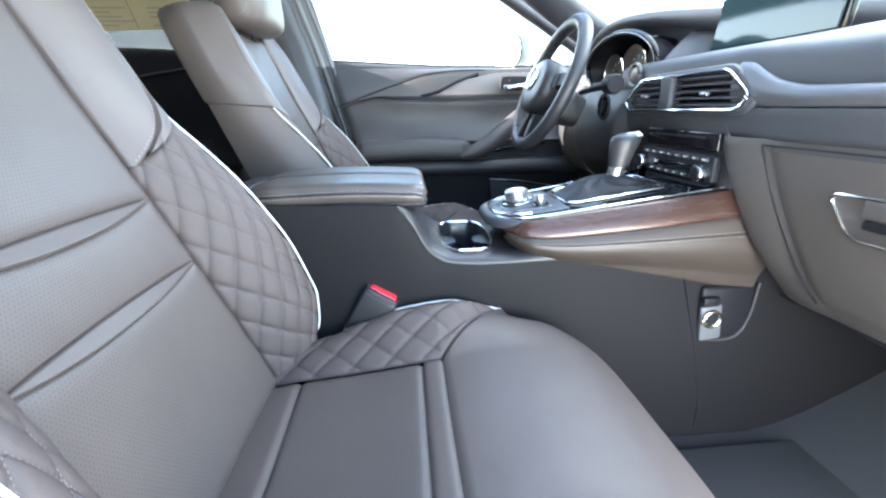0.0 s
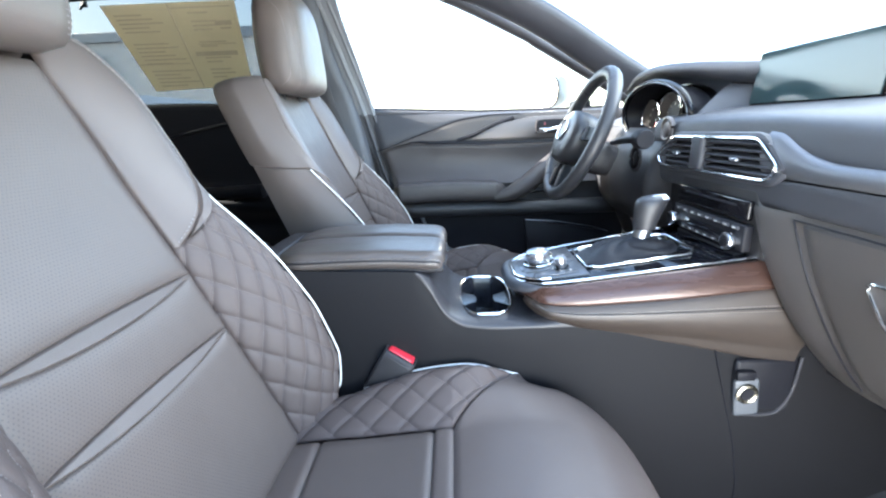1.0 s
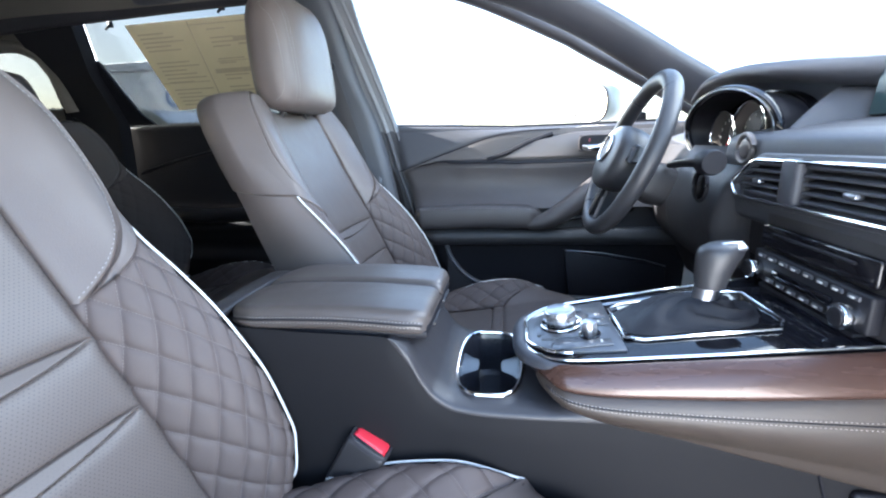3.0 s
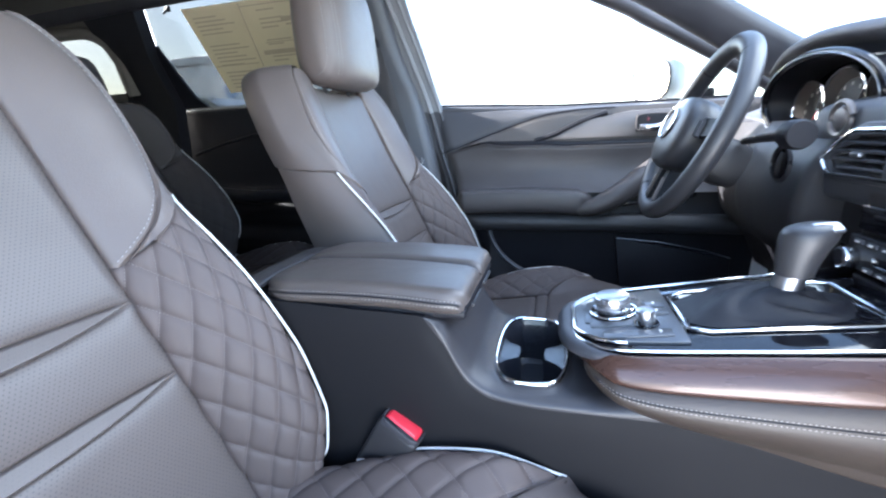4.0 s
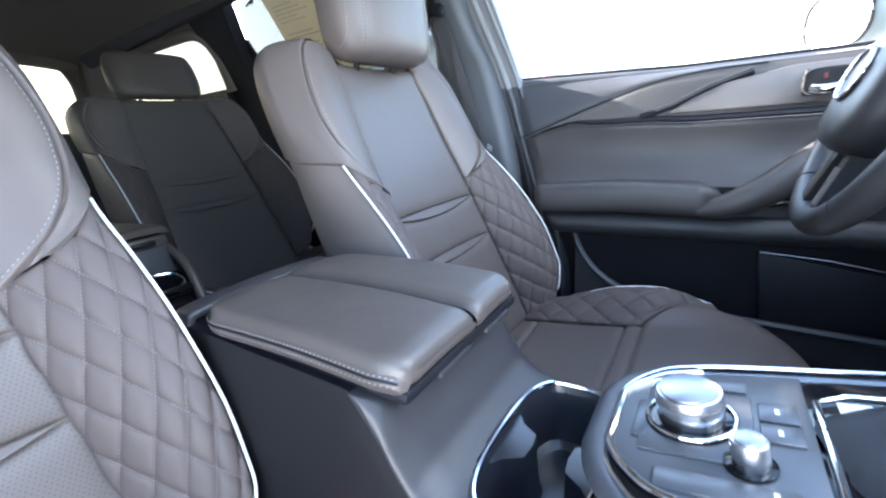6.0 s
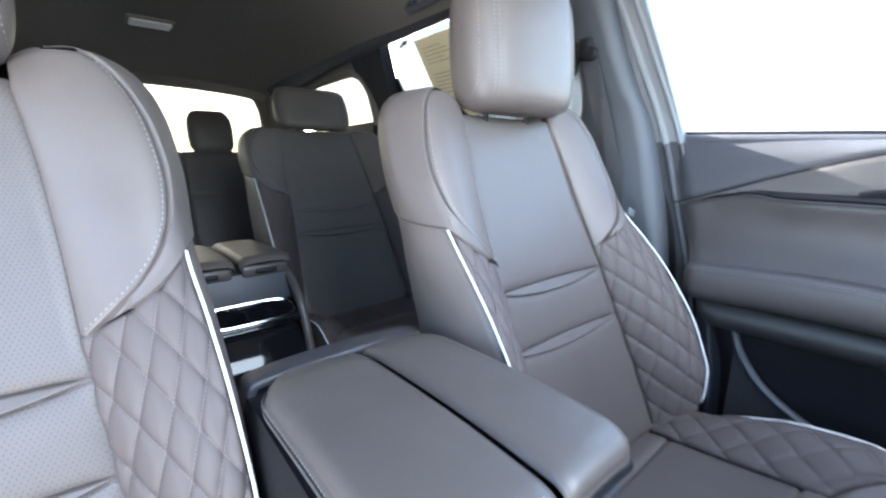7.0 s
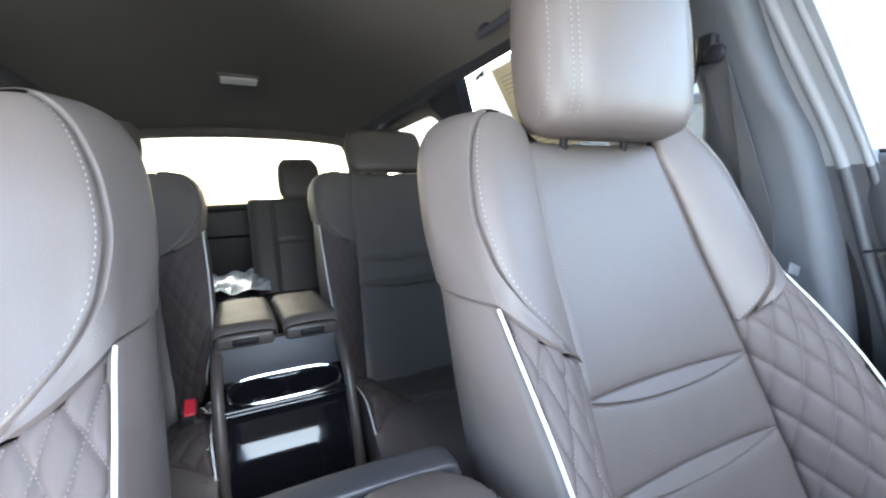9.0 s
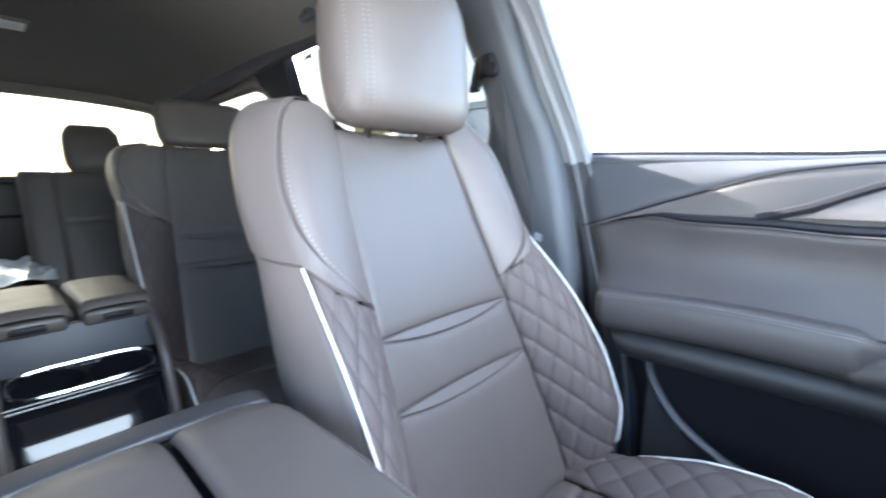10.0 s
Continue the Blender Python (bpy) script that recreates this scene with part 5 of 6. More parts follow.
for s in (-1, 1):
    st = part("stalk", tube([WP(s * 0.04, 0.012, -0.085), WP(s * 0.10, 0.022, -0.09), WP(s * 0.18, 0.03, -0.093)], [0.007, 0.0085, 0.011], 12), DARK, column)
    part("stalk_end", tube([WP(s * 0.178, 0.03, -0.093), WP(s * 0.184, 0.03, -0.093), WP(s * 0.21, 0.03, -0.093), WP(s * 0.218, 0.03, -0.093)], [0.015, 0.0235, 0.024, 0.021], 22), DARK, st)
start = part("start_button", disc(0.027, 0.008, (0.80, 0.271, 0.626), (-1, 0, 0.1), 30, 0.003), GLOSS, dash, "round black start button")
part("start_button_ring", tube([(0.794, 0.271 + 0.031 * math.cos(t), 0.626 + 0.031 * math.sin(t)) for t in (2 * math.pi * k / 28 for k in range(28))], 0.004, 8, True), DARK, start)

wheel = thing("steering_wheel", "black leather steering wheel with silver spoke trim", "steering wheel")
part("rim", tube([WP(0.178 * math.sin(t), 0.178 * math.cos(t)) for t in (2 * math.pi * k / 72 for k in range(72))], 0.0188, 18, True, up=AX), WHEELL, wheel, "black leather rim")
for k in range(4):
    t0 = radians((38, 142, 218, 322)[k])
    part("rim_seam", tube([WP((0.177 + 0.0184 * math.cos(q)) * math.sin(t0), (0.177 + 0.0184 * math.cos(q)) * math.cos(t0), 0.0184 * math.sin(q)) for q in (2 * math.pi * m / 20 for m in range(20))], 0.0012, 6, True), DARK, wheel)
hub = []
for w, g in ((-0.03, 0.92), (0.0, 1.0), (0.022, 0.99), (0.034, 0.93), (0.041, 0.78), (0.044, 0.45)):
    hub.append([WP(0.098 * g * math.copysign(abs(math.cos(t)) ** 0.75, math.cos(t)), (0.066 if math.sin(t) > 0 else 0.086) * g * math.copysign(abs(math.sin(t)) ** 0.85, math.sin(t)) - 0.004, w + 0.004) for t in (2 * math.pi * k / 40 for k in range(40))])
pad_ = part("airbag_pad", loft(hub), WHEELL, wheel, "", 60)
part("emblem", tube([WP(0.038 * math.cos(t), 0.030 * math.sin(t) + 0.0, 0.051) for t in (2 * math.pi * k / 36 for k in range(36))], 0.0034, 8, True, up=AX), CHROME, pad_, "plain chrome ring emblem")
part("emblem_plate", loft([[WP(0.036 * math.cos(t), 0.028 * math.sin(t), w) for t in (2 * math.pi * k / 30 for k in range(30))] for w in (0.044, 0.050)]), DIM, pad_)
for s in (-1, 1):
    spoke = part("spoke", loft([[WP(s * (0.05 + 0.115 * v), dv * (1 - 0.3 * v) + 0.004, dw) for dv, dw in ((0.02, 0.014), (0.02, -0.012), (-0.022, -0.012), (-0.022, 0.014))] for v in (0, 0.33, 0.66, 1)]), DARK, wheel)
    part("spoke_buttons", loft([[WP(s * (0.065 + 0.05 * v), dv, 0.016 + dw) for dv, dw in ((0.015, 0.006), (0.017, -0.004), (-0.017, -0.004), (-0.015, 0.006))] for v in (0, 0.5, 1)]), SOFT, spoke)
    part("spoke_trim", tube([WP(s * 0.062, 0.022, 0.012), WP(s * 0.10, 0.02, 0.012), WP(s * 0.155, 0.016, 0.006)], 0.0028, 8), SATIN, spoke)
    low = part("lower_spoke", loft([[WP(s * (0.025 + 0.012 * v) + du, -0.05 - 0.112 * v, dw) for du, dw in ((0.011, 0.012), (0.011, -0.01), (-0.011, -0.01), (-0.011, 0.012))] for v in (0, 0.33, 0.66, 1)]), DARK, wheel)
    part("lower_spoke_trim", loft([[WP(s * (0.032 + 0.006 * v) + du, -0.105 - 0.05 * v, dw) for du, dw in ((0.007, 0.0155), (0.007, 0.011), (-0.007, 0.011), (-0.007, 0.0155))] for v in (0, 0.33, 0.66, 1)]), DIM, low, "silver lower spoke trim")


# ---- driver door ----
door = thing("driver_door", "closed driver door with padded grey trim", "car door")
X0 = [(-0.08, 0.20), (0.0, 0.16), (0.25, 0.155), (0.37, 0.125), (0.44, 0.10), (0.51, 0.078), (0.63, 0.03), (0.80, -0.022)]
SILL = [(-0.03, 0.796), (0.2, 0.785), (0.42, 0.774), (0.70, 0.772), (1.0, 0.775)]
CREASE = [(0.0, 0.634), (0.03, 0.642), (0.2, 0.70), (0.38, 0.752), (0.5, 0.762), (1.0, 0.764)]
GROOVE = [(0.0, 0.632), (0.03, 0.64), (0.12, 0.662), (0.167, 0.667), (0.22, 0.66), (0.35, 0.658), (0.45, 0.652), (0.62, 0.652), (1.0, 0.66)]
XF = 1.0


def door_band(lowz, highz, yfun, name_, mat, na, nb, tucks, lab=""):
    def surf(a, b):
        zmid = 0.5 * (lowz(0.3) + highz(0.3))
        xa = ip(zmid, X0)
        x = xa + (XF - xa) * a
        for _ in range(2):
            z = lowz(x) + (highz(x) - lowz(x)) * b
            xa = ip(z, X0)
            x = xa + (XF - xa) * a
        z = lowz(x) + (highz(x) - lowz(x)) * b
        return Vector((x, yfun(x, b), z))
    return part(name_, patch(surf, na, nb, (0, -1, 0), tucks, 0.014), mat, door, lab)


door_band(lambda x: ip(x, CREASE), lambda x: ip(x, SILL), lambda x, b: 0.846 + 0.03 * b ** 2, "upper_trim", SOFT, 60, 16, (0.01, 0, 0.004, 0.02))
door_band(lambda x: min(ip(x, GROOVE) + 0.006, ip(x, CREASE) - 0.001), lambda x: ip(x, CREASE), lambda x, b: 0.830 + 0.014 * b, "middle_trim", LOWER, 60, 10, (0.004, 0, 0.006, 0.003))
door_band(lambda x: 0.506, lambda x: ip(x, GROOVE) - 0.004, lambda x, b: 0.794 - 0.026 * (1 - b) ** 4 + 0.018 * b + 0.017 * math.sin(math.pi * b) + 0.022 * b ** 2 * min(1, max(0, (0.26 - x) / 0.16)), "insert_panel", DOORLEATHER, 60, 24, (0.01, 0, 0.0, 0.006), "grey leather door insert")
part("crease_line", tube([(x, 0.8465, ip(x, CREASE)) for x in [0.005 + 0.03 * k for k in range(20)]], 0.0022, 6), DARK, door)
part("insert_rim", tube([(x, 0.812 + 0.022 * min(1, max(0, (0.26 - x) / 0.16)), ip(x, GROOVE) - 0.004) for x in [0.15 + 0.03 * k for k in range(26)]], 0.0022, 6), DOORLEATHER, door)
part("shadow_groove", tube([(x, 0.834, ip(x, GROOVE) + 0.002) for x in [0.14 + 0.04 * k for k in range(20)]], [0.002 + 0.008 * min(1, k / 2) for k in range(20)], 8), DARK, door)
door_band(lambda x: 0.437, lambda x: 0.506, lambda x, b: 0.785 + 0.01 * b, "armrest_backing", DARK, 40, 6, (0.01, 0, 0, 0))


def arm_pad(a, b):
    x = 0.072 + 0.45 * a
    c = 0.479 - 0.003 * math.cos(a * 6)
    t = math.pi * (b - 0.5)
    taper = min(1, (a / 0.06) ** 0.5) if a < 0.06 else min(1, ((1 - a) / 0.1) ** 0.5)
    return Vector((x + 0.02 * (0.5 - b) * a, 0.785 - 0.048 * abs(math.cos(t)) ** 0.4 * taper, c + 0.040 * math.copysign(abs(math.sin(t)) ** 0.8, math.sin(t)) * (0.3 + 0.7 * taper)))


rest_ = part("armrest", patch(arm_pad, 60, 20, (0, -1, 0)), DOORLEATHER, door, "padded leather door armrest")
for off in (0.74, 0.80):
    part("stitching", stitches([arm_pad(0.03 + 0.94 * k / 59, off) for k in range(60)], (0, -0.0015, 0.001)), THREAD, rest_)["kind"] = "stuff"
pull = [(0.47, 0.752, 0.452), (0.53, 0.752, 0.468), (0.60, 0.764, 0.505), (0.67, 0.79, 0.56), (0.74, 0.825, 0.615), (0.82, 0.85, 0.65)]
part("pull_grip", tube(smooth_line(pull, 24), [0.014 + 0.016 * math.sin(math.pi * min(1, k / 22)) for k in range(25)], 12, squash=1.2), DOORLEATHER, door)
door_band(lambda x: 0.368, lambda x: 0.44, lambda x, b: 0.785 - 0.020 * math.sin(math.pi * b), "lower_ledge", FASCIA, 50, 12, (0.01, 0, 0.02, 0.006))
door_band(lambda x: -0.05, lambda x: 0.372, lambda x, b: 0.835 - 0.02 * b ** 3, "lower_panel", DARK, 40, 14, (0.01, 0, 0, 0))
part("map_pocket_rim", tube(smooth_line([(0.176, 0.800, 0.390), (0.196, 0.797, 0.328), (0.24, 0.793, 0.270), (0.30, 0.790, 0.230), (0.365, 0.788, 0.208), (0.55, 0.786, 0.186), (0.95, 0.786, 0.17)], 40), 0.0105, 10, squash=0.8), SOFT, door)
part("map_pocket", slab([(0.185, 0.795, 0.36), (0.20, 0.795, 0.315), (0.245, 0.79, 0.262), (0.305, 0.787, 0.222), (0.55, 0.785, 0.18), (0.95, 0.785, 0.165), (0.95, 0.785, -0.04), (0.18, 0.785, -0.04)], (0, 0.012, 0), 0), FASCIA, door)
part("speaker_grille", slab([(0.595, 0.80, 0.352), (0.62, 0.80, 0.16), (0.80, 0.80, 0.12), (0.94, 0.80, 0.20), (0.93, 0.80, 0.296)], (0, 0.02, 0), 0.004), DARK, door)
part("speaker_edge", tube([(0.60, 0.798, 0.352), (0.72, 0.798, 0.343), (0.86, 0.798, 0.318), (0.93, 0.798, 0.296)], 0.0016, 6), SATIN, door)
part("switch_plate", slab([(0.55, 0.775, 0.462), (0.62, 0.762, 0.478), (0.80, 0.775, 0.50), (0.82, 0.80, 0.50), (0.58, 0.80, 0.47)], (0, 0, -0.012), 0.003), GLOSS, door)
part("trim_wedge", slab([(0.385, 0.825, 0.672), (0.44, 0.826, 0.702), (0.50, 0.827, 0.729), (0.62, 0.829, 0.750), (0.88, 0.829, 0.752), (0.88, 0.825, 0.675), (0.66, 0.824, 0.672)], (0, 0.01, 0), 0.003), DIM, door, "satin silver door trim wedge")
part("wedge_shadow", tube([(0.33, 0.834, 0.668), (0.40, 0.834, 0.69), (0.47, 0.835, 0.722), (0.55, 0.838, 0.748)], 0.009, 8), DARK, door)
recess = part("handle_recess", rbox((0.11, 0.01, 0.052), (0.69, 0.824, 0.712), 0.0045, 3), DARK, door)
part("recess_line", tube([(0.69 + 0.056 * x, 0.819, 0.712 + 0.027 * z) for x, z in ring_line((1, 1), 36)], 0.0016, 6, True), DIM, recess)
part("inside_handle", tube(smooth_line([(0.648, 0.82, 0.699), (0.665, 0.81, 0.697), (0.70, 0.808, 0.70), (0.735, 0.82, 0.706)], 16), 0.0055, 10, squash=1.6), CHROME, recess, "chrome inside door handle")
part("lock_button", rbox((0.006, 0.003, 0.010), (0.668, 0.8185, 0.722), 0.001, 2), LOCKRED, recess)
part("sill_seal", tube([(x, 0.884, ip(x, SILL) + 0.004) for x in (-0.02, 0.2, 0.42, 0.7, 0.95)], 0.005, 8), DARK, door)
part("sill_filler", tube([(x, 0.882, ip(x, SILL) - 0.012) for x in (-0.02, 0.2, 0.42, 0.7, 0.95)], 0.014, 10), SOFT, door)
part("window_frame", tube(smooth_line([(1.0, 0.88, 0.806), (0.85, 0.845, 0.888), (0.65, 0.812, 0.995), (0.55, 0.79, 1.046), (0.25, 0.748, 1.170), (0.0, 0.737, 1.211)], 40), 0.0225, 12), PLASTIC, door)
part("door_glass", slab([(-0.015, 0.885, 0.78), (1.02, 0.885, 0.775), (0.85, 0.845, 0.86), (0.55, 0.79, 1.02), (0.25, 0.748, 1.145), (0.0, 0.735, 1.19), (-0.105, 0.735, 1.19), (-0.09, 0.78, 1.05)], (0, 0.004, 0), 0), GLASS, door).visible_shadow = False

mirror = thing("door_mirror", "pale body-coloured outside mirror on the door", "mirror")
# glass turned towards the driver, the shell bulging out behind it
MC, MU, MN = Vector((0.711, 1.055, 0.850)), Vector((-0.579, 0.816, 0)), Vector((-0.816, -0.579, 0))


def mirror_ring(size, depth, n=36):
    out = []
    for t in (2 * math.pi * k / n for k in range(n)):
        c, d = math.cos(t), math.sin(t)
        out.append(MC + MU * 0.082 * size * math.copysign(abs(c) ** 0.7, c) + Vector((0, 0, 0.066 * size * math.copysign(abs(d) ** 0.75, d) - 0.010 * size * max(0, c) * max(0, d))) - MN * depth)
    return out


part("housing", loft([mirror_ring(k, d) for k, d in ((1.0, -0.006), (1.07, 0.0), (1.09, 0.03), (0.97, 0.07), (0.65, 0.10), (0.25, 0.113))]), MIRRORP, mirror, "", 60)
part("mirror_glass", slab(mirror_ring(0.95, -0.007), -MN * 0.004, 0), MIRRORM, mirror)
part("glass_border", tube(mirror_ring(0.985, -0.007), 0.0046, 8, True), DARK, mirror)
part("foot", rbox((0.06, 0.12, 0.035), (0.83, 0.94, 0.79), 0.01, 2), DARK, mirror)


# ---- body shell ----
def pill(w, h, n=14):
    return [(w * math.copysign(abs(math.cos(t)) ** 0.6, math.cos(t)), h * math.copysign(abs(math.sin(t)) ** 0.6, math.sin(t))) for t in (2 * math.pi * k / n for k in range(n))]


for s, side in ((1, "left"), (-1, "right")):
    tag = "wall_" + side
    wall = thing(tag, "dark grey pillar and body side trim", "wall", kind="structure")
    ap = smooth_line([(1.30, s * 0.80, 0.66), (1.08, s * 0.765, 0.795), (0.88, s * 0.725, 0.905), (0.58, s * 0.675, 1.072), (0.30, s * 0.66, 1.178), (0.0, s * 0.675, 1.215), (-0.5, s * 0.685, 1.222), (-1.1, s * 0.67, 1.207), (-1.6, s * 0.64, 1.18), (-2.05, s * 0.59, 1.13)], 60)
    part("roof_rail", sweep(ap, lambda v: pill(0.03, 0.058 - 0.012 * min(1, v * 2.2)), up=(0, -s * 0.55, 0.8)), PLASTIC, wall)
    for off, r in ((0.0, 0.010), (0.034, 0.007)):
        post = smooth_line([(-0.155 + off, s * 0.72, 1.205), (-0.12 + off, s * 0.765, 1.09), (-0.08 + off, s * 0.815, 0.95), (-0.038 + off, s * 0.862, 0.80), (0.01 + off, s * 0.865, 0.62), (0.06 + off, s * 0.85, 0.45), (0.10 + off, s * 0.84, 0.2), (0.11 + off, s * 0.84, -0.06)], 40)
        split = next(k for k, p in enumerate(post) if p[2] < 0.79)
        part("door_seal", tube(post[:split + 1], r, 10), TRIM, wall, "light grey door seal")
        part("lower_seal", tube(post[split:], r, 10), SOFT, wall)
    pillar = smooth_line([(1.21, -0.15, -0.30, 0.685), (1.0, -0.115, -0.245, 0.755), (0.90, -0.09, -0.235, 0.79), (0.80, -0.06, -0.27, 0.82), (0.5, 0.0, -0.38, 0.82), (-0.08, 0.06, -0.38, 0.82)], 40)
    bend = [(math.cos(t), math.sin(t)) for t in (math.pi / 2 * k / 6 for k in range(7))]
    part("b_pillar_trim", loft([[(x0 - 0.03 + 0.03 * c, s * (y0 + 0.022 - 0.034 * d), z) for c, d in bend] + [(x1 + 0.03 - 0.03 * d, s * (y0 + 0.022 - 0.034 * c), z) for c, d in bend]
                                + [(x1, s * (y0 + 0.05), z), (x0, s * (y0 + 0.05), z)] for z, x0, x1, y0 in pillar]), PILLARM, wall, "", 60)
    jamb = smooth_line([(1.22, -0.23, -0.085, 0.715), (1.09, -0.20, -0.065, 0.765), (0.95, -0.16, -0.03, 0.815), (0.80, -0.11, 0.005, 0.862), (0.62, -0.01, 0.06, 0.868), (0.40, 0.03, 0.14, 0.86), (-0.06, 0.05, 0.22, 0.86)], 48)
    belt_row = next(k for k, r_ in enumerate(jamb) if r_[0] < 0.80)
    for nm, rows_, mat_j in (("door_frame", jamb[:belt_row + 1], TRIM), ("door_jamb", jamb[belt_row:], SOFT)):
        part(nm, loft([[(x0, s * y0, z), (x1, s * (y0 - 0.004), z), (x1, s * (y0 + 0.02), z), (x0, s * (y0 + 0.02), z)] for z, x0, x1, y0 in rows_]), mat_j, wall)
    part("jamb_back", slab([(-0.12, s * 0.884, 0.772), (0.35, s * 0.884, 0.772), (0.35, s * 0.884, -0.05), (-0.12, s * 0.884, -0.05)] if s > 0 else [(-0.3, s * 0.884, 0.772), (0.0, s * 0.884, 0.772), (0.16, s * 0.884, -0.05), (-0.3, s * 0.884, -0.05)], (0, s * 0.01, 0), 0), DARK, wall)
    # rear door: belt line, lower trim
    def rear_trim(a, b, s=s):
        x = -0.25 - 0.91 * a
        z = -0.05 + (0.845 + 0.015 * math.sin(math.pi * a) + 0.05) * b - 0.03 * (1 - a) * b
        return Vector((x, s * (0.85 - 0.05 * math.exp(-((b - 0.55) / 0.06) ** 2) - 0.03 * math.exp(-((b - 0.4) / 0.04) ** 2) + 0.01 * b), z))
    rd = part("rear_door_trim", patch(rear_trim, 30, 60, (0, -s, 0), (0, 0, 0, 0.01), 0.02), DARK, wall)
    part("rear_armrest", tube([(-0.45, s * 0.79, 0.50), (-0.75, s * 0.785, 0.49), (-1.0, s * 0.79, 0.51)], 0.028, 12), DARK, rd)
    part("rear_crease", tube([(-0.38, s * 0.835, 0.79), (-0.62, s * 0.835, 0.755), (-0.9, s * 0.83, 0.70), (-1.05, s * 0.83, 0.66)], 0.006, 8), DARK, rd)
    part("rear_door_glass", slab([(-0.23, s * 0.86, 0.82), (-1.13, s * 0.86, 0.84), (-1.06, s * 0.735, 1.185), (-0.26, s * 0.735, 1.2)], (0, s * 0.004, 0), 0), PRIVACY, wall)
    part("window_corner", slab([(-0.955, s * 0.843, 0.845), (-1.0, s * 0.83, 0.885), (-1.045, s * 0.796, 0.985), (-1.075, s * 0.765, 1.07), (-1.13, s * 0.765, 1.07), (-1.13, s * 0.843, 0.845)], (0, s * 0.012, 0), 0), DARK, wall)
    part("c_pillar_trim", loft([[(x0, s * y0, z), (x1, s * y0, z), (x1, s * (y0 + 0.05), z), (x0, s * (y0 + 0.05), z)]
                                for z, x0, x1, y0 in ((1.2, -1.04, -1.30, 0.66), (1.02, -1.09, -1.265, 0.74), (0.86, -1.07, -1.29, 0.795), (0.5, -1.1, -1.5, 0.80), (-0.08, -1.0, -1.5, 0.80))]), DARK, wall)
    part("quarter_trim", loft([[(x0, s * y0, z), (x1, s * y0, z), (x1, s * (y0 + 0.05), z), (x0, s * (y0 + 0.05), z)]
                               for z, x0, x1, y0 in ((0.91, -1.26, -2.4, 0.76), (0.8, -1.26, -2.4, 0.76), (0.5, -1.30, -2.45, 0.66), (-0.08, -1.30, -2.45, 0.66))]), DARK, wall)
    part("quarter_glass", slab([(-1.21, s * 0.80, 0.90), (-2.05, s * 0.76, 0.92), (-1.95, s * 0.68, 1.10), (-1.23, s * 0.73, 1.14)], (0, s * 0.004, 0), 0), PRIVACY, wall)
    part("quarter_frame", tube(smooth_line([(-1.235, s * 0.775, 0.90), (-1.245, s * 0.75, 1.03), (-1.295, s * 0.715, 1.11), (-1.45, s * 0.695, 1.125), (-1.9, s * 0.66, 1.09), (-2.02, s * 0.68, 1.0)], 30), 0.022, 10), LINER, wall)
    part("upper_quarter_trim", slab([(-1.20, s * 0.72, 1.11), (-1.20, s * 0.66, 1.225), (-2.08, s * 0.59, 1.16), (-1.97, s * 0.66, 1.085), (-1.45, s * 0.705, 1.13)], (0, s * 0.02, 0), 0), LINER, wall)
    part("d_pillar_trim", loft([[(x0, s * y0, z), (x1, s * (y0 - 0.06), z), (x1, s * (y0 + 0.02), z), (x0, s * (y0 + 0.05), z)]
                                for z, x0, x1, y0 in ((1.17, -1.90, -2.12, 0.62), (1.0, -1.98, -2.28, 0.66), (0.88, -2.0, -2.38, 0.70))]), LINER, wall)
    part("rocker", rbox((3.4, 0.10, 0.16), (-0.6, s * 0.86, -0.12), 0.02, 3), DARK, wall)
    part("front_bulkhead", slab([(1.05, s * 0.80, -0.08), (1.05, s * 0.80, 0.72), (1.5, s * 0.80, 0.72), (1.5, s * 0.80, -0.08)], (0, s * 0.03, 0), 0), DARK, wall)
    part("outer_skin", slab([(1.0, s * 0.93, -0.15), (-2.5, s * 0.93, -0.15), (-2.5, s * 0.91, 0.75), (-0.4, s * 0.925, 0.76), (-0.4, s * 0.925, -0.15)] if s < 0 else
                            [(1.6, s * 0.93, -0.15), (-2.5, s * 0.93, -0.15), (-2.5, s * 0.91, 0.785), (1.6, s * 0.91, 0.775)], (0, s * 0.01, 0), 0), BODYW, wall)

ceiling = thing("ceiling", "dark brown-grey fabric headliner", "ceiling", kind="structure")


def liner(a, b):
    x = 0.36 - 2.50 * a
    v = 2 * b - 1
    w = ip(-x, [(-0.36, 0.64), (0.0, 0.665), (1.2, 0.655), (2.14, 0.57)])
    zc = ip(-x, [(-0.36, 1.205), (0.0, 1.232), (1.0, 1.235), (1.6, 1.212), (2.0, 1.175), (2.14, 1.15)])
    return Vector((x, w * v, zc - 0.03 * v * v - 0.015 * v ** 8))


part("headliner", patch(liner, 70, 36, (0, 0, -1)), LINER, ceiling)
part("rear_header", tube([liner(0.995, k / 30) + Vector((-0.01, 0, -0.012)) for k in range(31)], 0.03, 10), LINER, ceiling)
part("roof_skin", slab([(0.40, -0.70, 1.26), (0.40, 0.70, 1.26), (-2.3, 0.68, 1.24), (-2.3, -0.68, 1.24)], (0, 0, 0.02), 0), BODYW, ceiling)
part("front_header", tube([(0.37, y, 1.195 - 0.03 * (y / 0.64) ** 2) for y in (-0.64, -0.4, 0, 0.4, 0.64)], 0.03, 10), LINER, ceiling)
dome = thing("dome_lamp", "flat rectangular pale ceiling lamp, off", "lamp")
part("bezel", rbox((0.085, 0.14, 0.012), (-1.43, -0.012, 1.217), 0.005, 3), LINER, dome)
part("lens", rbox((0.07, 0.122, 0.012), (-1.43, -0.012, 1.209), 0.005, 3), LAMP, dome)
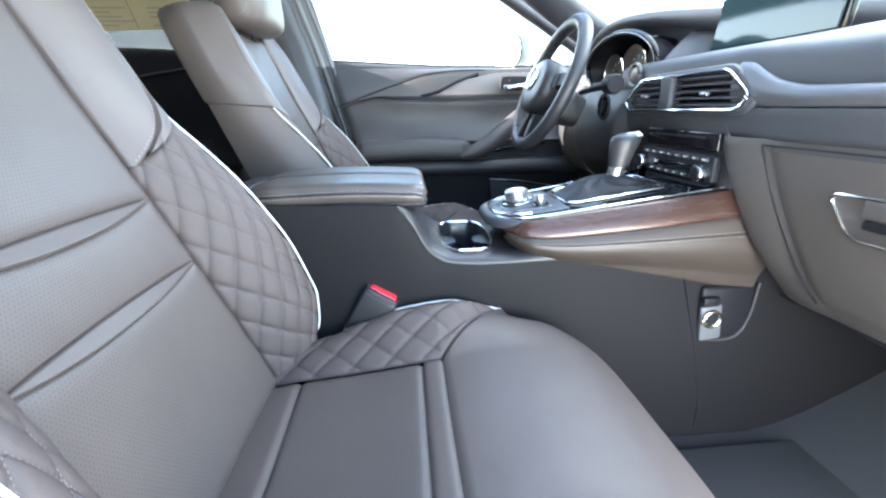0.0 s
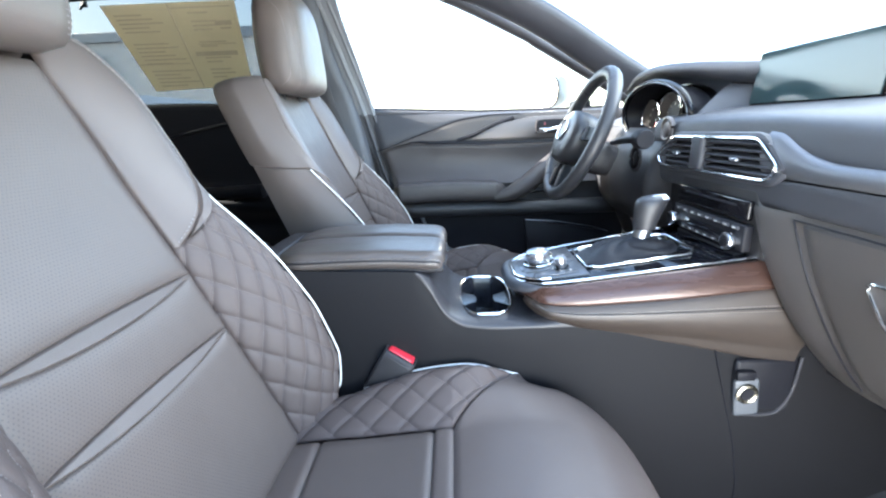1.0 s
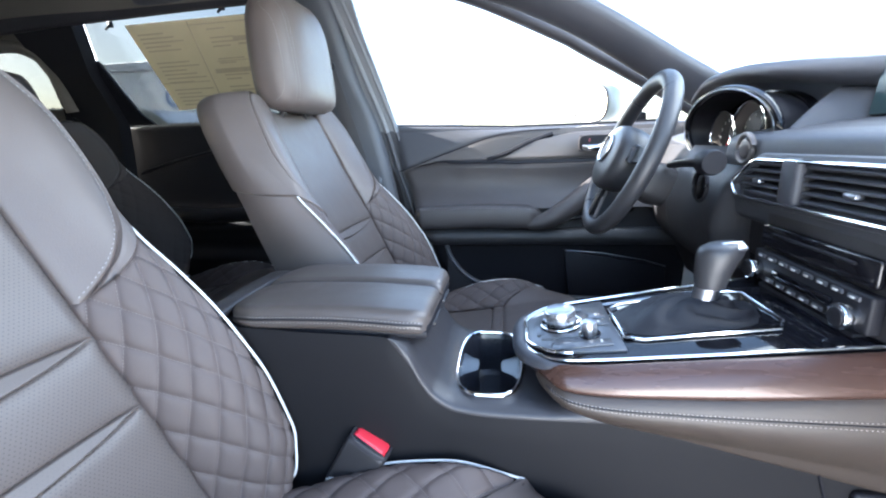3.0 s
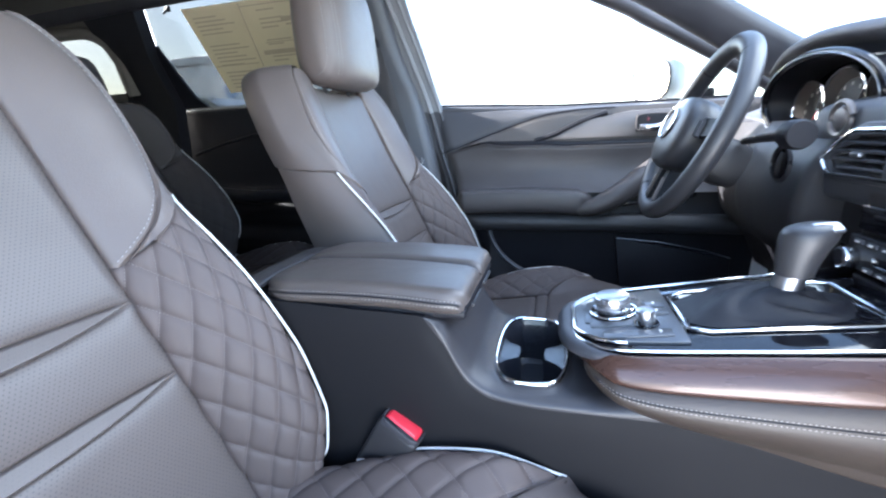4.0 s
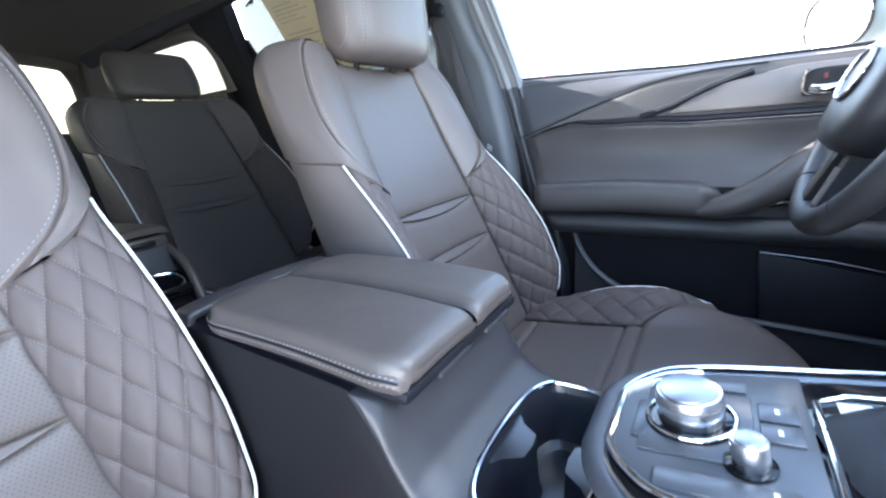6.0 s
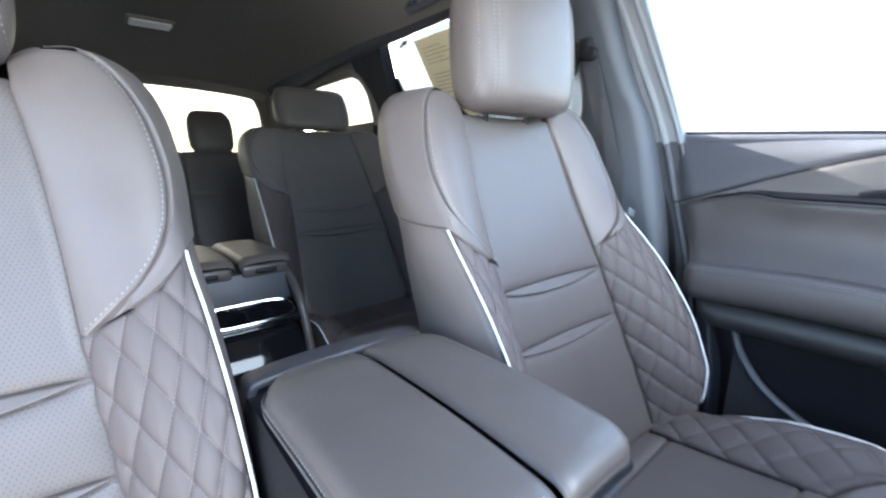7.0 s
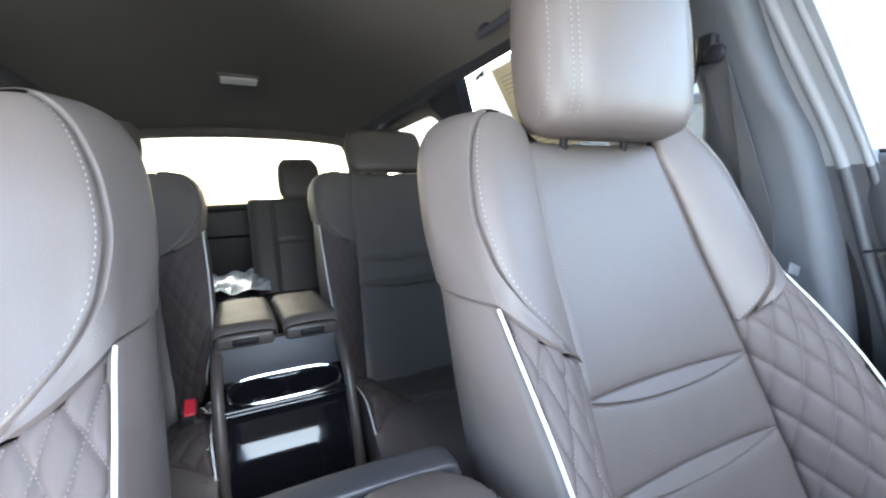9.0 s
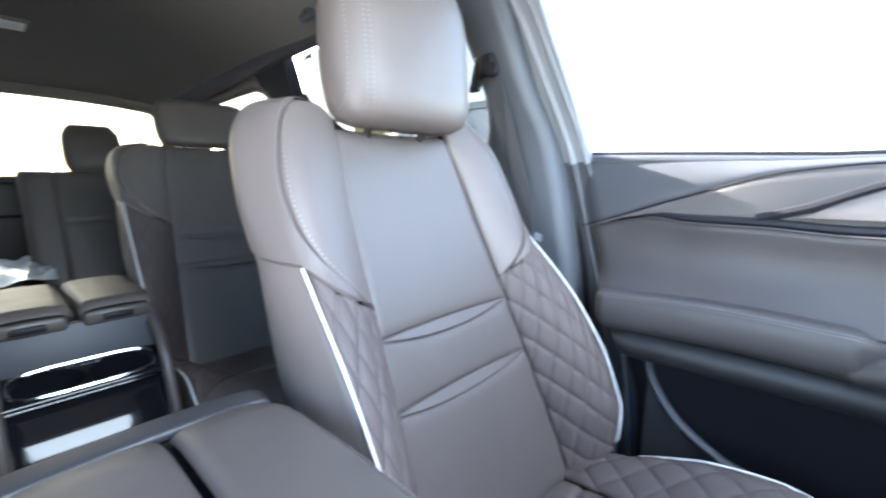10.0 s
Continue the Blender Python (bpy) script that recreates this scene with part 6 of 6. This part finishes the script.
windshield = thing("windshield", "clear curved windshield", "window", kind="structure")
part("pane", slab([(0.37, -0.64, 1.2), (0.37, 0.64, 1.2), (1.45, 0.80, 0.76), (1.45, -0.80, 0.76)], (0.002, 0, 0.004), 0), GLASS, windshield).visible_shadow = False


def grab_handle(at):
    g = thing("grab_handle", "dark folding roof grab handle", "handle", at, "grab handles")
    part("bar", tube(smooth_line([(0.10, 0.01, 0.02), (0.085, -0.015, 0.0), (0.05, -0.028, -0.012), (-0.05, -0.028, -0.012), (-0.085, -0.015, 0.0), (-0.10, 0.01, 0.02)], 24), 0.0105, 10), SOFT, g)
    for s in (-1, 1):
        part("mount", rbox((0.035, 0.02, 0.03), (s * 0.10, 0.012, 0.022), 0.006, 2), SOFT, g)
    return g


grab_handle(pose(-0.585, 0.56, 1.172))
grab_handle(pose(-0.585, -0.56, 1.172, 0, 0, 180))


def belt(s):
    b = thing("seat_belt", "dark grey belt webbing hanging from pillar anchor", "seat belt", group="seat belts")
    part("webbing", slab([(-0.20, s * 0.735, 0.98), (-0.155, s * 0.735, 0.98), (-0.09, s * 0.775, 0.70), (-0.06, s * 0.78, 0.2), (-0.105, s * 0.78, 0.2), (-0.135, s * 0.775, 0.70)], (0, s * 0.0016, 0), 0), BELT, b)
    anchor = part("anchor", rbox((0.035, 0.022, 0.05), (-0.185, s * 0.728, 1.0), 0.007, 3), DARK, b)
    part("anchor_bolt", disc(0.017, 0.018, (-0.165, s * 0.728, 0.985), (0, -s, 0), 20, 0.004), DARK, anchor)
    part("slide_track", rbox((0.03, 0.012, 0.16), (-0.215, s * 0.741, 1.02), 0.004, 2, pose(0, 0, 0, -s * 16, 0, 0)), DARK, b)
    return b


belt(1)
belt(-1)

# label sheets and hooks on the rear door glass
label = thing("window_label", "beige printed paper sheet stuck on glass", "paper sheet")
YG = lambda z: 0.856 - 0.345 * (z - 0.82) - 0.004
L = lambda x, z, d=0.0: Vector((x, YG(z) - d, z))
part("sheet", slab([L(-0.90, 1.165), L(-0.425, 1.165), L(-0.445, 0.90), L(-0.825, 0.89)], (0, 0.001, 0), 0), PAPER, label)
def printed(x0, x1, z0, z1):
    part("text_bar", slab([L(x0, z0, 0.0015), L(x1, z0, 0.0015), L(x1, z1, 0.0015), L(x0, z1, 0.0015)], (0, 0.0006, 0), 0), PRINT, label)


# two columns of close lines, a heading rule, two boxed tables
for k in range(19):
    z = 1.135 - 0.0125 * k
    if k not in (5, 6, 13):
        x0 = -0.865 + 0.004 * k
        printed(x0, x0 + 0.10 + 0.03 * ((k * 7) % 3), z, z - 0.0042)
        if k % 4 != 1:
            printed(-0.60 + 0.001 * k, -0.53 + 0.012 * ((k * 5) % 4), z, z - 0.0042)
printed(-0.66, -0.445, 1.150, 1.147)
printed(-0.515, -0.455, 1.108, 1.094)
printed(-0.50, -0.46, 1.088, 1.083)
printed(-0.60, -0.46, 1.040, 1.037)
printed(-0.62, -0.465, 1.016, 1.002)
printed(-0.845, -0.655, 0.982, 0.979)
part("fold_line", slab([L(-0.665, 1.16, 0.0015), L(-0.66, 1.16, 0.0015), L(-0.63, 0.90, 0.0015), L(-0.635, 0.90, 0.0015)], (0, 0.0006, 0), 0), PRINT, label)
for x, z, up in ((-0.94, 1.168, -1), (-0.51, 1.185, -1), (-0.52, 0.846, 1)):
    hk = thing("shade_hook", "small black sunshade hook at window edge", "hook", group="sunshade hooks")
    part("plate", rbox((0.018, 0.008, 0.02), (x, YG(z) - 0.012, z), 0.003, 2), DARK, hk)
    part("tongue", tube([(x, YG(z) - 0.016, z), (x - 0.003, YG(z) - 0.024, z + up * 0.012), (x - 0.006, YG(z) - 0.03, z + up * 0.02)], 0.004, 6), DARK, hk)

# ---- floor ----
floor = thing("floor", "dark carpeted cabin floor", "floor", kind="structure")


def carpet(a, b):
    x = 1.5 - 4.0 * a
    y = -0.84 + 1.68 * b
    z = -0.085 + 0.28 * max(0, (x - 1.0) / 0.5) ** 1.5 + (0.33 if x < -1.45 else 0.33 * max(0, (-1.25 - x) / 0.2) if x < -1.25 else 0)
    return Vector((x, y, z + 0.003 * noise.noise((x * 9, y * 9, 0))))


part("carpet", patch(carpet, 90, 40, (0, 0, 1)), CARPET, floor)
part("underbody", slab([(1.5, -0.9, -0.16), (1.5, 0.9, -0.16), (-2.5, 0.9, -0.16), (-2.5, -0.9, -0.16)], (0, 0, 0.02), 0), DARK, floor)
part("firewall", slab([(1.46, -0.84, -0.1), (1.46, 0.84, -0.1), (1.46, 0.84, 0.76), (1.46, -0.84, 0.76)], (0.03, 0, 0), 0), DARK, floor)
mat_ = thing("floor_mat", "black carpet mat in the passenger footwell", "floor mat")
part("carpet_slab", rbox((0.60, 0.46, 0.012), (0.86, -0.44, -0.074), 0.005, 2), CARPET, mat_)

# ---- second-row console ----
con2 = thing("rear_console", "leather-sided rear console with gloss black front", "console")
for s, y0, y1 in ((-1, -0.13, -0.003), (1, 0.003, 0.13)):
    def leaf2(a, b, y0=y0, y1=y1):
        x = -0.94 + 0.33 * b
        return Vector((x, y0 + (y1 - y0) * a, 0.51 - 0.01 * (1 - b) ** 2 + 0.004 * math.sin(math.pi * a)))
    lf = part("armrest_lid", patch(leaf2, 28, 50, (0, 0, 1), (0.014, 0.014, 0.014, 0.016), 0.02), LIDM, con2, "padded leather armrest leaf")
    part("lid_body", rbox((0.31, 0.112, 0.03), (-0.778, (y0 + y1) / 2, 0.474), 0.008, 3), LIDM, lf)
    part("latch", rbox((0.01, 0.05, 0.012), (-0.619, (y0 + y1) / 2, 0.474), 0.003, 2), DARK, lf)
for s in (-1, 1):
    def cheek(a, b, s=s):
        x = -0.97 + 0.475 * b
        zt = ip(x, [(-0.97, 0.46), (-0.66, 0.462), (-0.60, 0.44), (-0.555, 0.405), (-0.525, 0.34), (-0.505, 0.28), (-0.495, 0.22)])
        return Vector((x, s * (0.132 + 0.01 * math.sin(math.pi * a)), zt + (-0.08 - zt) * a))
    part("side_cheek", patch(cheek, 20, 36, (0, s, 0), (0.01, 0, 0, 0.012), 0.014), LIDM, con2)
    edge = [cheek(0, k / 36) for k in range(37)] + [Vector((-0.493, s * 0.132, z)) for z in (0.18, 0.1, -0.06)]
    part("cheek_edge", tube([p - Vector((0.004, s * 0.009, 0.004)) for p in edge], 0.011, 10), LIDM, con2)
part("riser", slab([(-0.63, -0.124, 0.47), (-0.63, 0.124, 0.47), (-0.612, 0.124, 0.395), (-0.612, -0.124, 0.395)], (-0.02, 0, 0), 0.002), SOFT, con2)


def tray2(a, b):
    return Vector((-0.615 + 0.08 * b, -0.122 + 0.244 * a, 0.398 - 0.03 * b))


def wells2(a, b, u, v):
    """Two round wells that run into one another."""
    p = tray2(a, b)
    e = min(((p.x + 0.573) / 0.032) ** 2 + ((p.y - y) / 0.048) ** 2 for y in (-0.052, 0.052))
    return -0.045 * max(0.0, min(1.0, (1 - e) / 0.16))


part("cup_deck", patch(tray2, 96, 40, (0.3, 0, 1), (0.003, 0.003, 0.003, 0.003), 0.006, wells2), GLOSS, con2, "gloss black tray with two cup wells")
ring2 = [(-0.572 + 0.036 * math.copysign(abs(math.cos(t)) ** 0.6, math.cos(t)), 0.108 * math.copysign(abs(math.sin(t)) ** 0.55, math.sin(t))) for t in (2 * math.pi * k / 48 for k in range(48))]
part("cup_rim", tube([(x, y, 0.384 + (-0.572 - x) * 0.37 + 0.003) for x, y in ring2], 0.0035, 8, True), CHROME, con2, "chrome cup holder ring")


def front2(a, b):
    return Vector((-0.562 + 0.066 * b + 0.020 * math.sin(math.pi * b) + 0.004 * math.sin(math.pi * a), -0.12 + 0.24 * a, 0.347 - 0.147 * b))


part("front_panel", patch(front2, 32, 32, (1, 0, 0), (0.003, 0.003, 0.003, 0.003), 0.02), GLOSS, con2, "gloss black front panel")
part("panel_break", tube([(-0.548, -0.12, 0.354), (-0.548, 0.12, 0.354)], 0.003, 8), GLOSS, con2)
part("lower_front", slab([(-0.499, -0.124, 0.2), (-0.499, 0.124, 0.2), (-0.51, 0.124, -0.07), (-0.51, -0.124, -0.07)], (-0.02, 0, 0), 0.003), DARK, con2)
buckle(pose(-0.655, -0.181, 0.348, -4, 25, 0) @ Matrix.Scale(0.9, 4))
buckle(pose(-0.80, 0.20, 0.27, 6, 20, -10))

# ---- third row and tailgate ----
third = thing("third_row_seat", "upright dark grey leather third-row seat", "car seat")


def back3(a, b):
    y = -0.012 + 0.55 * a
    z = 0.30 + 0.50 * b
    return Vector((-1.79 - 0.30 * (z - 0.36) + 0.02 * math.sin(math.pi * a), y, z))


groove3 = lambda a, b, u, v: -0.006 * math.exp(-((u - 0.11) / 0.005) ** 2) - 0.006 * math.exp(-((u - 0.43) / 0.005) ** 2) - (0.006 * math.exp(-((v - 0.30) / 0.005) ** 2) if 0.11 < u < 0.43 else 0)
part("backrest", patch(back3, 60, 60, (1, 0, 0.2), (0.03, 0.03, 0, 0.03), 0.04, groove3), LEATHER, third)
part("back_core", slab([(-1.80, 0.0, 0.30), (-1.80, 0.53, 0.30), (-1.945, 0.53, 0.79), (-1.945, 0.0, 0.79)], (-0.10, 0, -0.03), 0.02), LEATHER, third)
part("cushion", rbox((0.46, 0.54, 0.14), (-1.58, 0.265, 0.28), 0.04, 4), LEATHER, third)
h3 = []
for k in range(17):
    v = k / 16
    e = abs(2 * v - 1) ** 4
    h3.append([(-1.95 - 0.04 * v + 0.045 * (1 - e * 0.7) * math.copysign(abs(math.cos(t)) ** 0.7, math.cos(t)), 0.243 + 0.102 * (1 - 0.35 * e) * math.copysign(abs(math.sin(t)) ** 0.55, math.sin(t)), 0.775 + 0.215 * v) for t in (2 * math.pi * q / 36 for q in range(36))])
part("head_restraint", loft(h3), LEATHER, third, "", 60)
folded = thing("folded_seat", "third-row seatback folded flat, carpet backed", "car seat")
part("panel", rbox((0.62, 0.52, 0.08), (-1.75, -0.30, 0.36), 0.02, 3), CARPET, folded)
bag = thing("wrapped_papers", "crumpled clear wrapped papers on folded seat", "papers")
part("wrapping", patch(lambda a, b: Vector((-2.04 + 0.54 * a + 0.03 * noise.noise((b * 3, 1, 0)), -0.23 + 0.27 * b, 0.408 + 0.055 * abs(noise.noise((a * 4 + 2 * b, b * 3.5, 3))) + 0.03 * math.sin(math.pi * a) * math.sin(math.pi * b))), 30, 22, (0, 0, 1)), PLASTICBAG, bag, "", 20)
gate_ = thing("tailgate", "dark tailgate trim below wide rear window", "tailgate", kind="structure")
part("lower_trim", slab([(-2.36, -0.66, 0.75), (-2.36, 0.66, 0.75), (-2.42, 0.66, 0.2), (-2.42, -0.66, 0.2)], (-0.03, 0, 0), 0.01), LOWER, gate_)
part("sill_lip", tube([(-2.345, y, 0.757 - 0.02 * (y / 0.6) ** 2) for y in (-0.64, -0.3, 0, 0.3, 0.64)], 0.02, 10), PLASTIC, gate_)
part("trim_groove", tube([(-2.37, -0.6, 0.59), (-2.37, 0.6, 0.59)], 0.008, 6), DARK, gate_)
part("side_frame", tube(smooth_line([(-2.34, 0.62, 0.74), (-2.30, 0.62, 0.92), (-2.22, 0.58, 1.06), (-2.16, 0.50, 1.125), (-2.14, 0.3, 1.14), (-2.14, 0, 1.145), (-2.14, -0.3, 1.14), (-2.16, -0.50, 1.125), (-2.22, -0.58, 1.06), (-2.30, -0.62, 0.92), (-2.34, -0.62, 0.74)], 60), 0.034, 10), LINER, gate_)
part("rear_glass", slab([(-2.36, -0.62, 0.75), (-2.36, 0.62, 0.75), (-2.18, 0.56, 1.14), (-2.18, -0.56, 1.14)], (-0.004, 0, 0), 0), PRIVACY, gate_)

# ---- outside ----
far = thing("far_trees", "hazy green tree line beyond the lot", "trees", kind="stuff")
ridge = bmesh.new()
for k in range(260):
    ang = radians(25 + 115 * k / 259)
    dist = 110 + 25 * random.random()
    hgt = 1.6 + 0.8 * random.random()
    c = Vector((dist * math.cos(ang), dist * math.sin(ang), -0.6 + hgt * 0.35))
    made = bmesh.ops.create_icosphere(ridge, subdivisions=1, radius=1.0)["verts"]
    for vtx in made:
        vtx.co = c + Vector((vtx.co.x * 3.2, vtx.co.y * 3.2, vtx.co.z * hgt)) * (0.8 + 0.4 * random.random())
part("crown", ridge, TREES, far, "", 180)
marker = thing("lot_sign", "round red sign on a thin pole", "sign", pose(-4.1, 14.1, -0.52))
part("pole", tube([(0, 0, 0), (0, 0, 2.3)], 0.05, 10), SATIN, marker)
part("plate", disc(0.36, 0.04, (0, 0, 2.42), (0.3, -0.95, 0), 28, 0.01), SIGNRED, marker)
ground = thing("ground", "sunlit pale concrete parking lot", "ground", kind="structure")
part("lot", patch(lambda a, b: Vector((-400 + 800 * a, -400 + 800 * b, -0.52)), 8, 8, (0, 0, 1)), CONCRETE, ground)
parked = thing("parked_car", "grey-blue parked car in the lot", "car", pose(-2.7, 3.3, -0.52))
prof = [(-2.3, 0.35), (-2.34, 0.8), (-2.2, 1.1), (-1.7, 1.6), (-0.6, 1.7), (0.3, 1.64), (1.0, 1.12), (2.1, 0.98), (2.3, 0.7), (2.3, 0.35)]
part("body", loft([[(x, y, 0.3 + (z - 0.3) * (1 - 0.04 * abs(y))) for x, z in prof] for y in (-0.9, -0.8, 0.8, 0.9)]), PAINT, parked)
part("side_windows", slab([(-1.95, -0.902, 1.12), (0.75, -0.902, 1.12), (0.22, -0.902, 1.52), (-0.6, -0.902, 1.57), (-1.55, -0.902, 1.48)], (0, 0.02, 0), 0.01), GLOSS, parked)
for x in (-1.45, 1.4):
    wl = part("wheel", disc(0.34, 0.22, (x, -0.93, 0.34), (0, 1, 0), 32, 0.02), DARK, parked)
    part("rim", disc(0.22, 0.02, (x, -0.935, 0.34), (0, 1, 0), 28, 0.005), SATIN, wl)
    part("wheel", disc(0.34, 0.22, (x, 0.71, 0.34), (0, 1, 0), 32, 0.02), DARK, parked)
hall = thing("dealer_building", "white clad building across the lot", "building", pose(-14, 26, -0.52))
part("wall", rbox((22, 8, 6), (0, 0, 3), 0.05, 1), WALLW, hall)
part("parapet", rbox((22.4, 8.4, 0.5), (0, 0, 6.1), 0.05, 1), SATIN, hall)
sg = part("sign", rbox((2.4, 0.2, 2.4), (-4.5, -4.15, 4.0), 0.1, 2), WALLW, hall)
part("sign_shape", tube([(-4.5 + 0.34 * math.cos(t), -4.28, 4.3 + 0.42 * math.sin(t)) for t in (2 * math.pi * k / 30 for k in range(30))], 0.07, 8, True), BLUE, sg)
for k in range(5):
    part("window", rbox((2.6, 0.1, 1.9), (-0.5 + 3.0 * k - 4, -4.03, 1.15), 0.02, 1), GLOSS, hall)
